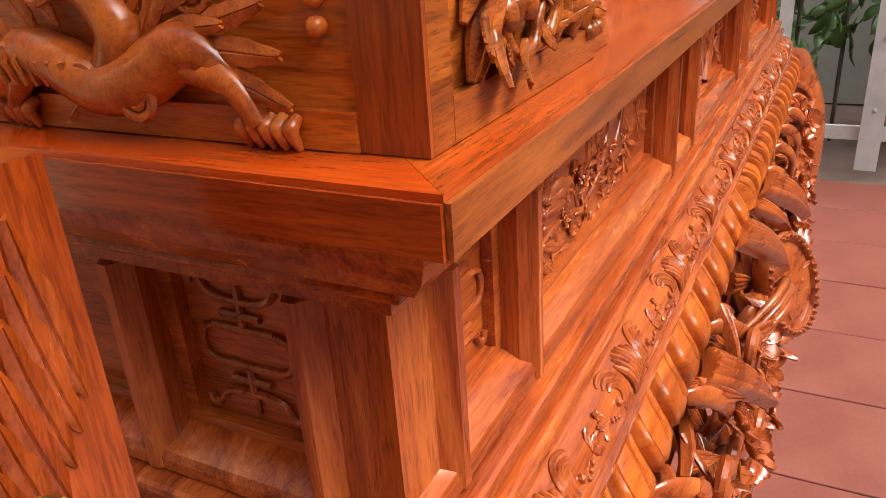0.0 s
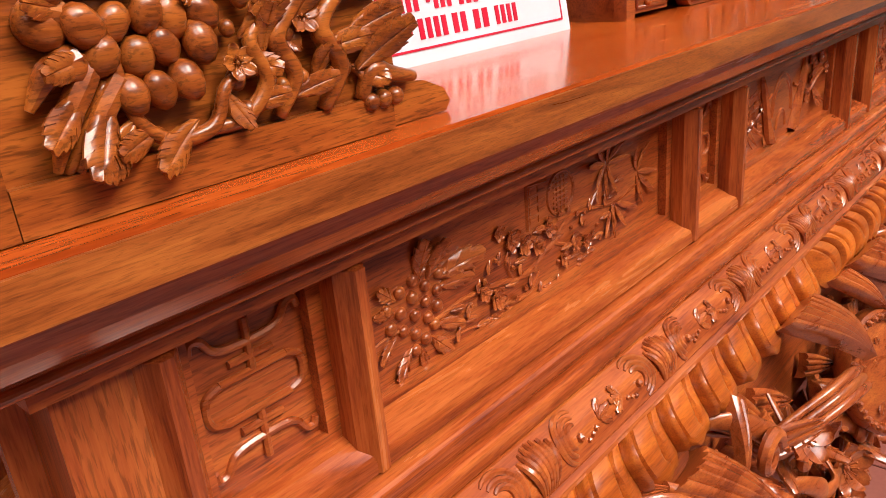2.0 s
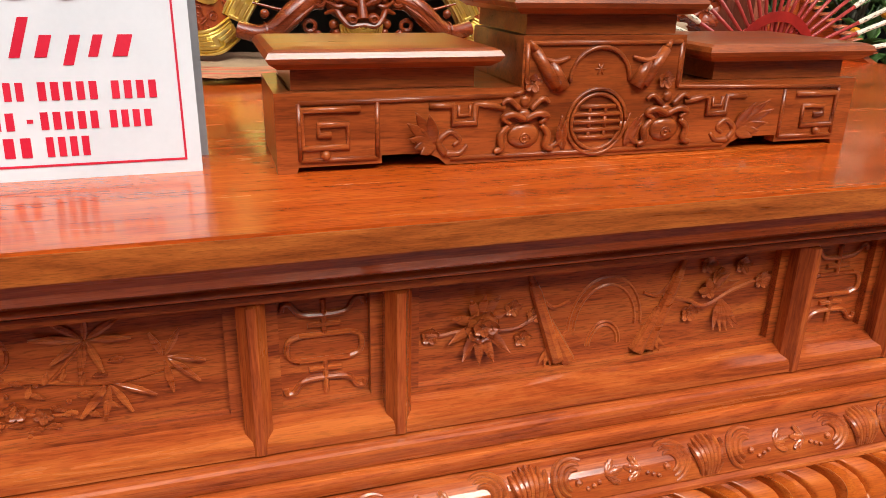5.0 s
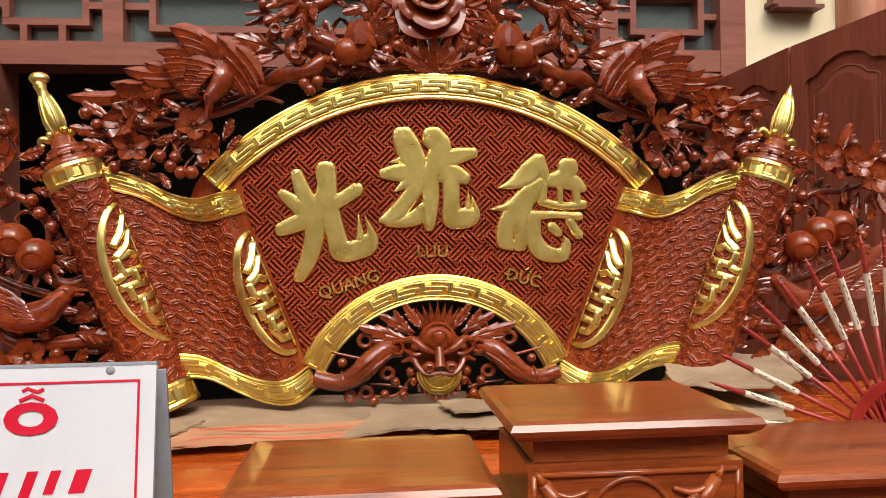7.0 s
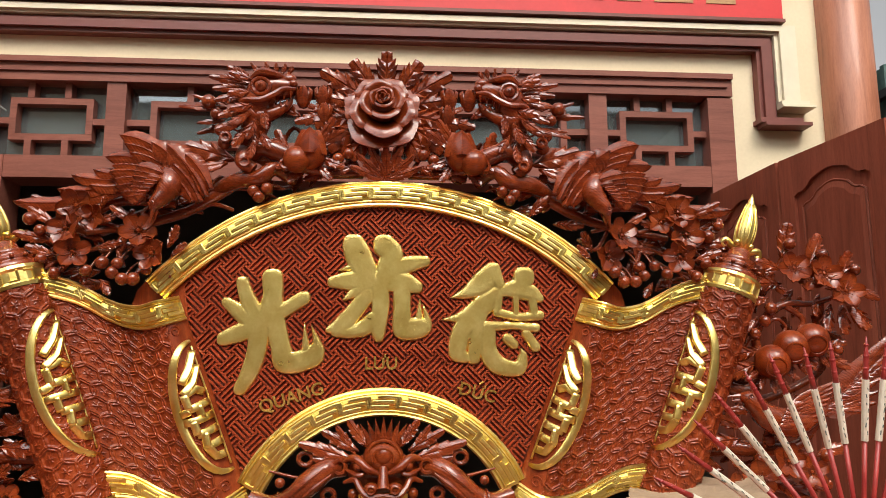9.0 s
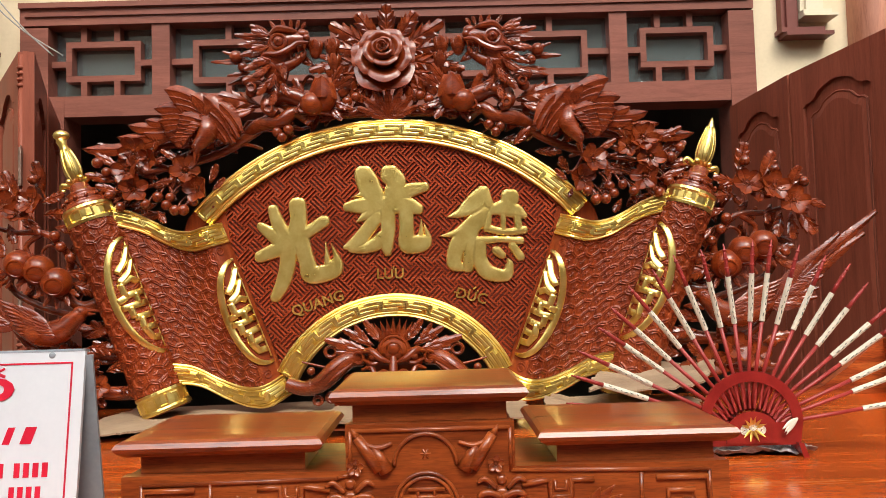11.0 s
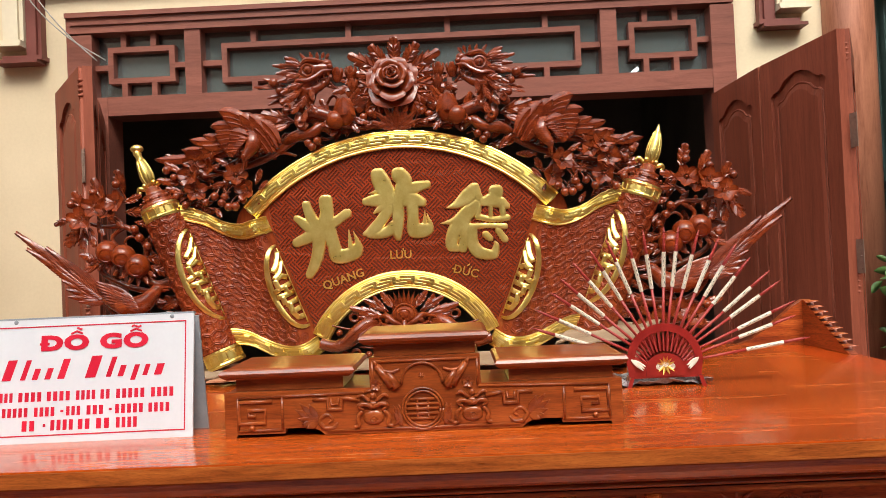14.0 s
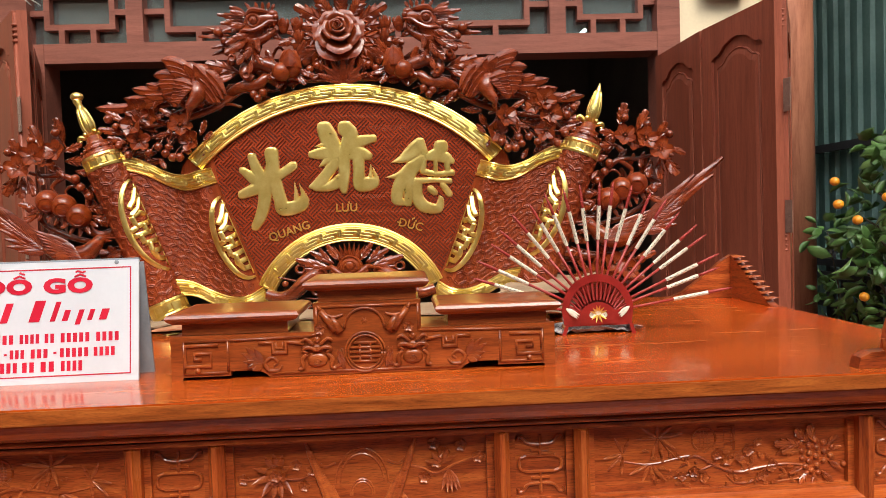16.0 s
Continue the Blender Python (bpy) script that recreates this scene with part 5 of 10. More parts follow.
def solid_grid(rows_, back):
    """A solid sheet: a grid of front points and a shift to its back."""
    bm = bmesh.new()
    f = [[bm.verts.new(p) for p in r] for r in rows_]
    b = [[bm.verts.new(p + back) for p in r] for r in rows_]
    n, m = len(f), len(f[0])
    for i in range(n - 1):
        for k in range(m - 1):
            bm.faces.new((f[i][k], f[i][k + 1], f[i + 1][k + 1], f[i + 1][k]))
            bm.faces.new((b[i][k], b[i + 1][k], b[i + 1][k + 1], b[i][k + 1]))
    for i in range(n - 1):
        bm.faces.new((f[i][0], f[i + 1][0], b[i + 1][0], b[i][0]))
        bm.faces.new((f[i][-1], b[i][-1], b[i + 1][-1], f[i + 1][-1]))
    for k in range(m - 1):
        bm.faces.new((f[0][k], b[0][k], b[0][k + 1], f[0][k + 1]))
        bm.faces.new((f[-1][k], f[-1][k + 1], b[-1][k + 1], b[-1][k]))
    bmesh.ops.recalc_face_normals(bm, faces=bm.faces)
    return bm


# fan-shaped field between two gilt arches
ZO, RO0, RO1 = 1.325, 0.552, 0.603
ZI, RI0, RI1 = 1.238, 0.241, 0.293
AO = math.acos(0.389 / 0.552)
AI = math.acos(0.262 / 0.293)


def edge_at(s, which):
    """A point of the outer or inner arch, s from -1 to 1."""
    if which:
        a = math.pi / 2 - s * (math.pi / 2 - AO)
        return RO0 * math.cos(a), ZO + RO0 * math.sin(a)
    a = math.pi / 2 - s * (math.pi / 2 - AI)
    return RI1 * math.cos(a), ZI + RI1 * math.sin(a)


grid = []
for i in range(7):
    t = i / 6
    row = []
    for k in range(33):
        s = 2 * k / 32 - 1
        (a, b), (c, d) = edge_at(s, 0), edge_at(s, 1)
        row.append(pq(a + (c - a) * t, b + (d - b) * t))
    grid.append(row)
# the ground's colour carries the shade of the recesses
field = part("field", solid_grid(grid, Vector((0, 0.03, 0))), PLAQUE_RECESS_SHADE, plaque, "red carved ground of the scroll, recess shade put into its colour")


def in_field(u, z, gap=-0.003):
    if math.hypot(u, z - ZO) > RO0 - gap or math.hypot(u, z - ZI) < RI1 + gap:
        return False
    t = (z - 1.378) / (1.714 - 1.378)
    return z > 1.36 and abs(u) < 0.2545 + (0.389 - 0.2545) * t - gap


# raised fretwork of the ground: diagonal basket of short bars
bm = bmesh.new()
c_ = 0.0335
q_ = math.sqrt(0.5)
for i in range(-30, 31):
    for j in range(-30, 31):
        across = (i + j) % 2 == 0
        for k in (-1.5, -0.5, 0.5, 1.5):
            long_, off = (0.84, 0.25 * k)
            a0, a1, b = (-long_ * c_ * 0.72, long_ * c_ * 0.72, off * c_)
            pts = []
            for e in (a0, a1):
                x, y = (i * c_ + e, j * c_ + b) if across else (i * c_ + b, j * c_ + e)
                pts.append((q_ * (x - y), 1.62 + q_ * (x + y)))
            line = [(pts[0][0] + (pts[1][0] - pts[0][0]) * e / 10, pts[0][1] + (pts[1][1] - pts[0][1]) * e / 10) for e in range(11)]
            line = [p for p in line if in_field(*p)]
            if len(line) < 3:
                continue
            (u0, z0), (u1, z1) = line[0], line[-1]
            du, dz = u1 - u0, z1 - z0
            L_ = math.hypot(du, dz)
            nu, nz = -dz / L_ * 0.0029, du / L_ * 0.0029
            h = 0.0056
            lo = [bm.verts.new(pq(u0 + nu, z0 + nz, -0.001)), bm.verts.new(pq(u1 + nu, z1 + nz, -0.001)), bm.verts.new(pq(u1 - nu, z1 - nz, -0.001)), bm.verts.new(pq(u0 - nu, z0 - nz, -0.001))]
            f_ = 0.68
            hi = [bm.verts.new(pq(u0 + nu * f_, z0 + nz * f_, h)), bm.verts.new(pq(u1 + nu * f_, z1 + nz * f_, h)), bm.verts.new(pq(u1 - nu * f_, z1 - nz * f_, h)), bm.verts.new(pq(u0 - nu * f_, z0 - nz * f_, h))]
            bm.faces.new(hi)
            for e in range(4):
                bm.faces.new((lo[e], lo[(e + 1) % 4], hi[(e + 1) % 4], hi[e]))
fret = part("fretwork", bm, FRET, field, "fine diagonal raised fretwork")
tagged(fret, kind="stuff")


def gilt_band(name, place, n, units, label):
    """A gilt strip with raised rims and a key pattern. place(a, b, w): a along 0..1, b across 0..1."""
    flat_place = place
    place = lambda a, b, w: flat_place(a, b, w + 0.007 * math.sin(math.pi * b))
    rows_ = [[place(a / n, b / 8, 0) for b in range(9)] for a in range(n + 1)]
    band = part(name, solid_grid(rows_, Vector((0, 0.02, 0))), GOLD_DEEP, plaque, label, smooth=False)
    bm = bmesh.new()
    for b, r in ((0.07, 0.0034), (0.20, 0.0016), (0.80, 0.0016), (0.93, 0.0034)):
        tube(bm, [place(a / n, b, 0.0012) for a in range(n + 1)], r, 6)
    part("rim", bm, GOLD, band)
    bm = bmesh.new()
    for k in range(units):
        a0, da = (k + 0.03) / units, 0.94 / units
        for x0, x1, b in ((0.00, 0.70, 0.33), (0.30, 1.0, 0.67), (0.12, 0.88, 0.50)):
            m_ = 5
            tube(bm, [place(a0 + da * (x0 + (x1 - x0) * i / m_), b, 0.0014) for i in range(m_ + 1)], 0.0038, 10, flat=0.5, face=(0, -1, 0), boxy=0.45)
        for x in (0.0, 1.0):
            tube(bm, [place(a0 + da * x, 0.30, 0.0016), place(a0 + da * x, 0.70, 0.0016)], 0.0036, 10, flat=0.55, face=(0, -1, 0), boxy=0.45)
    part("key_pattern", bm, GOLD, band, "raised key pattern")
    return band


AE = math.acos(0.445 / 0.601)
gilt_band("gilt_arch", lambda a, b, w: pq((RO0 + (RO1 - RO0) * b) * math.cos(math.pi - AE - a * (math.pi - 2 * AE)), ZO + (RO0 + (RO1 - RO0) * b) * math.sin(math.pi - AE - a * (math.pi - 2 * AE)), 0.012 + w), 48, 17, "upper gilt arch with a key pattern")
AB = math.acos(0.262 / 0.291)
gilt_band("gilt_arch", lambda a, b, w: pq((RI0 + (RI1 - RI0) * b) * math.cos(math.pi - AB - a * (math.pi - 2 * AB)), ZI + (RI0 + (RI1 - RI0) * b) * math.sin(math.pi - AB - a * (math.pi - 2 * AB)), 0.012 + w), 36, 11, "lower gilt arch with a key pattern")

# the three gilt signs: brushed strokes as (across, up, half width) along their lines
SIGN_ONE = [[(-0.056, 0.096, 0.01), (-0.046, 0.067, 0.012), (-0.027, 0.026, 0.015)], [(0.0, 0.103, 0.0165), (0.002, 0.072, 0.016), (-0.003, 0.03, 0.02)], [(0.059, 0.067, 0.011), (0.03, 0.048, 0.011), (0.005, 0.035, 0.0125)], [(-0.084, 0.059, 0.008), (-0.064, 0.043, 0.011), (-0.041, 0.023, 0.0125)], [(-0.086, -0.01, 0.011), (-0.061, 0.0, 0.0135), (-0.025, 0.015, 0.015)], [(-0.023, 0.015, 0.0165), (-0.025, -0.031, 0.015), (-0.037, -0.072, 0.013), (-0.053, -0.102, 0.01)], [(0.007, 0.02, 0.016), (0.018, -0.021, 0.015), (0.028, -0.052, 0.017), (0.059, -0.051, 0.016), (0.082, -0.039, 0.015), (0.086, -0.018, 0.007), (0.075, 0.016, 0.001)], [(0.066, -0.028, 0.007), (0.062, 0.021, 0.001)]]
SIGN_TWO = [[(-0.049, 0.089, 0.0175), (-0.04, 0.068, 0.02), (-0.027, 0.041, 0.0185)], [(-0.077, 0.039, 0.0015), (-0.043, 0.048, 0.0075)], [(0.01, 0.089, 0.0175), (0.025, 0.07, 0.0175), (0.019, 0.041, 0.02)], [(0.088, 0.058, 0.0095), (0.061, 0.053, 0.013), (0.025, 0.041, 0.0155)], [(-0.087, 0.017, 0.009), (-0.059, 0.019, 0.0145), (-0.022, 0.021, 0.0175)], [(0.072, 0.008, 0.0105), (0.045, 0.017, 0.0165), (0.009, 0.021, 0.018)], [(-0.066, -0.017, 0.0025), (-0.038, 0.002, 0.0105), (-0.02, 0.015, 0.0115)], [(-0.022, -0.007, 0.0125), (-0.044, -0.037, 0.0125), (-0.07, -0.066, 0.0125), (-0.094, -0.075, 0.005)], [(-0.078, -0.075, 0.0105), (-0.055, -0.079, 0.0095), (-0.026, -0.07, 0.0125), (-0.008, -0.053, 0.0115)], [(0.001, 0.004, 0.0155), (0.004, -0.027, 0.014), (-0.0, -0.069, 0.0125), (0.001, -0.089, 0.0075)], [(0.045, 0.001, 0.0145), (0.045, -0.038, 0.014), (0.048, -0.071, 0.0165), (0.076, -0.07, 0.0165), (0.093, -0.06, 0.0075), (0.085, -0.025, 0.001)], [(0.078, -0.049, 0.006), (0.079, -0.015, 0.001)]]
SIGN_THREE = [[(0.006, 0.095, 0.0125), (-0.013, 0.071, 0.017), (-0.045, 0.05, 0.0095), (-0.078, 0.04, 0.001)], [(0.006, 0.095, 0.0125), (0.018, 0.066, 0.0095)], [(0.01, 0.052, 0.0095), (-0.017, 0.023, 0.016), (-0.052, 0.004, 0.0095), (-0.095, -0.002, 0.001)], [(-0.036, 0.002, 0.017), (-0.057, -0.029, 0.015), (-0.064, -0.062, 0.014), (-0.051, -0.074, 0.0085)], [(-0.017, 0.023, 0.0135), (-0.029, -0.029, 0.0105), (-0.033, -0.074, 0.0105)], [(0.067, 0.081, 0.017), (0.059, 0.065, 0.014), (0.029, 0.055, 0.0105)], [(0.029, 0.054, 0.0085), (0.071, 0.053, 0.014), (0.097, 0.04, 0.007)], [(0.013, 0.013, 0.0075), (0.054, 0.004, 0.007), (0.096, 0.007, 0.008)], [(0.018, 0.047, 0.0065), (0.013, 0.013, 0.0075)], [(0.05, 0.044, 0.006), (0.05, 0.007, 0.0055)], [(0.081, 0.046, 0.0075), (0.086, 0.007, 0.0075)], [(0.006, -0.014, 0.0085), (0.043, -0.013, 0.0065), (0.088, -0.017, 0.0075)], [(-0.005, -0.019, 0.0125), (-0.005, -0.061, 0.014), (0.014, -0.088, 0.014), (0.051, -0.095, 0.0115), (0.062, -0.073, 0.0075), (0.058, -0.059, 0.0025)], [(0.033, -0.038, 0.0085), (0.045, -0.049, 0.0075)], [(0.069, -0.028, 0.0075), (0.087, -0.054, 0.008)]]


def brushed_sign(uc, zc, strokes, cell=0.0015):
    """One flat-faced gilt sign with steep sides: the strokes melt into each other."""
    n_ = int(0.25 / cell)
    xs = (np.arange(n_ + 1) / n_ - 0.5) * 0.25
    gx, gz = np.meshgrid(xs, xs)
    depth = np.full(gx.shape, -1.0)
    for pts in strokes:
        line = smooth_line([(x, 1.26 * w, y) for x, y, w in pts], 5)
        for a, b in zip(line, line[1:]):
            dx, dz = b.x - a.x, b.z - a.z
            t = np.clip(((gx - a.x) * dx + (gz - a.z) * dz) / max(dx * dx + dz * dz, 1e-9), 0, 1)
            ex, ez = np.abs(gx - a.x - t * dx), np.abs(gz - a.z - t * dz)
            depth = np.maximum(depth, a.y + (b.y - a.y) * t - (ex ** 2.6 + ez ** 2.6) ** (1 / 2.6))
    slope_z, slope_x = np.gradient(depth, cell)
    rise = 0.0085 * np.clip(depth / 0.0020, 0, 1) ** 0.55 + 0.0012 * np.clip(depth / 0.008, 0, 1)
    bm = bmesh.new()
    vs = {}
    for r in range(n_):
        for c in range(n_):
            q = ((r, c), (r, c + 1), (r + 1, c + 1), (r + 1, c))
            if max(depth[p] for p in q) <= 0:
                continue
            for p in q:
                if p not in vs:
                    out = min(0.0, depth[p])
                    vs[p] = bm.verts.new(pq(uc + gx[p] - slope_x[p] * out, zc + gz[p] - slope_z[p] * out, 0.0015 + rise[p]))
            bm.faces.new([vs[p] for p in q])
    return bm


for uc, zc, strokes in ((-0.213, 1.632, SIGN_ONE), (-0.012, 1.713, SIGN_TWO), (0.203, 1.660, SIGN_THREE)):
    part("gilt_sign", crisp(brushed_sign(uc, zc, strokes), 0.6), GOLD_SIGN, plaque, "gilt brushed writing sign")

for text, u, z, lean in (("QUANG", -0.171, 1.513, 17), ("LƯU", -0.006, 1.575, 0), ("DƯC", 0.176, 1.520, -15)):
    words("lettering", text, 0.033, pose(CX + u, PY - 0.0072, z, 90, 0, 0) @ pose(0, 0, 0, 0, 0, lean), GOLD_DULL, plaque, depth=0.0020, bold=0.0004, label="small gilt lettering")

for pts in (((-0.040, 0.0), (-0.028, 0.0)), ((0.000, 0.0165), (0.006, 0.023))):
    m_ = pose(CX + 0.176, PY - 0.0082, 1.520, 90, 0, 0) @ pose(0, 0, 0, 0, 0, -15)
    part("mark", tube(bmesh.new(), [m_ @ Vector((x, y, 0)) for x, y in pts], 0.0018, 6), GOLD_DULL, plaque)

# the two side scrolls
UPPER = [(0.385, 1.702), (0.415, 1.690), (0.46, 1.682), (0.515, 1.696), (0.575, 1.728), (0.635, 1.745)]
LOWER = [(0.232, 1.312), (0.270, 1.290), (0.320, 1.288), (0.375, 1.305), (0.432, 1.335), (0.485, 1.345)]
DEPTH = [0.004, 0.040, 0.022, 0.004, 0.012, 0.034]
up_l, lo_l = smooth_line([(a, 0, b) for a, b in UPPER], 6), smooth_line([(a, 0, b) for a, b in LOWER], 6)
de_l = smooth_line([(d, 0, 0) for d in DEPTH], 6)


def pick(line, t):
    x = max(0.0, min(1.0, t)) * (len(line) - 1)
    i = min(int(x), len(line) - 2)
    return line[i].lerp(line[i + 1], x - i)


def sheet(s, t, side, w=0.0):
    """A place on a side scroll: s from the middle outwards, t from its foot to its head."""
    p = pick(lo_l, s).lerp(pick(up_l, s), t)
    return pq(side * p.x, p.z, pick(de_l, s).x + 0.004 + w)


R0, R1 = Vector((0.678, 0, 1.742)), Vector((0.502, 0, 1.285))     # axis of the outer roll
RR = 0.050


def roll(theta, t, side, r=RR):
    """theta: 0 faces the room, positive outwards; t from head to foot."""
    p = R0.lerp(R1, t)
    ax = (R1 - R0).normalized()
    across = Vector((-ax.z, 0, ax.x))
    if across.x < 0:
        across = -across
    q = p + across * (r * math.sin(theta))
    return pq(side * q.x, q.z, 0.030 + r * math.cos(theta))


def ring_relief(la, lb, na, nb):
    """Heights of a carved pattern of linked rings with a star in each, over la by lb metres."""
    a, b = np.meshgrid(np.linspace(0, la, na), np.linspace(0, lb, nb), indexing="ij")
    R_, da, db = 0.0205, 0.0352, 0.0305
    h = np.zeros(a.shape)
    for j in range(-1, int(lb / db) + 2):
        for i in range(-1, int(la / da) + 2):
            x, y = a - (i + 0.5 * (j % 2)) * da, b - j * db
            d, th = np.hypot(x, y), np.arctan2(y, x)
            h = np.maximum(h, np.exp(-((d - R_) / 0.0012) ** 2))
            h = np.maximum(h, 0.8 * np.exp(-((d - R_ + 0.0042) / 0.0011) ** 2))
            arm = np.abs(np.sin(th * 3 + 0.4)) * d
            h = np.maximum(h, 0.9 * np.exp(-(arm / 0.0013) ** 2) * np.clip((0.0095 - d) / 0.003, 0, 1))
    return h * 0.0040


def relief_skin(name, place, la, lb, parent, label, step=0.00115):
    """A carved skin laid on by place(across 0..1, along 0..1, lift)."""
    na, nb = int(la / step), int(lb / step)
    h = ring_relief(la, lb, na, nb)
    verts = [tuple(place(i / (na - 1), j / (nb - 1), h[i, j] + 0.0006)) for i in range(na) for j in range(nb)]
    rim = [i * nb for i in range(na)] + [(na - 1) * nb + j for j in range(1, nb)] + [i * nb + nb - 1 for i in range(na - 2, -1, -1)] + list(range(nb - 2, 0, -1))
    o = len(verts)
    verts += [tuple(place((k // nb) / (na - 1), (k % nb) / (nb - 1), -0.003)) for k in rim]
    faces = [(k, k + 1, k + nb + 1, k + nb) for i in range(na - 1) for k in range(i * nb, i * nb + nb - 1)]
    faces += [(rim[k], rim[(k + 1) % len(rim)], o + (k + 1) % len(rim), o + k) for k in range(len(rim))]
    me = bpy.data.meshes.new(name)
    me.from_pydata(verts, [], faces)
    me.materials.append(SCROLL)
    me.shade_smooth()
    return tagged(attach(new(name, me), parent, label), kind="stuff")


for side in (-1, 1):
    rows_ = [[sheet(k / 30, i / 10, side) for k in range(31)] for i in range(11)]
    sh = part("side_scroll", solid_grid(rows_, Vector((0, 0.02, 0))), SCROLL, plaque, "curling side sheet of the scroll", smooth=True)
    relief_skin("ring_pattern", lambda a, b, w, side=side: sheet(0.19 + 0.78 * a, 0.122 + 0.762 * b, side, w), 0.20, 0.325, sh, "carved pattern of linked rings with stars")
    gilt_band("gilt_edge", lambda a, b, w, side=side: sheet(a * 0.97, 0.885 + 0.115 * b, side, 0.003 + w), 26, 5, "wavy gilt edge of the side scroll")
    gilt_band("gilt_edge", lambda a, b, w, side=side: sheet(a * 0.97, 0.002 + 0.118 * b, side, 0.003 + w), 26, 5, "wavy gilt edge of the side scroll")
    # outer roll
    n_ = 24
    bm = bmesh.new()
    rings_ = [[bm.verts.new(roll(k * math.tau / n_, t, side, RR * (1 + 0.03 * math.cos(t * 6)))) for k in range(n_)] for t in (0.0, 0.25, 0.5, 0.75, 1.0)]
    for a, b in zip(rings_, rings_[1:]):
        for k in range(n_):
            bm.faces.new((a[k], a[(k + 1) % n_], b[(k + 1) % n_], b[k]))
    bm.faces.new(rings_[0]), bm.faces.new(rings_[-1])
    bmesh.ops.recalc_face_normals(bm, faces=bm.faces)
    rl = part("outer_roll", bm, SCROLL, plaque, "outer roll of the scroll", smooth=True)
    relief_skin("ring_pattern", lambda a, b, w, side=side: roll(-1.9 + 3.8 * a, 0.087 + 0.811 * b, side, RR * 1.03 + w), 0.19, 0.40, rl, "carved pattern of linked rings with stars")
    for t0, t1 in ((0.005, 0.085), (0.90, 0.995)):
        bm = bmesh.new()
        prof = [(t0, RR * 1.02), (t0, RR * 1.10), (t0 + 0.012, RR * 1.12), (t0 + 0.022, RR * 1.07), (t1 - 0.022, RR * 1.07), (t1 - 0.012, RR * 1.12), (t1, RR * 1.10), (t1, RR * 1.02)]
        rg = [[bm.verts.new(roll(k * math.tau / n_, t, side, r)) for k in range(n_)] for t, r in prof]
        for a, b in zip(rg, rg[1:]):
            for k in range(n_):
                bm.faces.new((a[k], a[(k + 1) % n_], b[(k + 1) % n_], b[k]))
        for k in range(-3, 4):
            th = k * 0.5
            tm_ = (t0 + t1) / 2
            h_ = (t1 - t0) * 0.24
            tube(bm, [roll(th, tm_ - h_, side, RR * 1.08), roll(th, tm_ + h_, side, RR * 1.08)], 0.0024, 5)
            tube(bm, [roll(th, tm_ + (h_ if k % 2 else -h_) * 0.9, side, RR * 1.08), roll(th + 0.3, tm_ + (h_ if k % 2 else -h_) * 0.9, side, RR * 1.08)], 0.0024, 5)
        bmesh.ops.recalc_face_normals(bm, faces=bm.faces)
        part("gilt_collar", bm, GOLD, rl, "gilt collar with a key pattern")
    # stepped cap and gilt finial
    bm = bmesh.new()
    prof = [(0.004, RR * 1.0), (-0.012, RR * 1.02), (-0.018, RR * 0.92), (-0.030, RR * 0.86), (-0.036, RR * 0.92), (-0.044, RR * 0.72), (-0.062, RR * 0.66), (-0.070, RR * 0.7), (-0.080, RR * 0.46), (-0.110, RR * 0.40), (-0.125, RR * 0.22)]
    rg = [[bm.verts.new(roll(k * math.tau / n_, t, side, r)) for k in range(n_)] for t, r in prof]
    for a, b in zip(rg, rg[1:]):
        for k in range(n_):
            bm.faces.new((a[k], a[(k + 1) % n_], b[(k + 1) % n_], b[k]))
    bm.faces.new(rg[-1])
    for k in range(12):
        ball(bm, roll(k * math.tau / 12, -0.037, side, RR * 0.92), 0.005, sub=1)
    bmesh.ops.recalc_face_normals(bm, faces=bm.faces)
    part("roll_cap", bm, PLAQUE, rl, "stepped turned cap", smooth=True)
    tip = roll(0, -0.12, side, 0.0)
    ax = (roll(0, -0.2, side, 0.0) - roll(0, -0.1, side, 0.0)).normalized()
    sd = ax.cross(FRONT)
    gilt = lambda name, bm, label="": part(name, bm, GOLD, rl, label, smooth=True)
    if side > 0:      # brush tip
        pts = [tip + ax * (0.115 * k / 10) + sd * (-0.010 * (k / 10) ** 2) for k in range(11)]
        radii = [0.012, 0.016, 0.0185, 0.0195, 0.019, 0.0175, 0.015, 0.012, 0.0085, 0.005, 0.001]
        gilt("gilt_finial", tube(bmesh.new(), pts, radii, 12), "gilt brush tip finial")
        ribs, last, rr = 12, 9, 0.0016
    else:             # sword hilt
        pts = [tip + ax * (0.115 * k / 10) for k in range(11)]
        radii = [0.010, 0.014, 0.017, 0.018, 0.017, 0.0155, 0.013, 0.010, 0.009, 0.012, 0.008]
        gilt("gilt_finial", tube(bmesh.new(), pts, radii, 12), "gilt sword hilt finial")
        gilt("pommel", ball(bmesh.new(), pts[-1] + sd * 0.004, 0.017, (1.1, 0.8, 0.75)), "gilt rounded pommel")
        ribs, last, rr = 6, 8, 0.003
    for j in range(ribs):
        off = sd * math.cos(j * math.tau / ribs) + FRONT * math.sin(j * math.tau / ribs)
        gilt("finial_rib", tube(bmesh.new(), [pts[k] + off * radii[k] for k in range(last)], rr, 5))
    for s_ in (-1, 1):
        c0 = tip + ax * 0.004
        line = smooth_line([c0, c0 + sd * s_ * 0.018 - ax * 0.004, c0 + sd * s_ * 0.034 + ax * 0.004, c0 + sd * s_ * 0.040 - ax * 0.006, c0 + sd * s_ * 0.032 - ax * 0.010], 4)
        gilt("finial_arm", tube(bmesh.new(), line, taper(len(line), 0.009, 0.006, 0.003), 8), "curled gilt arm")
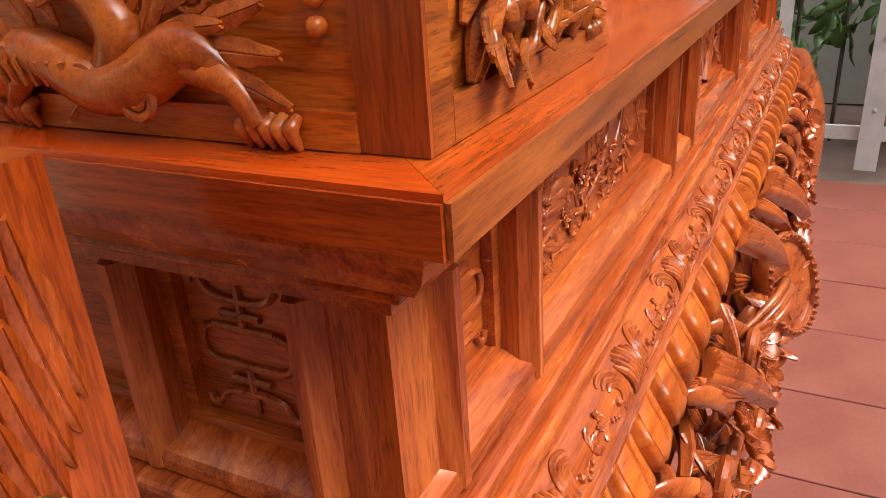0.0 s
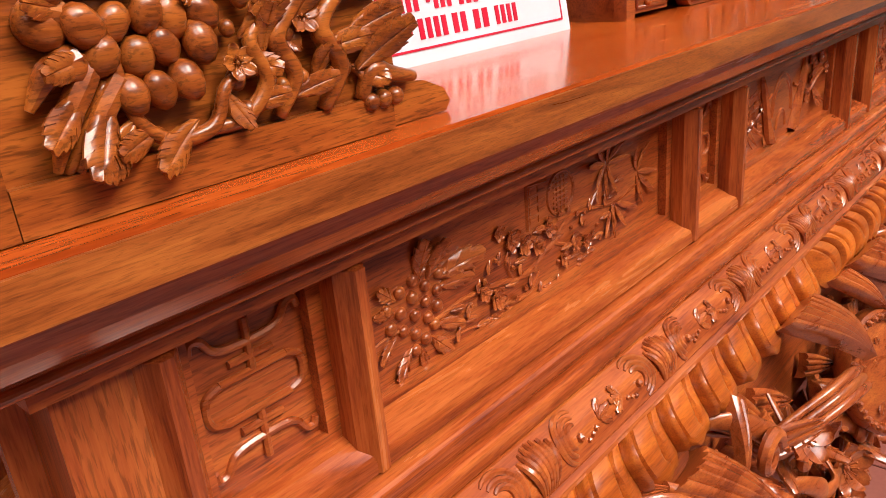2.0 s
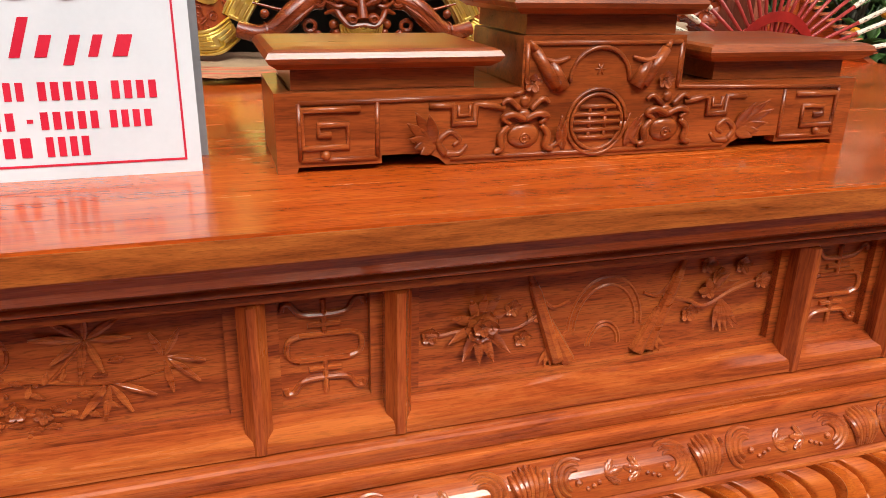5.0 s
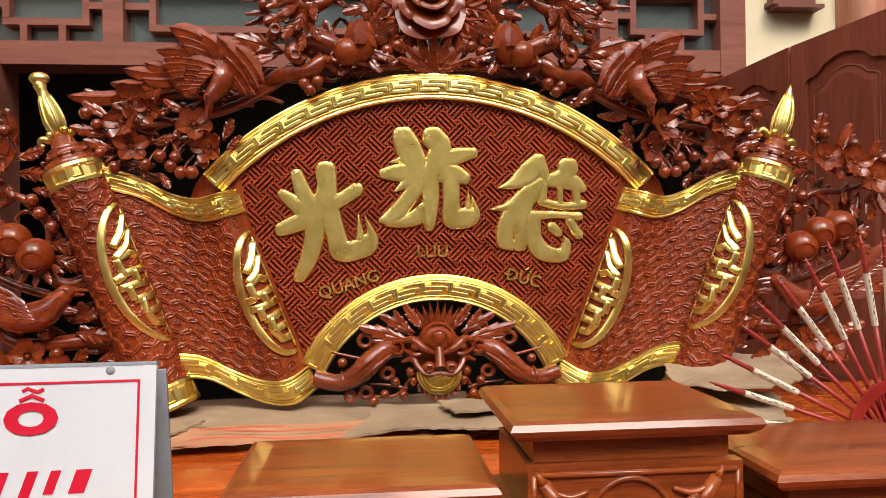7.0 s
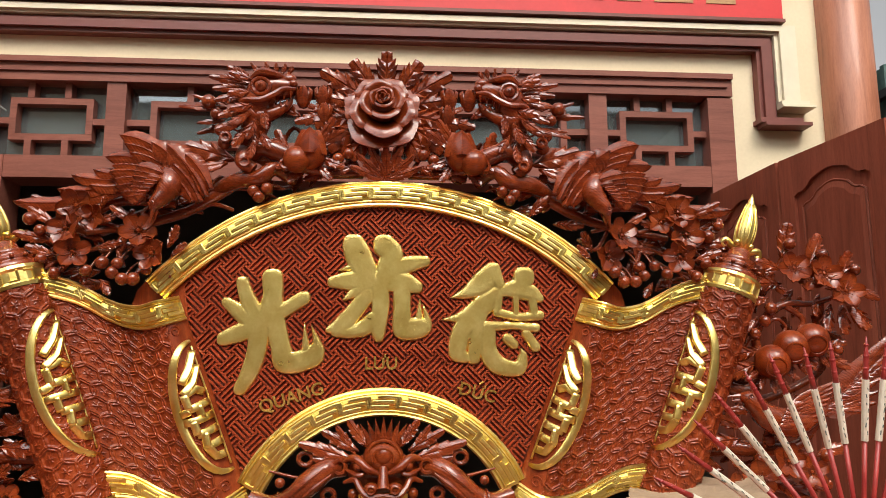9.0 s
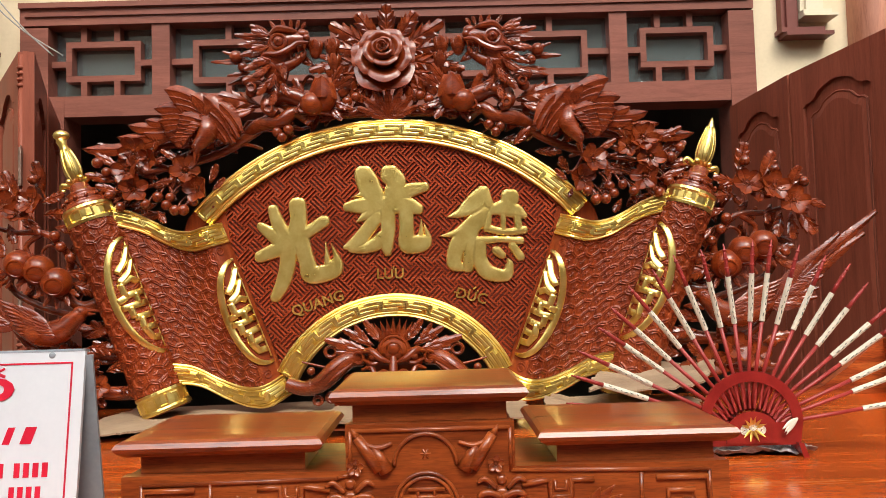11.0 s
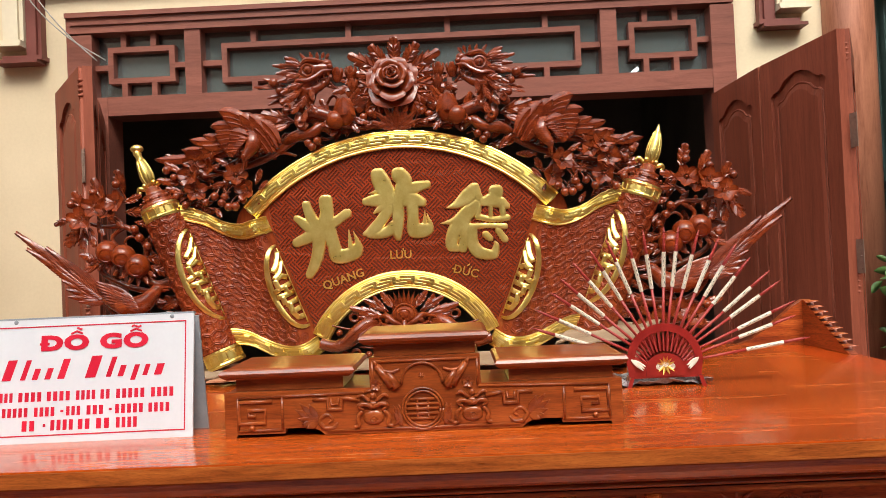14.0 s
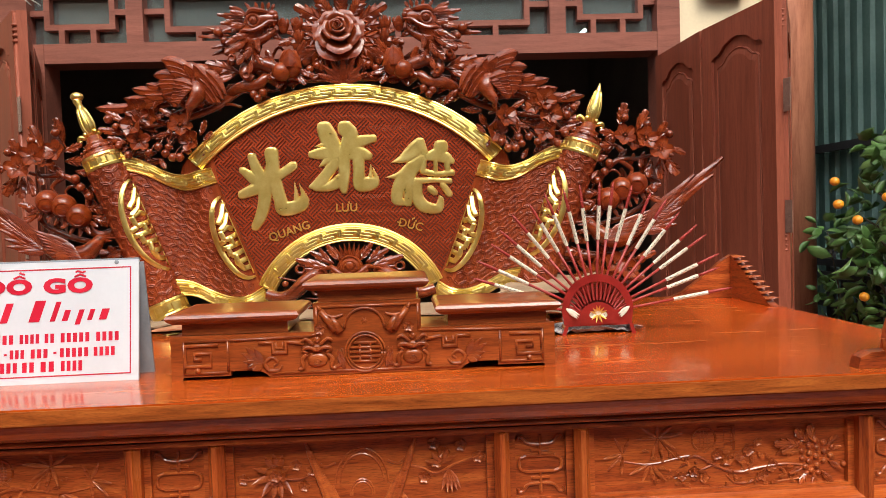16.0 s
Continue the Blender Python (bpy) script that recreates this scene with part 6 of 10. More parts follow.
        gilt("finial_knob", ball(bmesh.new(), c0 + sd * s_ * 0.014 + FRONT * 0.008 + ax * 0.004, 0.008, sub=1))

    # gilt half medallions on the rolls
    def medal(place, h, d):
        """Half a round medal: a broad rim and a fretted sign of flat bars, chamfered."""
        bm = bmesh.new()
        n_a = 20
        tube(bm, [place(h * math.cos(a), d * math.sin(a)) for a in (math.pi * k / n_a for k in range(n_a + 1))], [0.003 + 0.0055 * math.sin(math.pi * k / n_a) ** 0.6 for k in range(n_a + 1)], 12, flat=0.5, face=(0, -1, 0), boxy=0.45)
        tube(bm, [place(h * (0.92 - 0.092 * k), d * 0.02) for k in range(21)], 0.0022, 6)
        bars = ([(0.84, 0.04), (0.60, 0.30), (0.42, 0.62)], [(0.62, 0.06), (0.40, 0.30), (0.26, 0.66)], [(0.26, 0.66), (0.30, 0.30), (0.22, 0.10)], [(0.26, 0.64), (0.02, 0.60)], [(0.06, 0.06), (0.04, 0.62)],
                [(0.06, 0.34), (-0.14, 0.34)], [(-0.14, 0.06), (-0.14, 0.84)], [(-0.14, 0.60), (-0.34, 0.58)], [(-0.34, 0.06), (-0.34, 0.60)], [(-0.34, 0.40), (-0.56, 0.44)], [(-0.54, 0.06), (-0.54, 0.46)],
                [(-0.54, 0.44), (-0.72, 0.30), (-0.74, 0.08)], [(0.02, 0.60), (-0.02, 0.86)])
        for b in bars:
            fine = [Vector((*b[i], 0)).lerp(Vector((*b[i + 1], 0)), t / 5) for i in range(len(b) - 1) for t in range(5)] + [Vector((*b[-1], 0))]
            tube(bm, [place(h * q.x, d * q.y * 1.05) for q in fine], 0.0074, 12, flat=0.6, face=(0, -1, 0), boxy=0.45)
        return bm

    part("gilt_medallion", medal(lambda a, b: roll(-1.32 + b / RR, 0.47 - a / 0.49, side, RR * 1.09), 0.135, 0.066), GOLD, rl, "gilt half medallion with openwork bars", smooth=True)
    part("gilt_medallion", medal(lambda a, b: sheet(0.03 + b * 3.9, 0.50 + a / 0.43, side, 0.006), 0.125, 0.070), GOLD, sh, "gilt half medallion with openwork bars", smooth=True)
    for tt in (0.85, 0.16):
        sp = [sheet(0.13 + 0.05 * math.cos(a) * (1 - a / 12), tt + 0.028 * math.sin(a) * (1 - a / 12), side, 0.001) for a in (k * 0.5 for k in range(20))]
        part("cloud_curl", tube(bmesh.new(), sp, 0.0018, 5), SCROLL, sh, "carved cloud curl")

# turned-back corner of the sheet under each end of the upper arch
for side in (-1, 1):
    part("sheet_corner", prism(bmesh.new(), [(side * u, z) for u, z in ((0.365, 1.655), (0.378, 1.735), (0.405, 1.748), (0.440, 1.738), (0.462, 1.712), (0.472, 1.680))], lambda u, v, s: pq(u, v, s - 0.008), 0.014), SCROLL, plaque, "turned-back corner of the scroll sheet", bevel=0.004, seg=2)

# openwork carving round the scroll
prng = random.Random(31)


def carve(name, bm, label="", mat=None):
    return part(name, crisp(bm), mat or PLAQUE, plaque, label)


def rod(bm, pts, r0, r1, r2=None, n=9):
    line = smooth_line(pts, 5)
    tube(bm, line, taper(len(line), r0, r1, r2), n)


def spot(s, u, z, w=0.02):
    """A place on the left (-1) or right (1) half: from the middle outwards, height, forward."""
    return pq(s * u, z, w)


def facing(wide=0.4):
    return FRONT + ALONG * prng.uniform(-wide, wide) + UP * prng.uniform(-0.15, 0.45)


def leaf_to(s, u0, z0, u1, z1, width, w=0.02, veins=6, rng=None):
    """One separate leaf from its stalk to its tip."""
    a, b = spot(s, u0, z0, w), spot(s, u1, z1, w + 0.008)
    L_ = (b - a).length
    carve("leaf", carved(bmesh.new(), a, b - a, facing(), L_, L_ * width, veins=veins, curl=prng.uniform(-0.08, 0.12)))


def rose(c, r):
    """A rose: large flared outer petals below, a cup and a tight heart."""
    axis = (FRONT + UP * 0.22).normalized()
    ex = ALONG
    ez = ex.cross(axis).normalized() * -1
    if ez.z < 0:
        ez = -ez
    rings = ((5, 0.30, 1.12, -0.42, 0.02, 1.36, 0.33), (5, 0.30, 0.92, -0.12, 0.30, 1.30, 0.95), (4, 0.26, 0.66, 0.20, 0.54, 1.70, 0.2), (3, 0.14, 0.36, 0.34, 0.66, 2.25, 0.7), (3, 0.07, 0.22, 0.40, 0.70, 2.3, 1.5), (2, 0.02, 0.10, 0.45, 0.72, 3.0, 0.4))
    for cnt, r0, r1, h0, h1, span, start in rings:
        for k in range(cnt):
            mid_a = k * math.tau / cnt + start
            rows_ = []
            for i in range(7):
                t = i / 6
                row = []
                for j in range(13):
                    s = j / 6 - 1
                    a = mid_a + s * span * 0.5
                    low_ = 1.0 + 0.22 * max(0.0, -math.sin(a)) * (r1 > 0.7)
                    edge = 1 - 0.22 * abs(s) ** 2.5 + 0.03 * math.cos(s * 7)
                    rr = r * low_ * (r0 + (r1 - r0) * (t ** 0.9) * edge + 0.03 * s)
                    hh = r * (h0 + (h1 - h0) * math.sin(min(1.0, t * 1.12) * 1.9) * edge)
                    row.append(c + ex * (rr * math.cos(a)) + ez * (rr * math.sin(a)) + axis * hh)
                rows_.append(row)
            carve("petal", solid_grid(rows_, -axis * r * 0.05), "", ROSE)
    carve("heart", ball(bmesh.new(), c + axis * r * 0.12, r * 0.50, (1, 0.8, 1)), "", ROSE)


rose(pq(-0.008, 2.070, 0.03), 0.067)
for a, L_, w_ in ((1.57, 0.084, 0.46), (0.95, 0.085, 0.46), (2.2, 0.085, 0.46), (0.48, 0.115, 0.36), (2.66, 0.115, 0.36), (0.12, 0.09, 0.42), (3.02, 0.09, 0.42), (-0.28, 0.115, 0.46), (3.42, 0.115, 0.46), (-0.66, 0.115, 0.5), (3.80, 0.115, 0.5), (-1.0, 0.10, 0.46), (4.14, 0.10, 0.46)):
    d = ALONG * math.cos(a) + UP * math.sin(a)
    carve("leaf", carved(bmesh.new(), pq(0, 2.075, 0.012) + d * 0.03, d + FRONT * 0.16, FRONT, L_, L_ * w_ * 1.15, veins=7, curl=0.06))
for a in (0.35, 0.75, 1.15, 1.57, 2.0, 2.4, 2.8):
    carve("leaf", carved(bmesh.new(), pq(0, 1.928, 0.014), ALONG * math.cos(a) + UP * math.sin(a) * 0.9 + FRONT * 0.22, FRONT, 0.075, 0.022, veins=6, curl=0.12, teeth=0.2))
for s in (-1, 1):
    for pts in (((0.015, 1.945), (0.018, 1.99), (0.05, 2.005), (0.05, 1.975)), ((0.05, 1.945), (0.075, 1.985), (0.10, 1.99))):
        bm = bmesh.new()
        rod(bm, [spot(s, u, z, 0.02) for u, z in pts], 0.005, 0.0045, 0.003)
        carve("twig", bm)

for s in (-1, 1):
    V = lambda u, z, w=0.03, s=s: spot(s, u, z, w)
    # dragon head that looks towards the rose
    bm = bmesh.new()
    limb(bm, [V(0.262, 1.975, 0.02), V(0.256, 2.01, 0.025), V(0.250, 2.045, 0.03), V(0.244, 2.082, 0.034), V(0.226, 2.100, 0.036), V(0.205, 2.104, 0.036), V(0.188, 2.104, 0.034), V(0.178, 2.102, 0.03)], [0.022, 0.024, 0.030, 0.034, 0.031, 0.024, 0.021, 0.012], 14)
    ball(bm, V(0.188, 2.118, 0.044), 0.014, (1.1, 0.9, 0.9)), ball(bm, V(0.179, 2.108, 0.050), 0.009)
    limb(bm, [V(0.266, 2.056, 0.04), V(0.246, 2.044, 0.044), V(0.218, 2.050, 0.044), V(0.192, 2.068, 0.040), V(0.184, 2.082, 0.036)], [0.022, 0.017, 0.013, 0.009, 0.004], 12)
    limb(bm, [V(0.174, 2.096, 0.056), V(0.196, 2.092, 0.064), V(0.216, 2.078, 0.068), V(0.240, 2.068, 0.068), V(0.268, 2.070, 0.060), V(0.277, 2.058, 0.056), V(0.266, 2.050, 0.058)], [0.003, 0.0055, 0.006, 0.006, 0.006, 0.005, 0.003], 8)
    ball(bm, V(0.238, 2.096, 0.066), 0.012), ball(bm, V(0.238, 2.096, 0.077), 0.005, sub=1)
    tube(bm, [V(0.238 + 0.017 * math.cos(a), 2.096 + 0.016 * math.sin(a), 0.066) for a in (k * math.tau / 16 for k in range(17))], 0.0042, 7)
    limb(bm, [V(0.200, 2.122, 0.050), V(0.218, 2.122, 0.064), V(0.240, 2.124, 0.064), V(0.262, 2.112, 0.054)], [0.004, 0.008, 0.009, 0.004], 8)
    for k in range(6):
        a0 = V(0.182 + 0.013 * k, 2.090 - 0.004 * k, 0.058)
        tube(bm, [a0, a0 - UP * 0.013], [0.004, 0.0008], 5)
        tube(bm, [V(0.190 + 0.012 * k, 2.064 - 0.002 * k, 0.052), V(0.190 + 0.012 * k, 2.076 - 0.002 * k, 0.054)], [0.0036, 0.0008], 5)
    carve("dragon_head", bm, "carved dragon head that looks towards the rose")
    for u, z, a, L_ in ((0.262, 2.108, 0.12, 0.075), (0.262, 2.10, -0.10, 0.068), (0.266, 2.088, -0.3, 0.062), (0.27, 2.075, 0.0, 0.05), (0.258, 2.118, 0.42, 0.05), (0.268, 2.062, -0.45, 0.055), (0.27, 2.045, -0.75, 0.055), (0.262, 2.03, -1.1, 0.055), (0.25, 2.02, -1.5, 0.045),
                        (0.24, 2.122, 0.9, 0.034), (0.226, 2.124, 1.3, 0.028), (0.214, 2.124, 1.6, 0.026), (0.202, 2.128, 1.9, 0.022), (0.192, 2.128, 2.2, 0.02)):
        carve("mane_leaf", carved(bmesh.new(), V(u, z, 0.045), Vector((s * math.cos(a), -0.12, math.sin(a))), FRONT + UP * prng.uniform(-0.2, 0.3), L_, 0.020 if L_ > 0.04 else 0.011, veins=7, teeth=0.15, curl=0.06))
    for u, z, a, L_, wd in ((0.250, 2.060, -0.2, 0.045, 0.022), (0.256, 2.045, -0.6, 0.045, 0.022), (0.245, 2.035, -1.2, 0.045, 0.022), (0.262, 2.010, -0.9, 0.04, 0.02), (0.238, 2.01, -2.1, 0.04, 0.02), (0.236, 2.045, -1.9, 0.035, 0.016), (0.258, 2.085, -0.05, 0.04, 0.018), (0.255, 2.11, 0.3, 0.045, 0.018), (0.228, 2.052, -1.6, 0.03, 0.014), (0.248, 1.99, -1.4, 0.035, 0.018), (0.27, 2.025, -0.3, 0.05, 0.02)):
        carve("mane_leaf", carved(bmesh.new(), V(u, z, 0.062), Vector((s * math.cos(a), 0.05, math.sin(a))), FRONT + UP * prng.uniform(-0.2, 0.3), L_, wd, veins=6, teeth=0.2, curl=0.1))
    # branches
    for pts, rr in (([(0.045, 1.945, 0.0), (0.13, 1.945, 0.02), (0.20, 1.975, 0.03), (0.236, 1.985, 0.035), (0.262, 1.975, 0.02)], (0.010, 0.013, 0.020, 0.018, 0.020)),
                    ([(0.18, 1.925, 0.0), (0.212, 1.945, 0.03), (0.24, 1.925, 0.035), (0.29, 1.922, 0.015), (0.335, 1.905, -0.01)], (0.009, 0.014, 0.016, 0.017, 0.012)),
                    ([(0.262, 1.99, 0.02), (0.272, 1.958, 0.04), (0.25, 1.94, 0.04)], (0.018, 0.015, 0.012)),
                    ([(0.27, 1.94, 0.0), (0.34, 1.89, -0.005), (0.40, 1.86, -0.01), (0.48, 1.835, 0.0), (0.56, 1.82, 0.01)], (0.015, 0.012, 0.010, 0.008, 0.006)),
                    ([(0.47, 1.845, 0.0), (0.50, 1.80, 0.012), (0.485, 1.755, 0.02)], (0.006, 0.005, 0.004)), ([(0.50, 1.83, 0.01), (0.58, 1.85, 0.0), (0.64, 1.845, 0.0)], (0.005, 0.004, 0.003)),
                    ([(0.40, 1.88, 0.0), (0.52, 1.88, 0.0), (0.60, 1.80, 0.0), (0.66, 1.745, -0.01)], (0.010, 0.010, 0.008, 0.009)), ([(0.51, 1.80, 0.015), (0.56, 1.785, 0.01), (0.62, 1.775, 0.01)], (0.004, 0.004, 0.003))):
        carve("branch", limb(bmesh.new(), [V(*p) for p in pts], rr, 12), "knotted carved branch")
    for u, z in ((0.268, 1.948), (0.193, 1.945), (0.305, 1.995)):
        bm = bmesh.new()
        tube(bm, [V(u, z, 0.02), V(u - 0.004, z + 0.002, 0.058)], 0.010, 12)
        tube(bm, [V(u - 0.004 + 0.0085 * math.cos(a), z + 0.002 + 0.0085 * math.sin(a), 0.060) for a in (k * math.tau / 12 for k in range(13))], 0.0034, 6)
        carve("stump", bm, "cut hollow twig end")
    # half-open bud beside the rose
    c = V(0.144, 1.976, 0.045)
    bm = ball(bmesh.new(), c, 0.033, (0.95, 0.9, 1.12))
    carve("bud", bm, "plump round carved fruit", ROSE)
    carve("bud", ball(bmesh.new(), c + Vector((s * 0.024, -0.012, -0.020)), 0.027, (1, 0.9, 1.0)), "plump round carved fruit", ROSE)
    for a, tilt_ in ((0.3, 0.25), (1.57, 0.15), (2.85, 0.25)):
        d = ALONG * math.cos(a) + FRONT * math.sin(a)
        carve("petal", petal(bmesh.new(), c - UP * 0.012 + d * 0.030, UP - d * 0.05, -d, 0.054, 0.036, cup=0.26, curl=tilt_), "", ROSE)
    for a, L_ in ((-0.5, 0.055), (-1.0, 0.055), (-2.2, 0.05), (-2.7, 0.055), (2.6, 0.06), (2.2, 0.06)):
        carve("leaf", carved(bmesh.new(), c + Vector((s * 0.018 * math.cos(a), 0.01, 0.022 * math.sin(a))), Vector((s * math.cos(a), -0.2, math.sin(a))), facing(), L_, L_ * 0.42, veins=6))
    for u, z, r in ((0.161, 2.081, 0.014), (0.123, 2.083, 0.014), (0.120, 2.050, 0.013)):
        bm = ball(bmesh.new(), V(u, z, 0.035), r, (0.9, 0.9, 1.15))
        for k in range(4):
            d = ALONG * math.cos(k * 1.57) + FRONT * math.sin(k * 1.57)
            petal(bm, V(u, z - r * 1.1, 0.035) + d * r * 0.3, UP + d * 0.75, -d, r * 2.7, r * 1.5, cup=0.25, curl=0.36)
        carve("bud", bm, "small closed carved bud")
    for u0, z0, u1, z1, wd in ((0.308, 2.066, 0.394, 2.060, 0.20), (0.284, 2.039, 0.362, 2.015, 0.22), (0.289, 1.963, 0.380, 1.987, 0.46), (0.30, 1.955, 0.36, 1.935, 0.4), (0.11, 2.055, 0.175, 2.035, 0.4), (0.165, 2.05, 0.205, 2.075, 0.45), (0.10, 2.06, 0.15, 2.07, 0.4),
                               (0.06, 1.955, 0.105, 1.935, 0.4), (0.10, 1.95, 0.155, 1.925, 0.4), (0.19, 1.965, 0.21, 2.02, 0.45), (0.20, 1.96, 0.235, 1.93, 0.4), (0.31, 2.04, 0.36, 2.03, 0.25), (0.32, 2.07, 0.37, 2.085, 0.22)):
        leaf_to(s, u0, z0, u1, z1, wd, prng.uniform(0.015, 0.035))
    for u, z, r in ((0.34, 2.073, 0.015), (0.325, 2.05, 0.012), (0.315, 2.018, 0.013), (0.308, 1.992, 0.013), (0.072, 1.975, 0.012), (0.092, 1.965, 0.012), (0.225, 1.905, 0.012), (0.25, 1.90, 0.012), (0.24, 1.888, 0.012)):
        carve("berry", ball(bmesh.new(), V(u, z, 0.036), r), "round carved berry")
        bm = bmesh.new()
        rod(bm, [V(u, z, 0.03), V(u - 0.012, z + 0.01, 0.02), V(u - 0.03, z + 0.004, 0.012)], 0.003, 0.002)
        carve("stalk", bm)
    # flying bird, head down
    bm = bmesh.new()
    limb(bm, [V(0.447, 1.934, 0.026), V(0.428, 1.936, 0.032), V(0.408, 1.922, 0.040), V(0.402, 1.902, 0.050), V(0.409, 1.883, 0.058), V(0.420, 1.866, 0.064), V(0.424, 1.852, 0.064)], [0.008, 0.015, 0.024, 0.025, 0.0185, 0.0135, 0.006], 14)
    for pts in (((0.424, 1.853, 0.066), (0.427, 1.829, 0.068)), ((0.419, 1.852, 0.062), (0.421, 1.834, 0.063))):
        tube(bm, [V(*p) for p in pts], [0.0055, 0.001], 7)
    tube(bm, [V(0.424 + 0.0045 * math.cos(a), 1.864 + 0.0045 * math.sin(a), 0.0775) for a in (k * math.tau / 10 for k in range(11))], 0.0013, 5)
    ball(bm, V(0.424, 1.864, 0.077), 0.0022, sub=1)
    bird = carve("bird", bm, "carved bird that flies head down with spread wings")

    def plume(name, u0, z0, u1, z1, wd, w0, w1, veins=9, s=s, V=V, bird=bird):
        a, b = V(u0, z0, w0), V(u1, z1, w1)
        bow = UP * (b - a).length * {"wing_feather": 0.13, "tail_feather": -0.10}.get(name, 0.04)
        part(name, crisp(curved_plume(bmesh.new(), a, b, bow, FRONT + UP * 0.2, wd * 1.2, veins)), PLAQUE, bird)

    # spread wing beside the body: flight feathers, coverts and small scales
    for k, (u0, z0, u1, z1) in enumerate(((0.410, 1.926, 0.520, 1.950), (0.414, 1.918, 0.507, 1.934), (0.418, 1.910, 0.512, 1.922), (0.424, 1.902, 0.504, 1.908), (0.430, 1.894, 0.500, 1.895), (0.436, 1.886, 0.490, 1.883), (0.442, 1.879, 0.478, 1.873))):
        plume("wing_feather", u0, z0, u1, z1, 0.026, 0.052, 0.046)
    for k in range(7):
        plume("covert_feather", 0.410 + 0.0055 * k, 1.922 - 0.0075 * k, 0.462 + 0.002 * k, 1.936 - 0.010 * k, 0.021, 0.066, 0.058, 6)
    for k in range(6):
        plume("covert_feather", 0.412 + 0.006 * k, 1.911 - 0.0062 * k, 0.438 + 0.004 * k, 1.914 - 0.0075 * k, 0.014, 0.072, 0.068, 4)
    # raised wing behind
    for u0, z0, u1, z1, wd in ((0.392, 1.944, 0.494, 1.990, 0.030), (0.400, 1.938, 0.484, 1.974, 0.028), (0.404, 1.932, 0.474, 1.958, 0.026), (0.346, 1.892, 0.408, 1.974, 0.042), (0.336, 1.886, 0.392, 1.956, 0.036), (0.346, 1.876, 0.396, 1.938, 0.034), (0.360, 1.876, 0.402, 1.922, 0.030), (0.328, 1.900, 0.374, 1.958, 0.030), (0.368, 1.915, 0.436, 1.978, 0.036), (0.372, 1.885, 0.400, 1.91, 0.024)):
        plume("wing_feather", u0, z0, u1, z1, wd, 0.046, 0.054)
    for u0, z0, u1, z1, wd in ((0.44, 1.934, 0.583, 1.928, 0.024), (0.44, 1.93, 0.607, 1.902, 0.022), (0.44, 1.926, 0.684, 1.881, 0.024), (0.44, 1.936, 0.545, 1.938, 0.022), (0.44, 1.926, 0.55, 1.908, 0.022)):
        plume("tail_feather", u0, z0, u1, z1, wd, 0.024, 0.036, 16)
    # blossoms, berries and leaves under the bird
    for u, z, r in ((0.568, 1.865, 0.032), (0.583, 1.822, 0.033), (0.569, 1.778, 0.031), (0.454, 1.818, 0.033), (0.427, 1.777, 0.031), (0.535, 1.845, 0.024)):
        bm = bmesh.new()
        blossom(bm, V(u, z, 0.045), FRONT + ALONG * prng.uniform(-0.4, 0.4) + UP * prng.uniform(-0.25, 0.3), r, 5, prng.random() * 6)
        carve("blossom", bm, "five-petalled carved blossom", ROSE)
    for u, z in ((0.63, 1.819), (0.626, 1.766), (0.52, 1.761), (0.492, 1.759), (0.481, 1.73), (0.461, 1.73), (0.50, 1.742), (0.545, 1.745), (0.60, 1.74), (0.44, 1.748), (0.65, 1.84)):
        carve("berry", ball(bmesh.new(), V(u, z, prng.uniform(0.03, 0.045)), prng.uniform(0.0105, 0.0135)), "round carved berry")
        bm = bmesh.new()
        rod(bm, [V(u, z, 0.03), V(u - 0.008, z + 0.02, 0.02), V(u - 0.018, z + 0.035, 0.008)], 0.0024, 0.002)
        carve("stalk", bm)
    for u0, z0, u1, z1, wd in ((0.608, 1.831, 0.655, 1.862, 0.42), (0.604, 1.773, 0.656, 1.790, 0.4), (0.585, 1.759, 0.620, 1.732, 0.5), (0.60, 1.765, 0.645, 1.748, 0.4), (0.535, 1.86, 0.515, 1.885, 0.5), (0.545, 1.84, 0.505, 1.85, 0.5), (0.535, 1.79, 0.49, 1.80, 0.4), (0.50, 1.77, 0.485, 1.81, 0.4), (0.405, 1.79, 0.385, 1.83, 0.5),
                               (0.40, 1.775, 0.372, 1.80, 0.45), (0.41, 1.757, 0.40, 1.735, 0.5), (0.445, 1.76, 0.46, 1.742, 0.4), (0.47, 1.84, 0.51, 1.865, 0.4), (0.60, 1.86, 0.655, 1.885, 0.35), (0.61, 1.80, 0.68, 1.815, 0.35), (0.555, 1.755, 0.55, 1.72, 0.5), (0.52, 1.73, 0.50, 1.70, 0.5), (0.62, 1.75, 0.67, 1.735, 0.4)):
        leaf_to(s, u0, z0, u1, z1, wd, prng.uniform(0.01, 0.035))
    # outer spray: blossoms, leaves that stand up, pomegranates
    for u, z, r in ((0.796, 1.756, 0.031), (0.855, 1.746, 0.034), (0.897, 1.713, 0.034), (0.825, 1.735, 0.026), (0.70, 1.362, 0.032), (0.755, 1.392, 0.032), (0.80, 1.372, 0.030), (0.65, 1.345, 0.026)):
        bm = bmesh.new()
        blossom(bm, V(u, z, 0.045), FRONT + UP * 0.25 + ALONG * prng.uniform(-0.35, 0.35), r, 5, prng.random() * 6)
        carve("blossom", bm, "five-petalled carved blossom", ROSE)
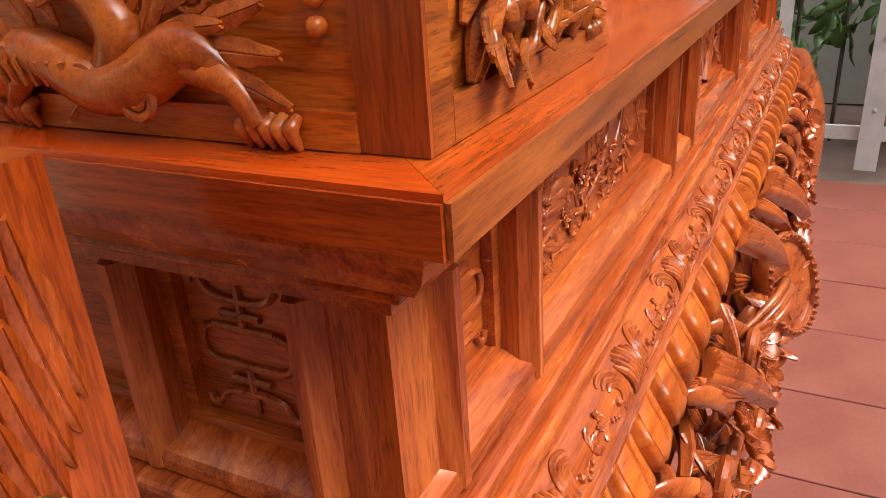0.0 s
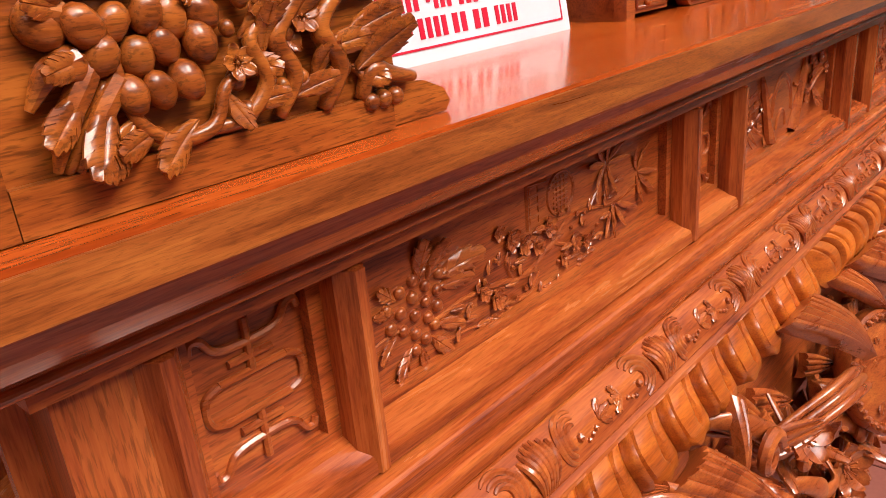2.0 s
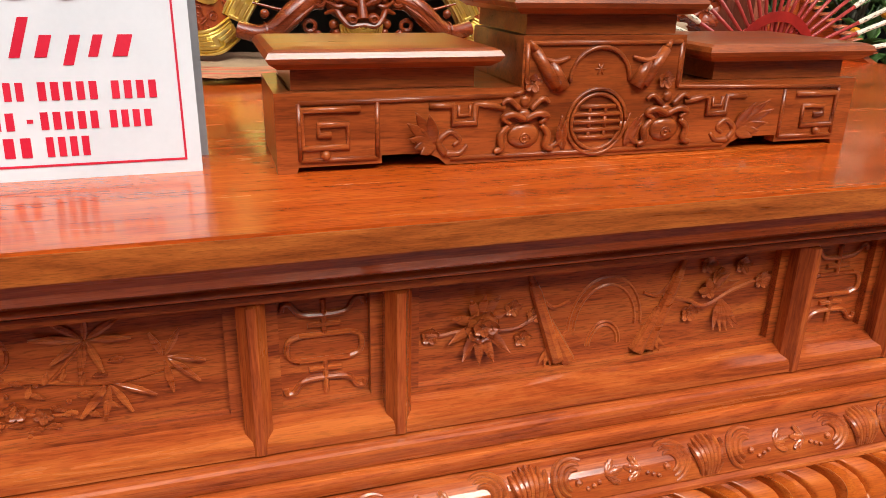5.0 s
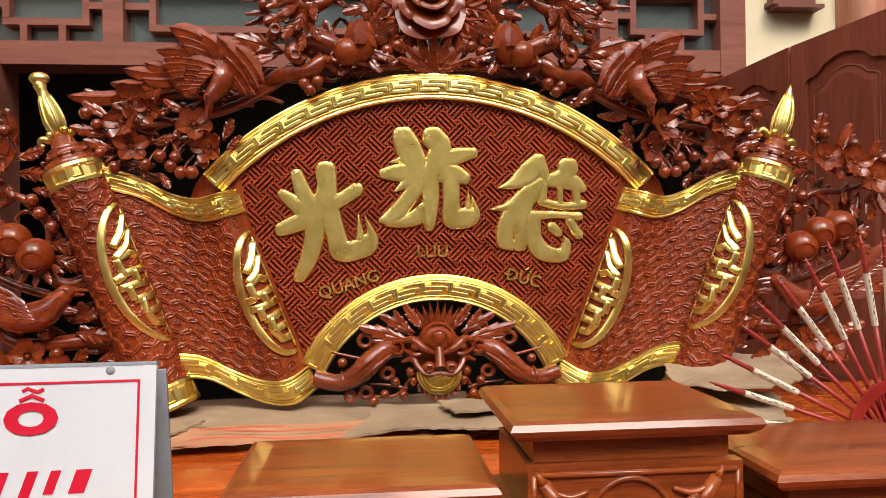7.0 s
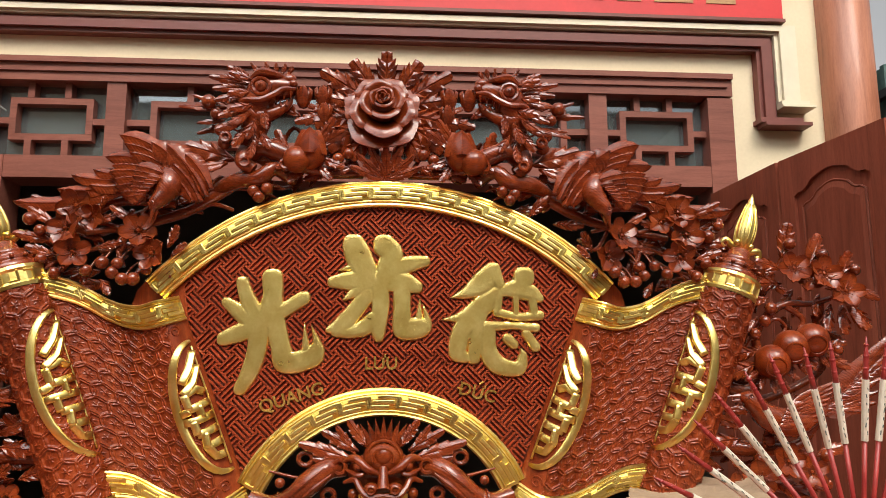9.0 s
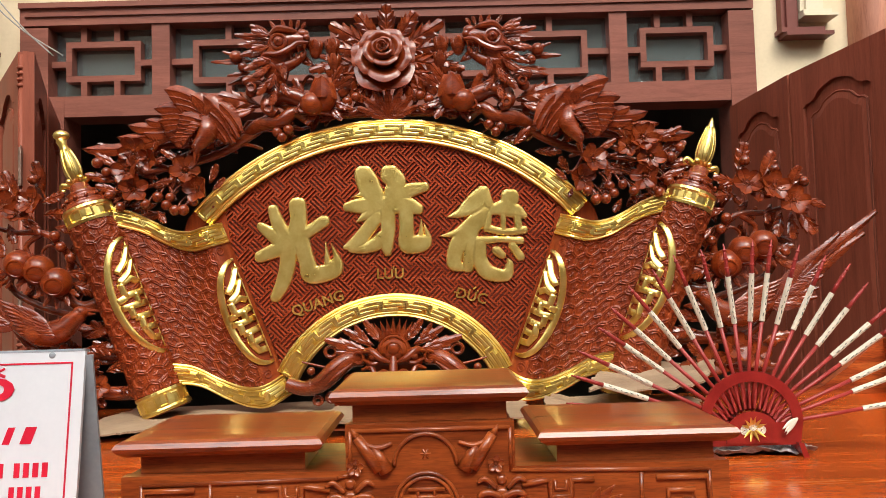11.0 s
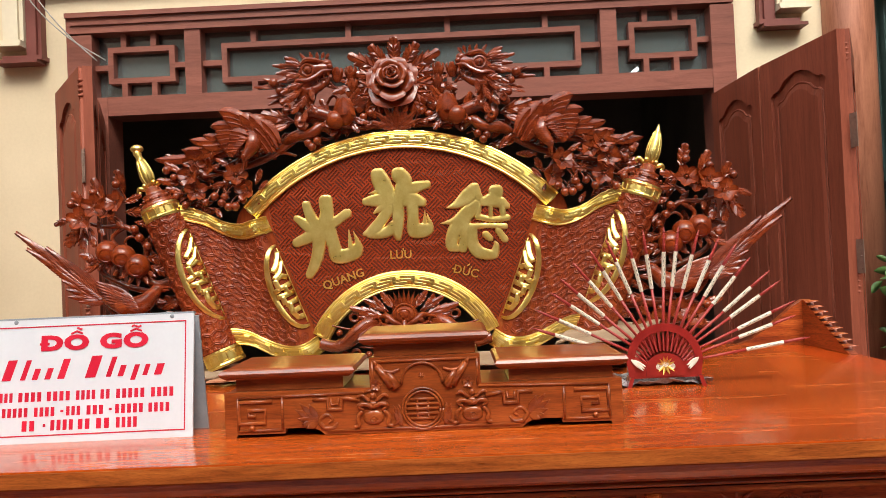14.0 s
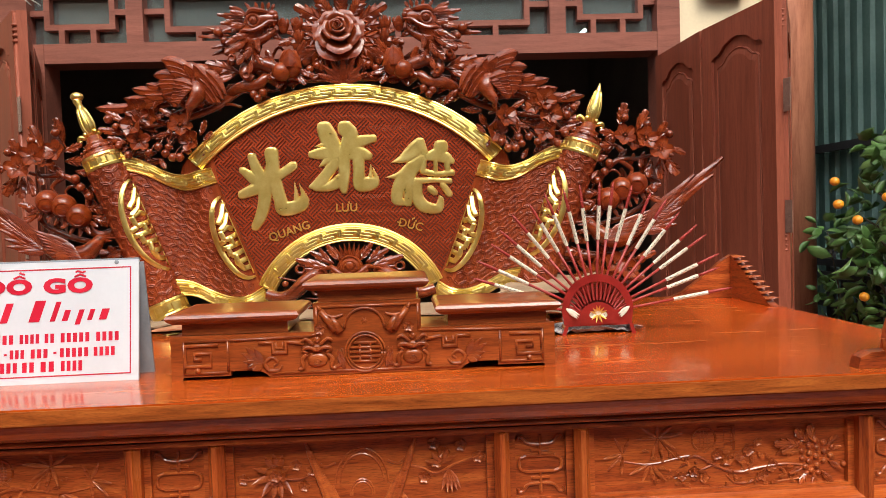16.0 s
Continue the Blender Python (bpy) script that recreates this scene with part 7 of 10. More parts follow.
    for u, z, r in ((0.745, 1.576, 0.034), (0.828, 1.618, 0.033), (0.784, 1.604, 0.034)):
        c = V(u, z, 0.035)
        d = Vector((-s * 0.15, -0.75, -0.3)).normalized()
        bm = ball(bmesh.new(), c, r, (1, 0.95, 1), 3)
        ra, rb = d.orthogonal().normalized(), d.cross(d.orthogonal().normalized())
        tube(bm, [c + d * (r * 0.80) + (ra * math.cos(a) + rb * math.sin(a)) * r * 0.55 for a in (k * math.tau / 18 for k in range(19))], 0.0022, 5)
        carve("pomegranate", bm, "round carved pomegranate", ROSE)
        for k in range(5):
            a = k * 0.5 - 1.0 - math.pi / 2
            carve("leaf", carved(bmesh.new(), c + Vector((s * r * 0.7 * math.cos(a), 0.005, r * 0.7 * math.sin(a))), Vector((s * math.cos(a), -0.1, math.sin(a))), FRONT, 0.036, 0.014, veins=5))
    for u, z in ((0.80, 1.808), (0.866, 1.787), (0.93, 1.757), (0.738, 1.655), (0.716, 1.63), (0.752, 1.68), (0.73, 1.43), (0.88, 1.60), (0.71, 1.395), (0.84, 1.40)):
        carve("berry", ball(bmesh.new(), V(u, z, 0.03), 0.0125), "round carved berry")
        bm = bmesh.new()
        rod(bm, [V(u, z, 0.025), V(u - 0.01, z - 0.015, 0.02), V(u - 0.02, z - 0.04, 0.012)], 0.0028, 0.002)
        carve("stalk", bm)
    for u0, z0, u1, z1, wd in ((0.787, 1.78, 0.803, 1.850, 0.5), (0.838, 1.76, 0.868, 1.828, 0.5), (0.892, 1.73, 0.917, 1.792, 0.5), (0.781, 1.756, 0.726, 1.772, 0.46), (0.783, 1.730, 0.722, 1.728, 0.5), (0.917, 1.70, 0.952, 1.640, 0.6), (0.90, 1.69, 0.90, 1.63, 0.55), (0.88, 1.69, 0.862, 1.635, 0.5), (0.86, 1.71, 0.84, 1.665, 0.5),
                               (0.93, 1.72, 0.975, 1.70, 0.45), (0.81, 1.72, 0.78, 1.685, 0.45), (0.75, 1.70, 0.70, 1.69, 0.45), (0.72, 1.66, 0.685, 1.63, 0.4), (0.73, 1.60, 0.668, 1.588, 0.5), (0.72, 1.575, 0.655, 1.55, 0.5), (0.86, 1.60, 0.905, 1.615, 0.5), (0.855, 1.585, 0.90, 1.565, 0.5),
                               (0.69, 1.45, 0.63, 1.475, 0.45), (0.68, 1.43, 0.612, 1.425, 0.5), (0.74, 1.35, 0.80, 1.325, 0.5), (0.79, 1.35, 0.85, 1.345, 0.5), (0.68, 1.335, 0.64, 1.30, 0.5), (0.64, 1.375, 0.585, 1.395, 0.5), (0.61, 1.34, 0.56, 1.325, 0.5), (0.82, 1.40, 0.88, 1.42, 0.45), (0.72, 1.41, 0.735, 1.455, 0.5), (0.67, 1.51, 0.625, 1.53, 0.5), (0.69, 1.37, 0.655, 1.40, 0.5)):
        leaf_to(s, u0, z0, u1, z1, wd, prng.uniform(0.01, 0.035))
    for pts, rr in (([(0.62, 1.55, -0.01), (0.70, 1.52, 0.0), (0.735, 1.555, 0.01), (0.728, 1.63, 0.01), (0.775, 1.685, 0.02), (0.84, 1.69, 0.02), (0.88, 1.70, 0.02)], (0.016, 0.013, 0.010, 0.009, 0.008, 0.006, 0.005)),
                    ([(0.53, 1.40, -0.01), (0.64, 1.415, 0.0), (0.72, 1.412, 0.015), (0.80, 1.42, 0.01), (0.87, 1.50, 0.01)], (0.018, 0.018, 0.014, 0.010, 0.006)),
                    ([(0.78, 1.69, 0.02), (0.82, 1.66, 0.02), (0.80, 1.625, 0.02), (0.77, 1.615, 0.02)], (0.007, 0.006, 0.005, 0.004)), ([(0.72, 1.50, 0.01), (0.80, 1.525, 0.0), (0.865, 1.57, 0.0), (0.85, 1.655, 0.0)], (0.009, 0.008, 0.007, 0.005)),
                    ([(0.50, 1.33, -0.01), (0.62, 1.325, 0.01), (0.70, 1.335, 0.015), (0.78, 1.35, 0.01)], (0.018, 0.016, 0.012, 0.006)), ([(0.735, 1.645, 0.01), (0.765, 1.66, 0.02), (0.785, 1.645, 0.02), (0.775, 1.63, 0.02)], (0.005, 0.004, 0.003, 0.002))):
        carve("branch", limb(bmesh.new(), [V(*p) for p in pts], rr, 12), "knotted carved branch")
    # perched bird with a long raised tail
    bm = bmesh.new()
    limb(bm, [V(0.845, 1.488, 0.03), V(0.81, 1.474, 0.042), V(0.765, 1.462, 0.05), V(0.722, 1.472, 0.054), V(0.697, 1.494, 0.054), V(0.682, 1.508, 0.052), V(0.668, 1.511, 0.05)], [0.010, 0.018, 0.027, 0.026, 0.019, 0.0165, 0.007], 14)
    for z, L_ in ((1.513, 0.028), (1.505, 0.020)):
        tube(bm, [V(0.672, z, 0.05), V(0.672 - L_, z - 0.001, 0.05)], [0.006, 0.001], 7)
    tube(bm, [V(0.682 + 0.0045 * math.cos(a), 1.512 + 0.0045 * math.sin(a), 0.068) for a in (k * math.tau / 10 for k in range(11))], 0.0013, 5)
    ball(bm, V(0.682, 1.512, 0.0675), 0.0022, sub=1)
    bird = carve("long_tailed_bird", bm, "carved bird on a branch with a long raised tail")
    for k in range(8):
        part("wing_feather", crisp(feather(bmesh.new(), V(0.728 + 0.004 * k, 1.458 + 0.005 * k, 0.076 - 0.001 * k), Vector((s, 0.22, 0.10 + 0.05 * k)), FRONT, 0.085 + 0.004 * k, 0.022)), PLAQUE, bird)
        if k < 5:
            part("covert_feather", crisp(feather(bmesh.new(), V(0.725 + 0.004 * k, 1.460 + 0.007 * k, 0.081), Vector((s, 0.1, 0.10 + 0.07 * k)), FRONT, 0.036, 0.018, veins=5)), PLAQUE, bird)
    for k, (a, L_, u, wd) in enumerate(((0.70, 0.31, 0.835, 0.05), (0.63, 0.26, 0.835, 0.045), (0.78, 0.22, 0.835, 0.045), (0.50, 0.13, 0.84, 0.032), (0.34, 0.11, 0.84, 0.03), (0.16, 0.10, 0.84, 0.03), (0.0, 0.08, 0.83, 0.028))):
        part("tail_feather", crisp(feather(bmesh.new(), V(u, 1.482, 0.036), Vector((s * math.cos(a), -0.04, math.sin(a))), FRONT, L_, wd, curl=0.03, veins=18 if k < 3 else 9)), PLAQUE, bird)

# dragon face under the lower arch
fc = lambda x, z, w: pq(x, z, w)
bm = bmesh.new()
ball(bm, fc(0, 1.405, 0.035), 0.036, (1.05, 0.85, 0.95), 3)
ball(bm, fc(0, 1.383, 0.030), 0.048, (1.35, 0.6, 0.75), 3)
ball(bm, fc(0, 1.412, 0.060), 0.0155, (1, 0.6, 1.1))
tube(bm, [fc(0.019 * math.cos(a), 1.406 + 0.020 * math.sin(a), 0.066 - 0.004 * abs(math.cos(a))) for a in (-0.3 + k * 3.74 / 12 for k in range(13))], 0.0032, 6)
tube(bm, [fc(0.031 * math.cos(a), 1.402 + 0.036 * math.sin(a), 0.052) for a in (k * math.pi / 14 for k in range(15))], 0.003, 6)
limb(bm, [fc(0, 1.392, 0.062), fc(0, 1.372, 0.072), fc(0, 1.356, 0.080)], [0.008, 0.010, 0.012], 10)
for s in (-1, 1):
    limb(bm, [fc(s * 0.008, 1.382, 0.066), fc(s * 0.030, 1.392, 0.066), fc(s * 0.050, 1.408, 0.056), fc(s * 0.072, 1.402, 0.044)], [0.004, 0.008, 0.008, 0.003], 9)
    ball(bm, fc(s * 0.044, 1.394, 0.058), 0.010), ball(bm, fc(s * 0.044, 1.393, 0.067), 0.004, sub=1)
    limb(bm, [fc(s * 0.030, 1.384, 0.062), fc(s * 0.046, 1.380, 0.064), fc(s * 0.066, 1.388, 0.05)], [0.003, 0.005, 0.003], 8)
    ball(bm, fc(s * 0.021, 1.358, 0.074), 0.0125, (1.1, 0.9, 0.9))
    tube(bm, [fc(s * 0.021 + 0.007 * math.cos(a), 1.357 + 0.006 * math.sin(a), 0.086) for a in (k * math.tau / 12 for k in range(13))], 0.0024, 5)
    limb(bm, [fc(0, 1.347, 0.078), fc(s * 0.025, 1.345, 0.078), fc(s * 0.040, 1.358, 0.070), fc(s * 0.050, 1.372, 0.060), fc(s * 0.070, 1.366, 0.05)], [0.005, 0.006, 0.006, 0.006, 0.003], 8)
    ball(bm, fc(s * 0.053, 1.346, 0.05), 0.010), ball(bm, fc(s * 0.048, 1.330, 0.05), 0.009)
    tube(bm, [fc(s * (0.078 + 0.011 * math.cos(a)), 1.392 + 0.012 * math.sin(a), 0.045) for a in (k * math.tau / 14 for k in range(15))], 0.004, 6)
carve("dragon_face", bm, "carved dragon face with a high brow and broad nose", ROSE)
for k in range(-4, 5):
    a = k * 0.17
    carve("crown_leaf", leaf(bmesh.new(), fc(0.007 * k, 1.428, 0.035 - 0.001 * abs(k)), ALONG * math.sin(a) + UP * math.cos(a) + FRONT * 0.08, FRONT, 0.052 - 0.002 * abs(k), 0.0125, rows=8, cols=5, blunt=0.5, curl=0.1))
for s in (-1, 1):
    for u0, z0, u1, z1, wd in ((0.030, 1.425, 0.064, 1.472, 0.40), (0.044, 1.418, 0.110, 1.453, 0.34), (0.055, 1.405, 0.150, 1.432, 0.30), (0.06, 1.395, 0.125, 1.405, 0.34), (0.05, 1.412, 0.085, 1.462, 0.3)):
        a0, b0 = fc(s * u0, z0, 0.04), fc(s * u1, z1, 0.034)
        carve("ear_leaf", carved(bmesh.new(), a0, b0 - a0, FRONT + UP * 0.2, (b0 - a0).length, (b0 - a0).length * wd, veins=6, teeth=0.2))
for k in range(-4, 5):
    carve("beard_leaf", carved(bmesh.new(), fc(0.010 * k, 1.322 + 0.0014 * k * k, 0.050), Vector((0.11 * k, -0.15, -1)), FRONT, 0.034 - 0.002 * abs(k), 0.014, veins=4, teeth=0.2))
bm = bmesh.new()
cup_ = [[bm.verts.new(fc(r * math.cos(a), 1.347 + r * 1.02 * math.sin(a), 0.058 + 0.022 * math.cos(r / 0.040 * 1.5))) for a in (math.pi + math.pi * k / 18 for k in range(19))] for r in (0.003, 0.012, 0.024, 0.034, 0.040)]
for a, b in zip(cup_, cup_[1:]):
    for k in range(18):
        bm.faces.new((a[k], b[k], b[k + 1], a[k + 1]))
for r_ in (0.030, 0.036):
    tube(bm, [fc(r_ * math.cos(a), 1.347 + r_ * 1.02 * math.sin(a), 0.062 + 0.022 * math.cos(r_ / 0.040 * 1.5)) for a in (math.pi + math.pi * k / 18 for k in range(19))], 0.0022, 6)
tube(bm, [fc(0.041 * math.cos(a), 1.347 + 0.042 * math.sin(a), 0.060) for a in (math.pi + math.pi * k / 18 for k in range(19))], 0.0034, 6)
for k in range(11):
    a = math.pi + math.pi * (k + 0.5) / 11
    tube(bm, [fc(0.008 * math.cos(a), 1.345 + 0.008 * math.sin(a), 0.082), fc(0.027 * math.cos(a), 1.347 + 0.027 * math.sin(a), 0.075)], 0.0016, 5)
part("gilt_mouth", crisp(bm), GOLD, plaque, "gilt bearded mouth")
for s in (-1, 1):
    bm = bmesh.new()
    limb(bm, [fc(s * 0.070, 1.385, 0.02), fc(s * 0.100, 1.388, 0.035), fc(s * 0.130, 1.366, 0.045), fc(s * 0.160, 1.340, 0.045), fc(s * 0.195, 1.328, 0.04), fc(s * 0.235, 1.336, 0.03)], [0.014, 0.020, 0.022, 0.020, 0.017, 0.017], 12)
    for o in (-0.006, 0.006):
        limb(bm, [fc(s * (0.098 + o), 1.386 + o, 0.056), fc(s * (0.128 + o), 1.364 + o, 0.067), fc(s * (0.156 + o), 1.340 + o, 0.064)], [0.002, 0.004, 0.002], 6)
    for u in (0.178, 0.186):
        tube(bm, [fc(s * u + 0.004 * math.cos(a), 1.331 + 0.018 * math.sin(a), 0.04 + 0.020 * math.cos(a)) for a in (-1.6 + k * 0.32 for k in range(11))], 0.0022, 5)
    carve("dragon_limb", bm, "carved limb of the dragon")
    for u, z, r in ((0.140, 1.406, 0.0125), (0.098, 1.342, 0.011), (0.14, 1.306, 0.011), (0.17, 1.30, 0.009)):
        bm = bmesh.new()
        tube(bm, [fc(s * u + r * math.cos(a), z + r * 0.9 * math.sin(a), 0.034) for a in (k * math.tau / 14 for k in range(15))], 0.0045, 7)
        carve("curl", bm, "small carved curl")
    for pts in (((0.112, 1.372), (0.15, 1.372), (0.185, 1.380), (0.205, 1.385)), ((0.06, 1.31), (0.09, 1.318), (0.13, 1.322)), ((0.05, 1.335), (0.08, 1.30), (0.13, 1.296))):
        bm = bmesh.new()
        rod(bm, [fc(s * u, z, 0.03) for u, z in pts], 0.004, 0.003, 0.002)
        carve("twig", bm)
    for u, z in ((0.184, 1.365), (0.083, 1.325), (0.104, 1.302), (0.068, 1.300), (0.125, 1.29)):
        carve("berry", ball(bmesh.new(), fc(s * u, z, 0.036), 0.0095), "round carved berry")

# smaller leaves and twigs deep in the openwork
OUTLINE = [(0.0, 2.10), (0.12, 2.06), (0.20, 2.02), (0.30, 1.98), (0.36, 1.95), (0.42, 1.93), (0.50, 1.90), (0.60, 1.88), (0.68, 1.85), (0.72, 1.80)]


def upper_limit(u):
    for (a, za), (b, zb) in zip(OUTLINE, OUTLINE[1:]):
        if a <= u <= b:
            return za + (zb - za) * (u - a) / (b - a)
    return 0.0


def lower_limit(u):
    z = ZO + math.sqrt(max(0.0, 0.60 ** 2 - u * u))
    return z if u < 0.44 else 1.70 + 0.10 * (u - 0.44)


frng2 = random.Random(52)
for k in range(110):
    outer = k % 2
    s = 1 if k % 4 < 2 else -1
    while True:
        u, z = (frng2.uniform(0.60, 0.93), frng2.uniform(1.30, 1.74)) if outer else (frng2.uniform(0.08, 0.68), frng2.uniform(1.70, 2.05))
        if outer and (u - 0.055 < 0.678 - (1.742 - z) * 0.385 or u > 0.78 + 0.28 * (z - 1.30)):
            continue
        if not outer and not lower_limit(u) < z < upper_limit(u) - 0.03:
            continue
        break
    a = frng2.uniform(-1.2, 2.0) if outer else math.atan2(z - 1.55, u) + frng2.uniform(-0.9, 0.9)
    L_ = frng2.uniform(0.04, 0.065)
    carve("leaf", carved(bmesh.new(), pq(s * u, z, frng2.uniform(-0.03, 0.008)), Vector((s * math.cos(a), -0.12, math.sin(a))), FRONT + ALONG * frng2.uniform(-0.3, 0.3) + UP * frng2.uniform(-0.1, 0.5), L_, L_ * frng2.uniform(0.36, 0.5), veins=frng2.choice((5, 6, 7)), curl=frng2.uniform(-0.12, 0.15)))
for k in range(40):
    s = -1 if k % 2 else 1
    u = frng2.uniform(0.08, 0.66)
    z = frng2.uniform(lower_limit(u) + 0.01, max(lower_limit(u) + 0.02, upper_limit(u) - 0.03))
    carve("twig", tube(bmesh.new(), smooth_line([pq(s * u, z, -0.02), pq(s * (u + 0.03), z + frng2.uniform(-0.03, 0.03), 0.0), pq(s * (u + 0.06), z + frng2.uniform(-0.04, 0.03), -0.01)], 4), 0.004, 6))
# ---- three-tier offering stand ----
stand = thing("offering_stand", "dark brown carved wooden three-tier offering stand", "stand", (1.097, 0.25, H))
SX0, SX1, SY0, SY1 = 0.768, 1.427, 0.162, 0.318
n0, n1 = SX0 + 0.100, SX1 - 0.100
base_out = [(SX0, H), (SX0 + 0.018, H), (SX0 + 0.020, H + 0.006), (n0, H + 0.006), (n0, H + 0.014), (n0 + 0.045, H + 0.014), (n0 + 0.058, H + 0.008), (n0 + 0.066, H + 0.001),
            (n1 - 0.066, H + 0.001), (n1 - 0.058, H + 0.008), (n1 - 0.045, H + 0.014), (n1, H + 0.014), (n1, H + 0.006), (SX1 - 0.020, H + 0.006), (SX1 - 0.018, H), (SX1, H),
            (SX1, H + 0.076), (1.195, H + 0.076), (1.195, H + 0.125), (1.011, H + 0.125), (1.011, H + 0.076), (SX0, H + 0.076)]
part("front_board", prism(bmesh.new(), base_out, lambda u, v, s: Vector((u, SY0 + s, v)), 0.016), STAND_WOOD, stand, "front board with a cut-out foot", bevel=0.002)
part("side_board", boxes((SX0 + 0.001, SX0 + 0.016, SY0 + 0.0165, SY1, H, H + 0.074)), STAND_WOOD, stand, bevel=0.002)
part("side_board", boxes((SX1 - 0.016, SX1 - 0.001, SY0 + 0.0165, SY1, H, H + 0.074)), STAND_WOOD, stand, bevel=0.002)
part("deck", boxes((SX0 + 0.017, SX1 - 0.017, SY0 + 0.0165, SY1, H + 0.060, H + 0.075)), STAND_WOOD, stand, bevel=0.002)
# unseen board, added to block light from glowing through the foot cut-outs
part("back_board", boxes((SX0 + 0.017, SX1 - 0.017, SY1 - 0.014, SY1 - 0.002, H + 0.0008, H + 0.0595)), STAND_WOOD, stand)
part("middle_block", boxes((1.013, 1.193, SY0 + 0.0165, SY1 - 0.004, H + 0.0755, H + 0.124)), STAND_WOOD, stand, bevel=0.002)


def tier(x0, x1, z0, ov=0.02):
    """A neck and an overhanging moulded top."""
    part("neck", boxes((x0, x1, SY0 + 0.012, SY1 - 0.006, z0, z0 + 0.019)), STAND_WOOD, stand, bevel=0.003)
    bm = bmesh.new()
    prof = [(0.004, z0 + 0.0192), (ov * 0.6, z0 + 0.0205), (ov, z0 + 0.026), (ov + 0.003, z0 + 0.031), (ov, z0 + 0.036), (ov * 0.72, z0 + 0.0385), (-0.004, z0 + 0.0395)]
    rings = [[bm.verts.new(p) for p in ((x0 - o, SY0 + 0.012 - o, z), (x1 + o, SY0 + 0.012 - o, z), (x1 + o, SY1 - 0.006 + o, z), (x0 - o, SY1 - 0.006 + o, z))] for o, z in prof]
    for a, b in zip(rings, rings[1:]):
        for k in range(4):
            bm.faces.new((a[k], a[(k + 1) % 4], b[(k + 1) % 4], b[k]))
    bm.faces.new(rings[0][::-1]), bm.faces.new(rings[-1])
    part("tier_top", bm, STAND_WOOD, stand, "overhanging polished tier top")


tier(0.785, 0.965, H + 0.0765)
tier(1.242, 1.415, H + 0.0765)
tier(1.018, 1.188, H + 0.1255)


def on_stand(name, bm, label):
    return part(name, bm, STAND_WOOD, stand, label, smooth=True)


F = lambda x, z, h=0.0: Vector((x, SY0 - h, H + z))
mid = (SX0 + SX1) / 2
bm = bmesh.new()
for a, b in (((SX0 + 0.022, 0.012), (SX0 + 0.022, 0.066)), ((SX0 + 0.022, 0.066), (1.002, 0.068)), ((1.002, 0.068), (1.016, 0.072)), ((1.016, 0.072), (1.016, 0.118)), ((1.016, 0.118), (1.19, 0.118)), ((1.19, 0.118), (1.19, 0.072)), ((1.19, 0.072), (SX1 - 0.022, 0.067)), ((SX1 - 0.022, 0.067), (SX1 - 0.022, 0.012)),
             ((SX0 + 0.022, 0.012), (n0 - 0.004, 0.012)), ((SX1 - 0.022, 0.012), (n1 + 0.004, 0.012)), ((n0 - 0.004, 0.012), (n0 - 0.004, 0.066)), ((n1 + 0.004, 0.012), (n1 + 0.004, 0.066)), ((n0 + 0.07, 0.007), (n1 - 0.07, 0.007))):
    tube(bm, [F(*a), F(*b)], 0.0026, 6)
on_stand("beading", bm, "raised beading round the front")
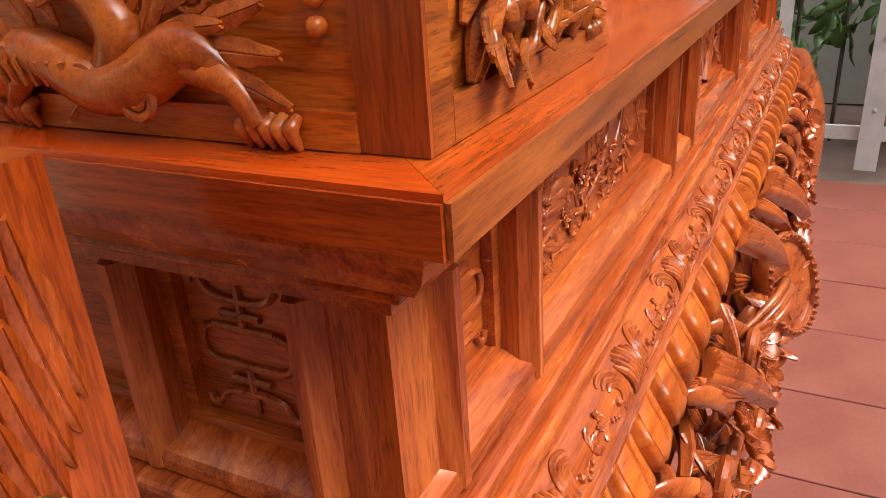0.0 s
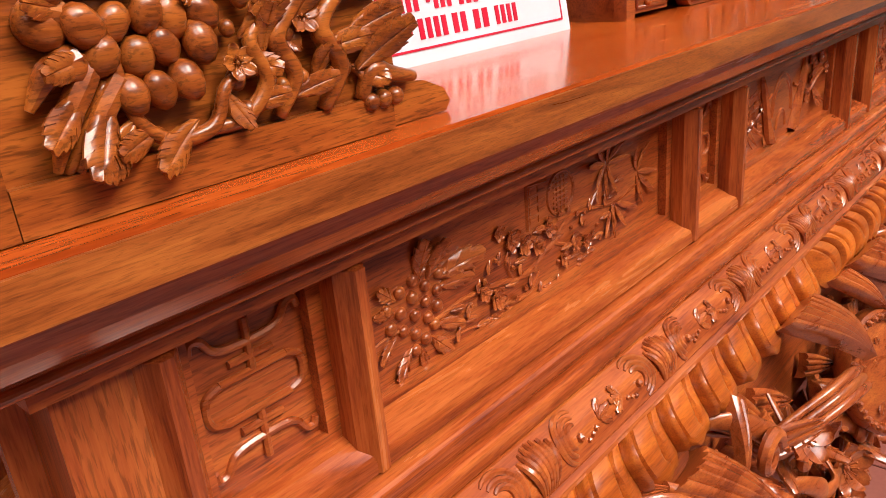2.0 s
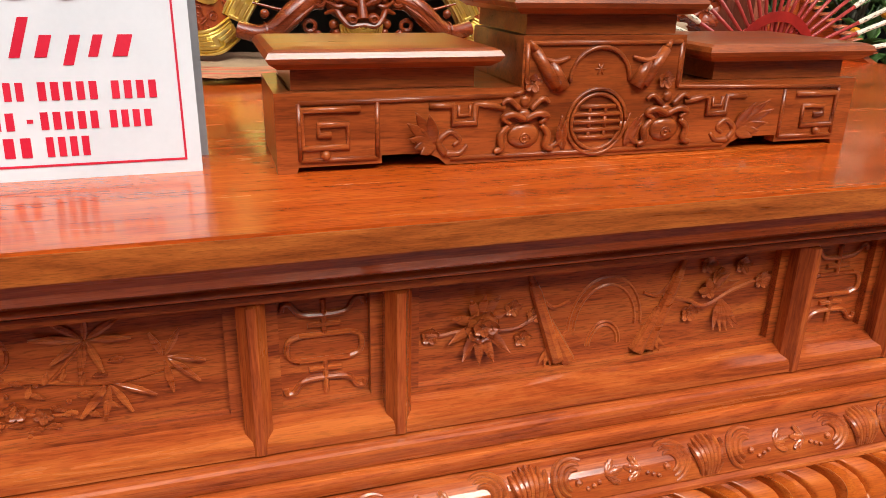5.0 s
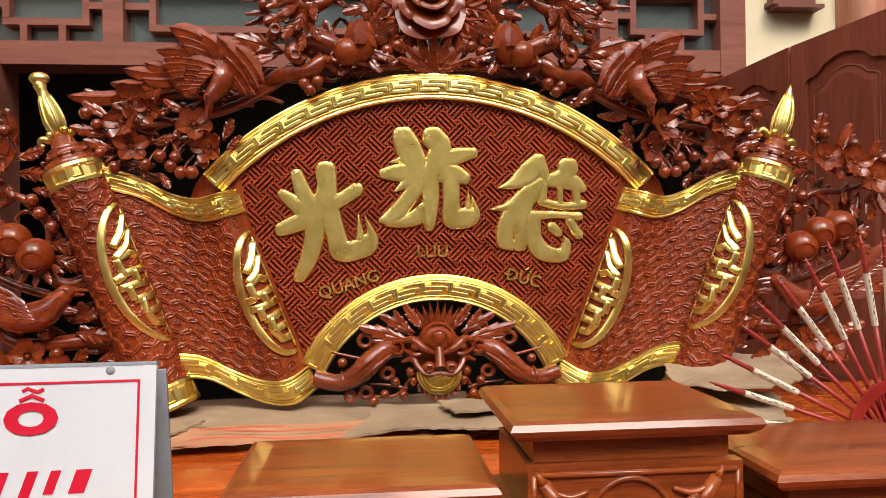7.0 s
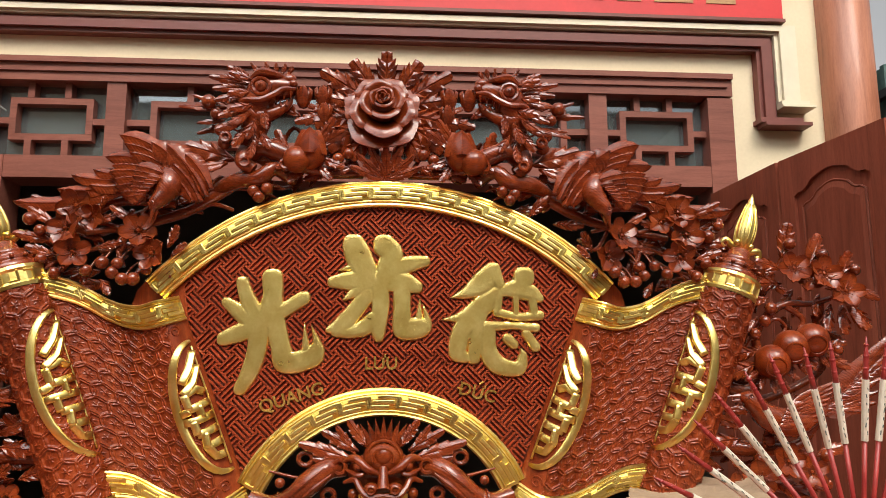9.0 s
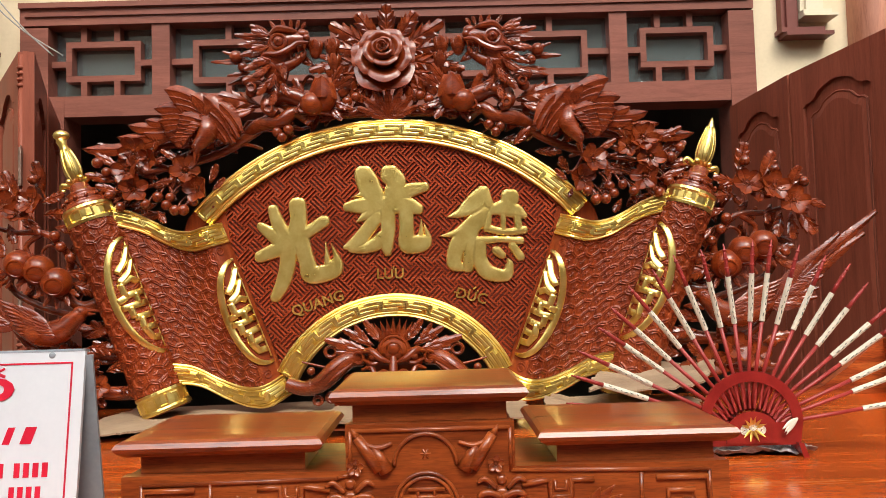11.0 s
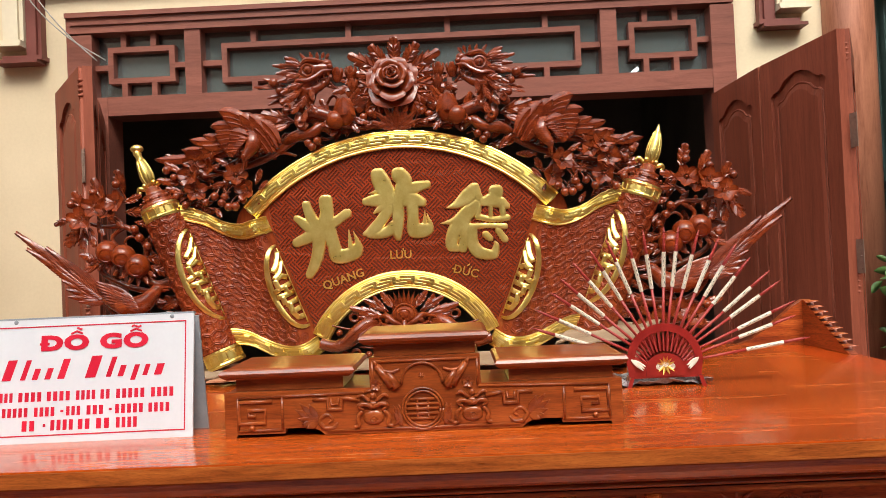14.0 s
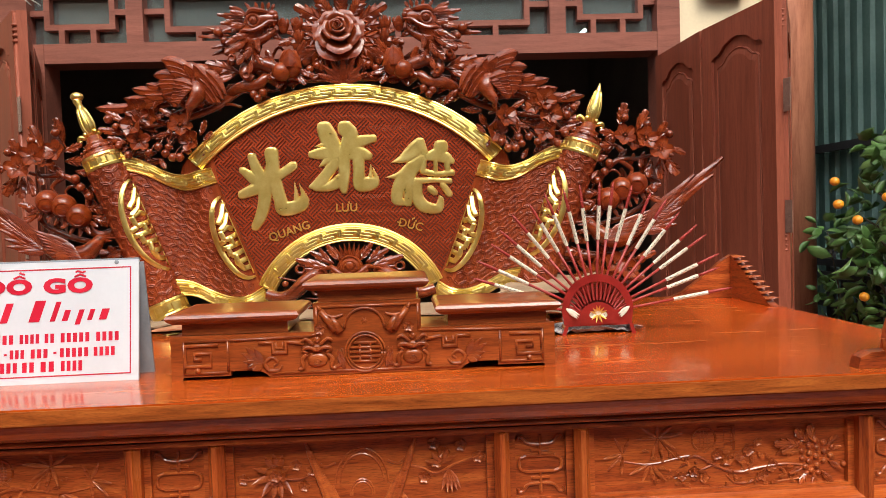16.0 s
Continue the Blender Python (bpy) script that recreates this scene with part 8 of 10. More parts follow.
for s in (-1, 1):
    X = lambda d: mid + s * d
    bm = bmesh.new()
    key = [(0.250, 0.060), (0.305, 0.060), (0.305, 0.024), (0.262, 0.024), (0.262, 0.046), (0.290, 0.046), (0.290, 0.036), (0.278, 0.036)]
    tube(bm, [F(X(a), z, 0.0005) for a, z in key], 0.0036, 6)
    ball(bm, F(X(0.284), 0.017, 0.002), 0.005)
    on_stand("key_scroll", bm, "raised square key scroll")
    bm = bmesh.new()
    tube(bm, [F(X(a), z, 0.0005) for a, z in ((0.104, 0.056), (0.125, 0.060), (0.134, 0.060), (0.134, 0.042), (0.158, 0.042), (0.158, 0.060), (0.182, 0.060))], 0.0036, 6)
    tube(bm, [F(X(a), z, 0.0005) for a, z in ((0.140, 0.060), (0.140, 0.050), (0.152, 0.050), (0.152, 0.060))], 0.002, 6)
    on_stand("fret", bm, "raised square fret")
    bm = bmesh.new()
    for a, L_ in ((0.3, 0.034), (0.65, 0.044), (0.95, 0.046), (1.25, 0.036), (0.0, 0.026), (-0.4, 0.02)):
        d = Vector((s * math.cos(a), -0.15, math.sin(a)))
        leaf(bm, F(X(0.175), 0.022), d, FRONT, L_, 0.013, ridges=1, rows=8, cols=7)
    rod(bm, [F(X(0.165), 0.012), F(X(0.172), 0.024), F(X(0.160), 0.034), F(X(0.150), 0.026), F(X(0.157), 0.020)], 0.004, 0.003, 0.002)
    rod(bm, [F(X(0.165), 0.012), F(X(0.150), 0.012), F(X(0.142), 0.020)], 0.004, 0.002)
    on_stand("leaf_spray", bm, "carved leaf spray")
    bm = bmesh.new()
    ball(bm, F(X(0.082), 0.027, 0.0), 0.0185, (1, 0.24, 0.74))
    ball(bm, F(X(0.082), 0.047, 0.0), 0.009, (1.25, 0.4, 0.8))
    ball(bm, F(X(0.082), 0.062, 0.0), 0.006, (1, 0.6, 1))
    for q in (-1, 1):
        rod(bm, [F(X(0.082), 0.044, 0.004), F(X(0.082) + q * 0.014, 0.050, 0.005), F(X(0.082) + q * 0.024, 0.046, 0.004), F(X(0.082) + q * 0.016, 0.040, 0.004)], 0.003, 0.004, 0.002)
        rod(bm, [F(X(0.082) + q * 0.018, 0.038, 0.003), F(X(0.082) + q * 0.026, 0.028, 0.003), F(X(0.082) + q * 0.024, 0.016, 0.003), F(X(0.082) + q * 0.032, 0.012, 0.003)], 0.003, 0.004, 0.003)
        rod(bm, [F(X(0.082) + q * 0.006, 0.054, 0.003), F(X(0.082) + q * 0.018, 0.064, 0.003), F(X(0.082) + q * 0.026, 0.060, 0.003)], 0.0028, 0.003, 0.002)
    sp = spiral((X(0.082), 0.024), 0.0065, 1.4, lambda x_, z_, w_: F(x_, z_, 0.0040), 18)
    tube(bm, sp, 0.0012, 5)
    on_stand("gourd", bm, "carved vase-shaped gourd with ribbons")
    bm = bmesh.new()
    tube(bm, [F(X(0.074), 0.112, 0.001), F(X(0.050), 0.076, 0.001)], [0.0055, 0.0075], 8)
    tube(bm, [F(X(0.080), 0.121, 0.001), F(X(0.074), 0.112, 0.001)], [0.001, 0.005], 8)
    tube(bm, [F(X(0.055), 0.100, 0.0), F(X(0.042), 0.074, 0.0)], [0.005, 0.009], 8)
    rod(bm, [F(X(0.068), 0.105, 0.001), F(X(0.052), 0.100, 0.002), F(X(0.036), 0.104, 0.001)], 0.002, 0.003, 0.002)
    blossom(bm, F(X(0.076), 0.080, 0.002), FRONT, 0.009)
    on_stand("roll", bm, "carved scroll roll with a blossom")
    bm = bmesh.new()
    for a, L_ in ((1.9, 0.035), (1.6, 0.04), (1.3, 0.03)):
        leaf(bm, F(X(0.036), 0.010), Vector((s * 0.55 * math.cos(a - 0.6), -0.1, math.sin(a))), FRONT, L_, 0.010, ridges=1, rows=8, cols=5)
    rod(bm, [F(X(0.060), 0.012), F(X(0.046), 0.016), F(X(0.036), 0.030), F(X(0.040), 0.046)], 0.002, 0.004, 0.001)
    on_stand("side_leaf", bm, "carved leaf beside the round sign")
bm = bmesh.new()
for r_ in (0.034, 0.029):
    tube(bm, [F(mid + r_ * math.cos(a), 0.038 + r_ * math.sin(a), 0.001) for a in (k * math.tau / 30 for k in range(31))], 0.0022, 6)
for z, w_ in ((0.022, 0.020), (0.030, 0.027), (0.038, 0.027), (0.046, 0.027), (0.054, 0.020)):
    tube(bm, [F(mid - w_, z, 0.001), F(mid + w_, z, 0.001)], 0.0026, 6)
for x_ in (-0.009, 0.009):
    tube(bm, [F(mid + x_, 0.046, 0.001), F(mid + x_, 0.056, 0.001)], 0.0022, 6)
    tube(bm, [F(mid + x_, 0.020, 0.001), F(mid + x_, 0.030, 0.001)], 0.0022, 6)
    tube(bm, [F(mid + x_, 0.032, 0.001), F(mid + x_, 0.044, 0.001)], 0.0022, 6)
on_stand("round_sign", bm, "round carved sign of bars in a ring")
bm = bmesh.new()
tube(bm, [F(mid + 0.034 * math.cos(a), 0.080 + 0.034 * math.sin(a), 0.001) for a in (math.pi * k / 16 for k in range(17))], 0.0024, 6)
for k in range(3):
    a = k * math.pi / 3
    tube(bm, [F(mid + 0.006 * math.cos(a), 0.092 + 0.006 * math.sin(a)), F(mid - 0.006 * math.cos(a), 0.092 - 0.006 * math.sin(a))], 0.001, 5)
on_stand("fan_arc", bm, "carved open fan arc")

# ---- shop sign on the altar: two boards that lean together ----
sign = thing("table_sign", "white table sign with red border and lettering", "sign", (0.528, 0.205, H))
SIGN = pose(0.351, 0.186, H, 90 - 8.5, 0, 1.3)       # u to the right, v up its face
SW, SH = 0.350, 0.211


def on_sign(name, outline, w0, w1, mat, label="", parent=None):
    return part(name, prism(bmesh.new(), outline, lambda u, v, s: SIGN @ Vector((u, v, w0 + s)), w1 - w0), mat, parent or sign, label)


rect = lambda u0, u1, v0, v1: [(u0, v0), (u1, v0), (u1, v1), (u0, v1)]
front_b = on_sign("front_board", rect(0, SW, 0, SH), -0.005, 0.0, SIGN_WHITE, "white plastic board")
back_pose = pose(0.351 + 0.012, 0.256, H, 90 + 9.5, 0, 1.3)
bm = prism(bmesh.new(), rect(0, SW - 0.006, 0, SH - 0.004), lambda u, v, s: back_pose @ Vector((u, v, s)), 0.004)
part("back_board", bm, SIGN_GREY, sign, "grey back board")
on_sign("top_strip", rect(0, SW, SH, SH + 0.003), -0.012, 0.0005, SIGN_GREY, "grey folded top edge")
for u0, u1, v0, v1 in ((0.009, SW - 0.013, 0.0118, 0.0138), (0.009, SW - 0.013, SH - 0.0140, SH - 0.0120), (0.009, 0.011, 0.0138, SH - 0.0140), (SW - 0.015, SW - 0.013, 0.0138, SH - 0.0140)):
    on_sign("border_line", rect(u0, u1, v0, v1), 0.0002, 0.0007, SIGN_RED, parent=front_b)
def sign_mark(pts, r=0.0022):
    """A flat painted mark over or through a letter."""
    part("mark", tube(bmesh.new(), [SIGN @ Vector((u, v, 0.0009)) for u, v in pts], r, 8, flat=0.2, face=tuple((SIGN.to_3x3() @ Vector((0, 0, 1))))), SIGN_RED, front_b)


for ch, u in (("D", 0.104), ("O", 0.147), ("G", 0.207), ("O", 0.250)):
    words("lettering", ch, 0.0335, SIGN @ pose(u, 0.1675, 0.0010), SIGN_RED, front_b, 0.0004, 0.0020, "bold red lettering", 1.52)
sign_mark([(0.083, 0.1675), (0.100, 0.1675)])
for u in (0.147, 0.250):
    sign_mark([(u - 0.010, 0.1835), (u, 0.1880), (u + 0.010, 0.1835)], 0.0018)
sign_mark([(0.147, 0.1940), (0.156, 0.1905)], 0.0018)
sign_mark([(0.242, 0.1915), (0.2462, 0.1940), (0.2505, 0.1922), (0.2545, 0.1908), (0.259, 0.1932)], 0.0015)
# names, address and number: plain bars, letter by letter, in their size and colour
for u0, u1, v0, v1 in ((0.019, 0.046, 0.107, 0.142), (0.051, 0.066, 0.107, 0.141), (0.071, 0.088, 0.107, 0.126), (0.093, 0.110, 0.107, 0.126), (0.115, 0.136, 0.107, 0.141),
                       (0.163, 0.194, 0.107, 0.144), (0.199, 0.214, 0.107, 0.141), (0.219, 0.236, 0.107, 0.126), (0.241, 0.256, 0.100, 0.126), (0.262, 0.276, 0.107, 0.126), (0.282, 0.304, 0.107, 0.126)):
    skew = (v1 - v0) * 0.32
    on_sign("lettering_bar", [(u0, v0), (u0 + 0.58 * (u1 - u0), v0), (u0 + 0.58 * (u1 - u0) + skew, v1), (u0 + skew, v1)], 0.0002, 0.0007, SIGN_RED, parent=front_b)
LINES = ((0.0700, 0.0860, ((0.0174, 0.043), (0.050, 0.093), (0.099, 0.142), (0.149, 0.185), (0.191, 0.210), (0.218, 0.270), (0.278, 0.320))),
         (0.0445, 0.0600, ((0.023, 0.070), (0.078, 0.116), (0.123, 0.128), (0.133, 0.160), (0.168, 0.200), (0.206, 0.211), (0.217, 0.268), (0.274, 0.313))),
         (0.0205, 0.0380, ((0.058, 0.084), (0.094, 0.098), (0.107, 0.149), (0.154, 0.178), (0.185, 0.212), (0.219, 0.258))))
for v0, v1, runs in LINES:
    for u0, u1 in runs:
        n_ = max(1, round((u1 - u0) / (0.62 * (v1 - v0))))
        for k in range(n_):
            a, b = u0 + (u1 - u0) * k / n_, u0 + (u1 - u0) * (k + (0.62 if n_ > 1 else 1.0)) / n_
            dash = u1 - u0 < 0.006
            on_sign("lettering_bar", rect(a, b, v0 + (0.006 if dash else 0), v1 - (0.006 if dash else 0)), 0.0002, 0.0007, SIGN_RED, parent=front_b)
part("grommet", ball(bmesh.new(), SIGN @ Vector((0.312, SH - 0.004, 0.0)), 0.004, (1, 0.5, 1)), SIGN_GREY, sign)
part("grommet", ball(bmesh.new(), SIGN @ Vector((0.040, SH - 0.004, 0.0)), 0.004, (1, 0.5, 1)), SIGN_GREY, sign)

# ---- fan of painted sticks in a lacquered holder ----
FXc, FYc, FZc = 1.588, 0.505, H + 0.052
fan = thing("stick_fan", "dark red lacquered holder with a fan of painted sticks", "stick fan", (FXc, FYc, H))
G = lambda x, z, w=0.0: Vector((FXc + x, FYc - w, FZc + z))
arch_pts = [(0.079 * math.cos(a), 0.079 * math.sin(a)) for a in (math.pi * k / 24 for k in range(25))]
inner_pts = [(0.063 * math.cos(a), 0.063 * math.sin(a)) for a in (math.pi * (24 - k) / 24 for k in range(25))]
part("arch", prism(bmesh.new(), arch_pts + inner_pts, lambda u, v, s: G(u, v, 0.013 - s), 0.006), LACQUER_RED, fan, "dark red lacquered arch", bevel=0.0015)
part("base_panel", prism(bmesh.new(), [(-0.074, -0.034), (0.074, -0.034), (0.079, 0.0), (-0.079, 0.0)], lambda u, v, s: G(u, v, 0.012 - s), 0.010), LACQUER_RED, fan, bevel=0.002)
disc = [(0.040 * math.cos(a), -0.014 + 0.032 * math.sin(a)) for a in (math.pi * k / 20 for k in range(21))]
part("heart_panel", prism(bmesh.new(), [(-0.040, -0.030)] + disc[::-1] + [(0.040, -0.030)], lambda u, v, s: G(u, v, 0.0155 - s), 0.003), LACQUER_RED, fan, "lacquered heart panel")
bm = bmesh.new()
for x_, z_ in ((-0.013, -0.010), (0.0, -0.004), (0.013, -0.010)):
    for r_ in (0.006, 0.004, 0.002):
        tube(bm, [G(x_ + r_ * math.cos(a), z_ + r_ * math.sin(a), 0.0165) for a in (k * math.tau / 12 for k in range(13))], 0.001, 5)
part("painted_flowers", bm, STICK_WHITE, fan, "cream and gold painted flowers")
bm = bmesh.new()
for a in (0.4, 0.9, 1.4, 1.8, 2.3, 2.8, -0.6, -1.2, -1.9, -2.5):
    leaf(bm, G(0, -0.008, 0.0160), Vector((math.cos(a), -0.02, math.sin(a))), FRONT, 0.020, 0.005, rows=6, cols=5)
part("painted_leaves", bm, GOLD_DULL, fan, "gilt painted leaves")
for s in (-1, 1):
    bm = bmesh.new()
    for k in range(3):
        leaf(bm, G(s * 0.070, 0.006, 0.014), Vector((-s * 1, -0.05, -0.5 - 0.25 * k)), FRONT, 0.032, 0.008, rows=6, cols=5)
    part("white_corner", bm, STICK_WHITE, fan, "pale inlaid corner spray", smooth=True)
    part("foot", prism(bmesh.new(), [(s * 0.066, -0.030), (s * 0.074, -0.030), (s * 0.082, -0.052), (s * 0.073, -0.052)], lambda u, v, s_: G(u, v, 0.022 - s_), 0.034), LACQUER_RED, fan, bevel=0.001)
for k in range(19):
    a = math.pi * k / 18
    part("spoke", tube(bmesh.new(), [G(0.042 * math.cos(a), -0.012 + 0.034 * math.sin(a), 0.008), G(0.068 * math.cos(a), 0.068 * math.sin(a), 0.008)], 0.0022, 6), STICK_RED, fan)
frng = random.Random(8)
NS = 21
for k in range(NS):
    a = radians(11 + 158 * k / (NS - 1) + frng.uniform(-1.2, 1.2))
    w0 = 0.001 if k % 2 else -0.006
    tilt = -0.05 + 0.10 * (k % 2)
    D = Vector((math.cos(a), -0.12 + tilt * 0.5, math.sin(a)))
    o = G(0, -0.012, w0)
    L_ = 0.290 + frng.uniform(-0.006, 0.006)
    st = part("stick", tube(bmesh.new(), [o + D * 0.03, o + D * L_ * 0.58], 0.0030, 8), STICK_RED, fan, "red painted stick with an ivory band", smooth=True)
    part("ivory_band", tube(bmesh.new(), [o + D * (L_ * 0.575), o + D * (L_ * 0.825)], 0.0042, 8), STICK_WHITE, st, "ivory band with black print")
    bm = bmesh.new()
    side_ = D.cross(FRONT).normalized()
    for q in range(7):
        c = o + D * (L_ * (0.60 + 0.03 * q)) + FRONT * 0.0040 + side_ * frng.uniform(-0.0016, 0.0016)
        tube(bm, [c, c + D * frng.uniform(0.002, 0.006) + side_ * frng.uniform(-0.0012, 0.0012)], 0.0007, 4)
    part("print", bm, INK, st, "black printed strokes")
    bm = tube(bmesh.new(), [o + D * (L_ * 0.825), o + D * (L_ * 0.86), o + D * (L_ * 0.93), o + D * L_], [0.0036, 0.0032, 0.0030, 0.0008], 8)
    for q in (0.87, 0.92, 0.965):
        ball(bm, o + D * (L_ * q), 0.0042 - 0.0006 * (q > 0.95), (1, 1, 0.8), 1)
    part("turned_tip", bm, STICK_RED, st, "turned red tip", smooth=True)
wrap = bmesh.new()
bmesh.ops.create_grid(wrap, x_segments=26, y_segments=14, size=0.5)
for v in wrap.verts:
    v.co = Vector((FXc - 0.005 + v.co.x * 0.21, FYc + 0.055 + v.co.y * 0.13, H + 0.007 + 0.012 * noise.noise(v.co * 9.0) + 0.006 * abs(noise.noise(v.co * 25.0))))
part_w = part("plastic_wrap", wrap, FOIL)
tagged(part_w, "crumpled clear plastic wrap under the stick fan", "plastic wrap")
mod = part_w.modifiers.new("thick", "SOLIDIFY")
mod.thickness = 0.0008

# ---- cardboard under the plaque ----
def card(outline, z, mat, label, bend=0.004, seed=1, lift=(0.0, 0.0)):
    """A torn, buckled sheet. lift raises it along x and y."""
    rng = random.Random(seed)
    ring = []
    for (a, b), (c, d) in zip(outline, outline[1:] + outline[:1]):
        for k in range(14):
            t = k / 14
            tear = 0.005 if k else 0.0
            ring.append((a + (c - a) * t + rng.uniform(-tear, tear), b + (d - b) * t + rng.uniform(-tear, tear)))
    cx, cy = sum(p[0] for p in ring) / len(ring), sum(p[1] for p in ring) / len(ring)
    x0 = min(p[0] for p in ring)
    y0 = min(p[1] for p in ring)

    def height(x, y):
        buckle = noise.noise(Vector((x * 7, y * 7, seed))) + 0.6 * abs(noise.noise(Vector((x * 15, y * 11, seed + 5))))
        return z + bend * (buckle + 0.7) + lift[0] * (x - x0) + lift[1] * (y - y0)

    bm = bmesh.new()
    layers = []
    for w in (0.0, 0.0035):
        rows = []
        for q in (0.0, 0.2, 0.4, 0.6, 0.8, 0.93, 1.0):
            pts = [(cx + (x - cx) * q, cy + (y - cy) * q) for x, y in ring]
            rows.append([bm.verts.new((x, y, height(x, y) + w)) for x, y in pts] if q else [bm.verts.new((cx, cy, height(cx, cy) + w))])
        layers.append(rows)
    n = len(ring)
    for rows in layers:
        for k in range(n):
            bm.faces.new((rows[0][0], rows[1][k], rows[1][(k + 1) % n]))
        for a, b in zip(rows[1:], rows[2:]):
            for k in range(n):
                bm.faces.new((a[k], b[k], b[(k + 1) % n], a[(k + 1) % n]))
    for k in range(n):
        bm.faces.new((layers[0][-1][k], layers[0][-1][(k + 1) % n], layers[1][-1][(k + 1) % n], layers[1][-1][k]))
    ob = tagged(part("cardboard_sheet", bm, mat), label, "cardboard", "cardboard sheets on the altar")
    return ob, height


card([(0.36, 0.80), (0.62, 0.83), (1.05, 0.84), (1.08, 1.14), (0.40, 1.14)], H + 0.0005, CARD, "flattened brown cardboard under the plaque", 0.004, 2)
sheet_o, level = card([(0.55, 0.715), (0.80, 0.735), (0.98, 0.74), (0.95, 0.86), (0.56, 0.84)], H + 0.010, CARD_ORANGE, "orange printed cardboard under the plaque", 0.004, 3)
for k, (x0, x1, y, amp) in enumerate(((0.60, 0.92, 0.752, 0.006), (0.62, 0.93, 0.775, 0.008), (0.64, 0.93, 0.80, 0.010), (0.60, 0.74, 0.83, 0.004))):
    bm = bmesh.new()
    line = [(x0 + (x1 - x0) * i / 16, y + amp * math.sin(i * 0.6 + k)) for i in range(17)]
    lo = [bm.verts.new((x, y_ - 0.004, level(x, y_ - 0.004) + 0.0040)) for x, y_ in line]
    hi = [bm.verts.new((x, y_ + 0.004, level(x, y_ + 0.004) + 0.0040)) for x, y_ in line]
    for i in range(16):
        bm.faces.new((lo[i], lo[i + 1], hi[i + 1], hi[i]))
    part("printed_stripe", bm, PRINT_RED if k != 1 else CARD, sheet_o, "printed wavy stripe")
card([(0.84, 0.70), (1.0, 0.74), (1.16, 0.73), (1.30, 0.76), (1.28, 1.0), (1.08, 0.94), (0.90, 0.92)], H + 0.019, CARD, "torn brown cardboard under the plaque", 0.007, 4)
card([(0.42, 0.735), (0.56, 0.755), (0.60, 0.88), (0.44, 0.86)], H + 0.012, CARD, "small torn piece of brown cardboard", 0.006, 8)
card([(1.02, 0.78), (1.18, 0.80), (1.15, 0.90), (1.00, 0.89)], H + 0.032, CARD, "small torn piece of brown cardboard", 0.006, 9)
card([(1.28, 0.74), (1.42, 0.70), (1.55, 0.70), (1.66, 0.92), (1.36, 1.02)], H + 0.004, CARD, "crumpled brown cardboard beside the plaque", 0.022, 5)
card([(1.40, 0.80), (1.52, 0.77), (1.62, 0.78), (1.72, 1.0), (1.48, 1.06)], H + 0.036, CARD, "crumpled brown cardboard beside the plaque", 0.022, 6, (0.05, 0.10))

# ---- corner wings of the altar ----
def wing(name, label, base):
    return thing(name, label, "altar wing", base, "wings of the altar")


fw = wing("altar_wing", "carved wooden wing with fruit and leaves on the altar corner", (0.06, 0.06, H))
WX, WY, WT = 0.037, 0.028, 0.026
out_f = [(WX, H + 0.0005), (0.301, H + 0.0005), (0.305, H + 0.006), (0.300, H + 0.014), (0.284, H + 0.021), (0.262, H + 0.024), (0.258, H + 0.055), (0.240, H + 0.085), (0.232, H + 0.125), (0.205, H + 0.16), (0.19, H + 0.20), (0.15, H + 0.235), (0.12, H + 0.26), (WX, H + 0.275)]
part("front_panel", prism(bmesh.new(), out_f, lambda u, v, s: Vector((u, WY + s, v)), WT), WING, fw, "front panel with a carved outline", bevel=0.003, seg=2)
part("corner_strip", boxes((WX - 0.0035, WX - 0.0006, WY - 0.006, WY + WT, H + 0.0006, H + 0.273)), SLAB_EDGE_Z, fw, "dark corner strip", bevel=0.001)
part("stile", boxes((WX - 0.0004, WX + 0.018, WY - 0.006, WY - 0.0003, H + 0.0006, H + 0.274)), WING, fw, bevel=0.002)
part("bottom_rail", boxes((WX + 0.0185, 0.252, WY - 0.006, WY - 0.0003, H + 0.0006, H + 0.020)), WING, fw, bevel=0.002)
W = lambda x, z, h=0.0: Vector((x, WY - 0.002 - h, H + z))
wrng = random.Random(77)
for j in range(8):
    for i in range(7):
        x_, z_ = 0.080 + 0.0136 * i + (j % 2) * 0.0068, 0.046 + 0.0142 * j
        if ((x_ - 0.118) / 0.046) ** 2 + ((z_ - 0.094) / 0.056) ** 2 > 1:
            continue
        x_, z_ = x_ + wrng.uniform(-0.002, 0.002), z_ + wrng.uniform(-0.002, 0.002)
        bm = ball(bmesh.new(), (0, 0, 0), wrng.uniform(0.0078, 0.0092), (0.86, 0.72, 1.12), 2)
        turn = pose(*W(x_, z_, 0.002 + wrng.uniform(0, 0.004)), wrng.uniform(-20, 20), wrng.uniform(-45, 45), wrng.uniform(-12, 12))
        for v in bm.verts:
            dent = 0.16 * max(0.0, -v.co.y / 0.006) * math.exp(-(v.co.x / 0.0022) ** 2) if (i + j) % 3 == 0 else 0.0
            v.co = turn @ (v.co * (1 - dent + 0.10 * noise.noise(v.co * 190 + Vector((i, j, 0)))))
        part("fruit", bm, WING, fw, smooth=True)
bm = bmesh.new()
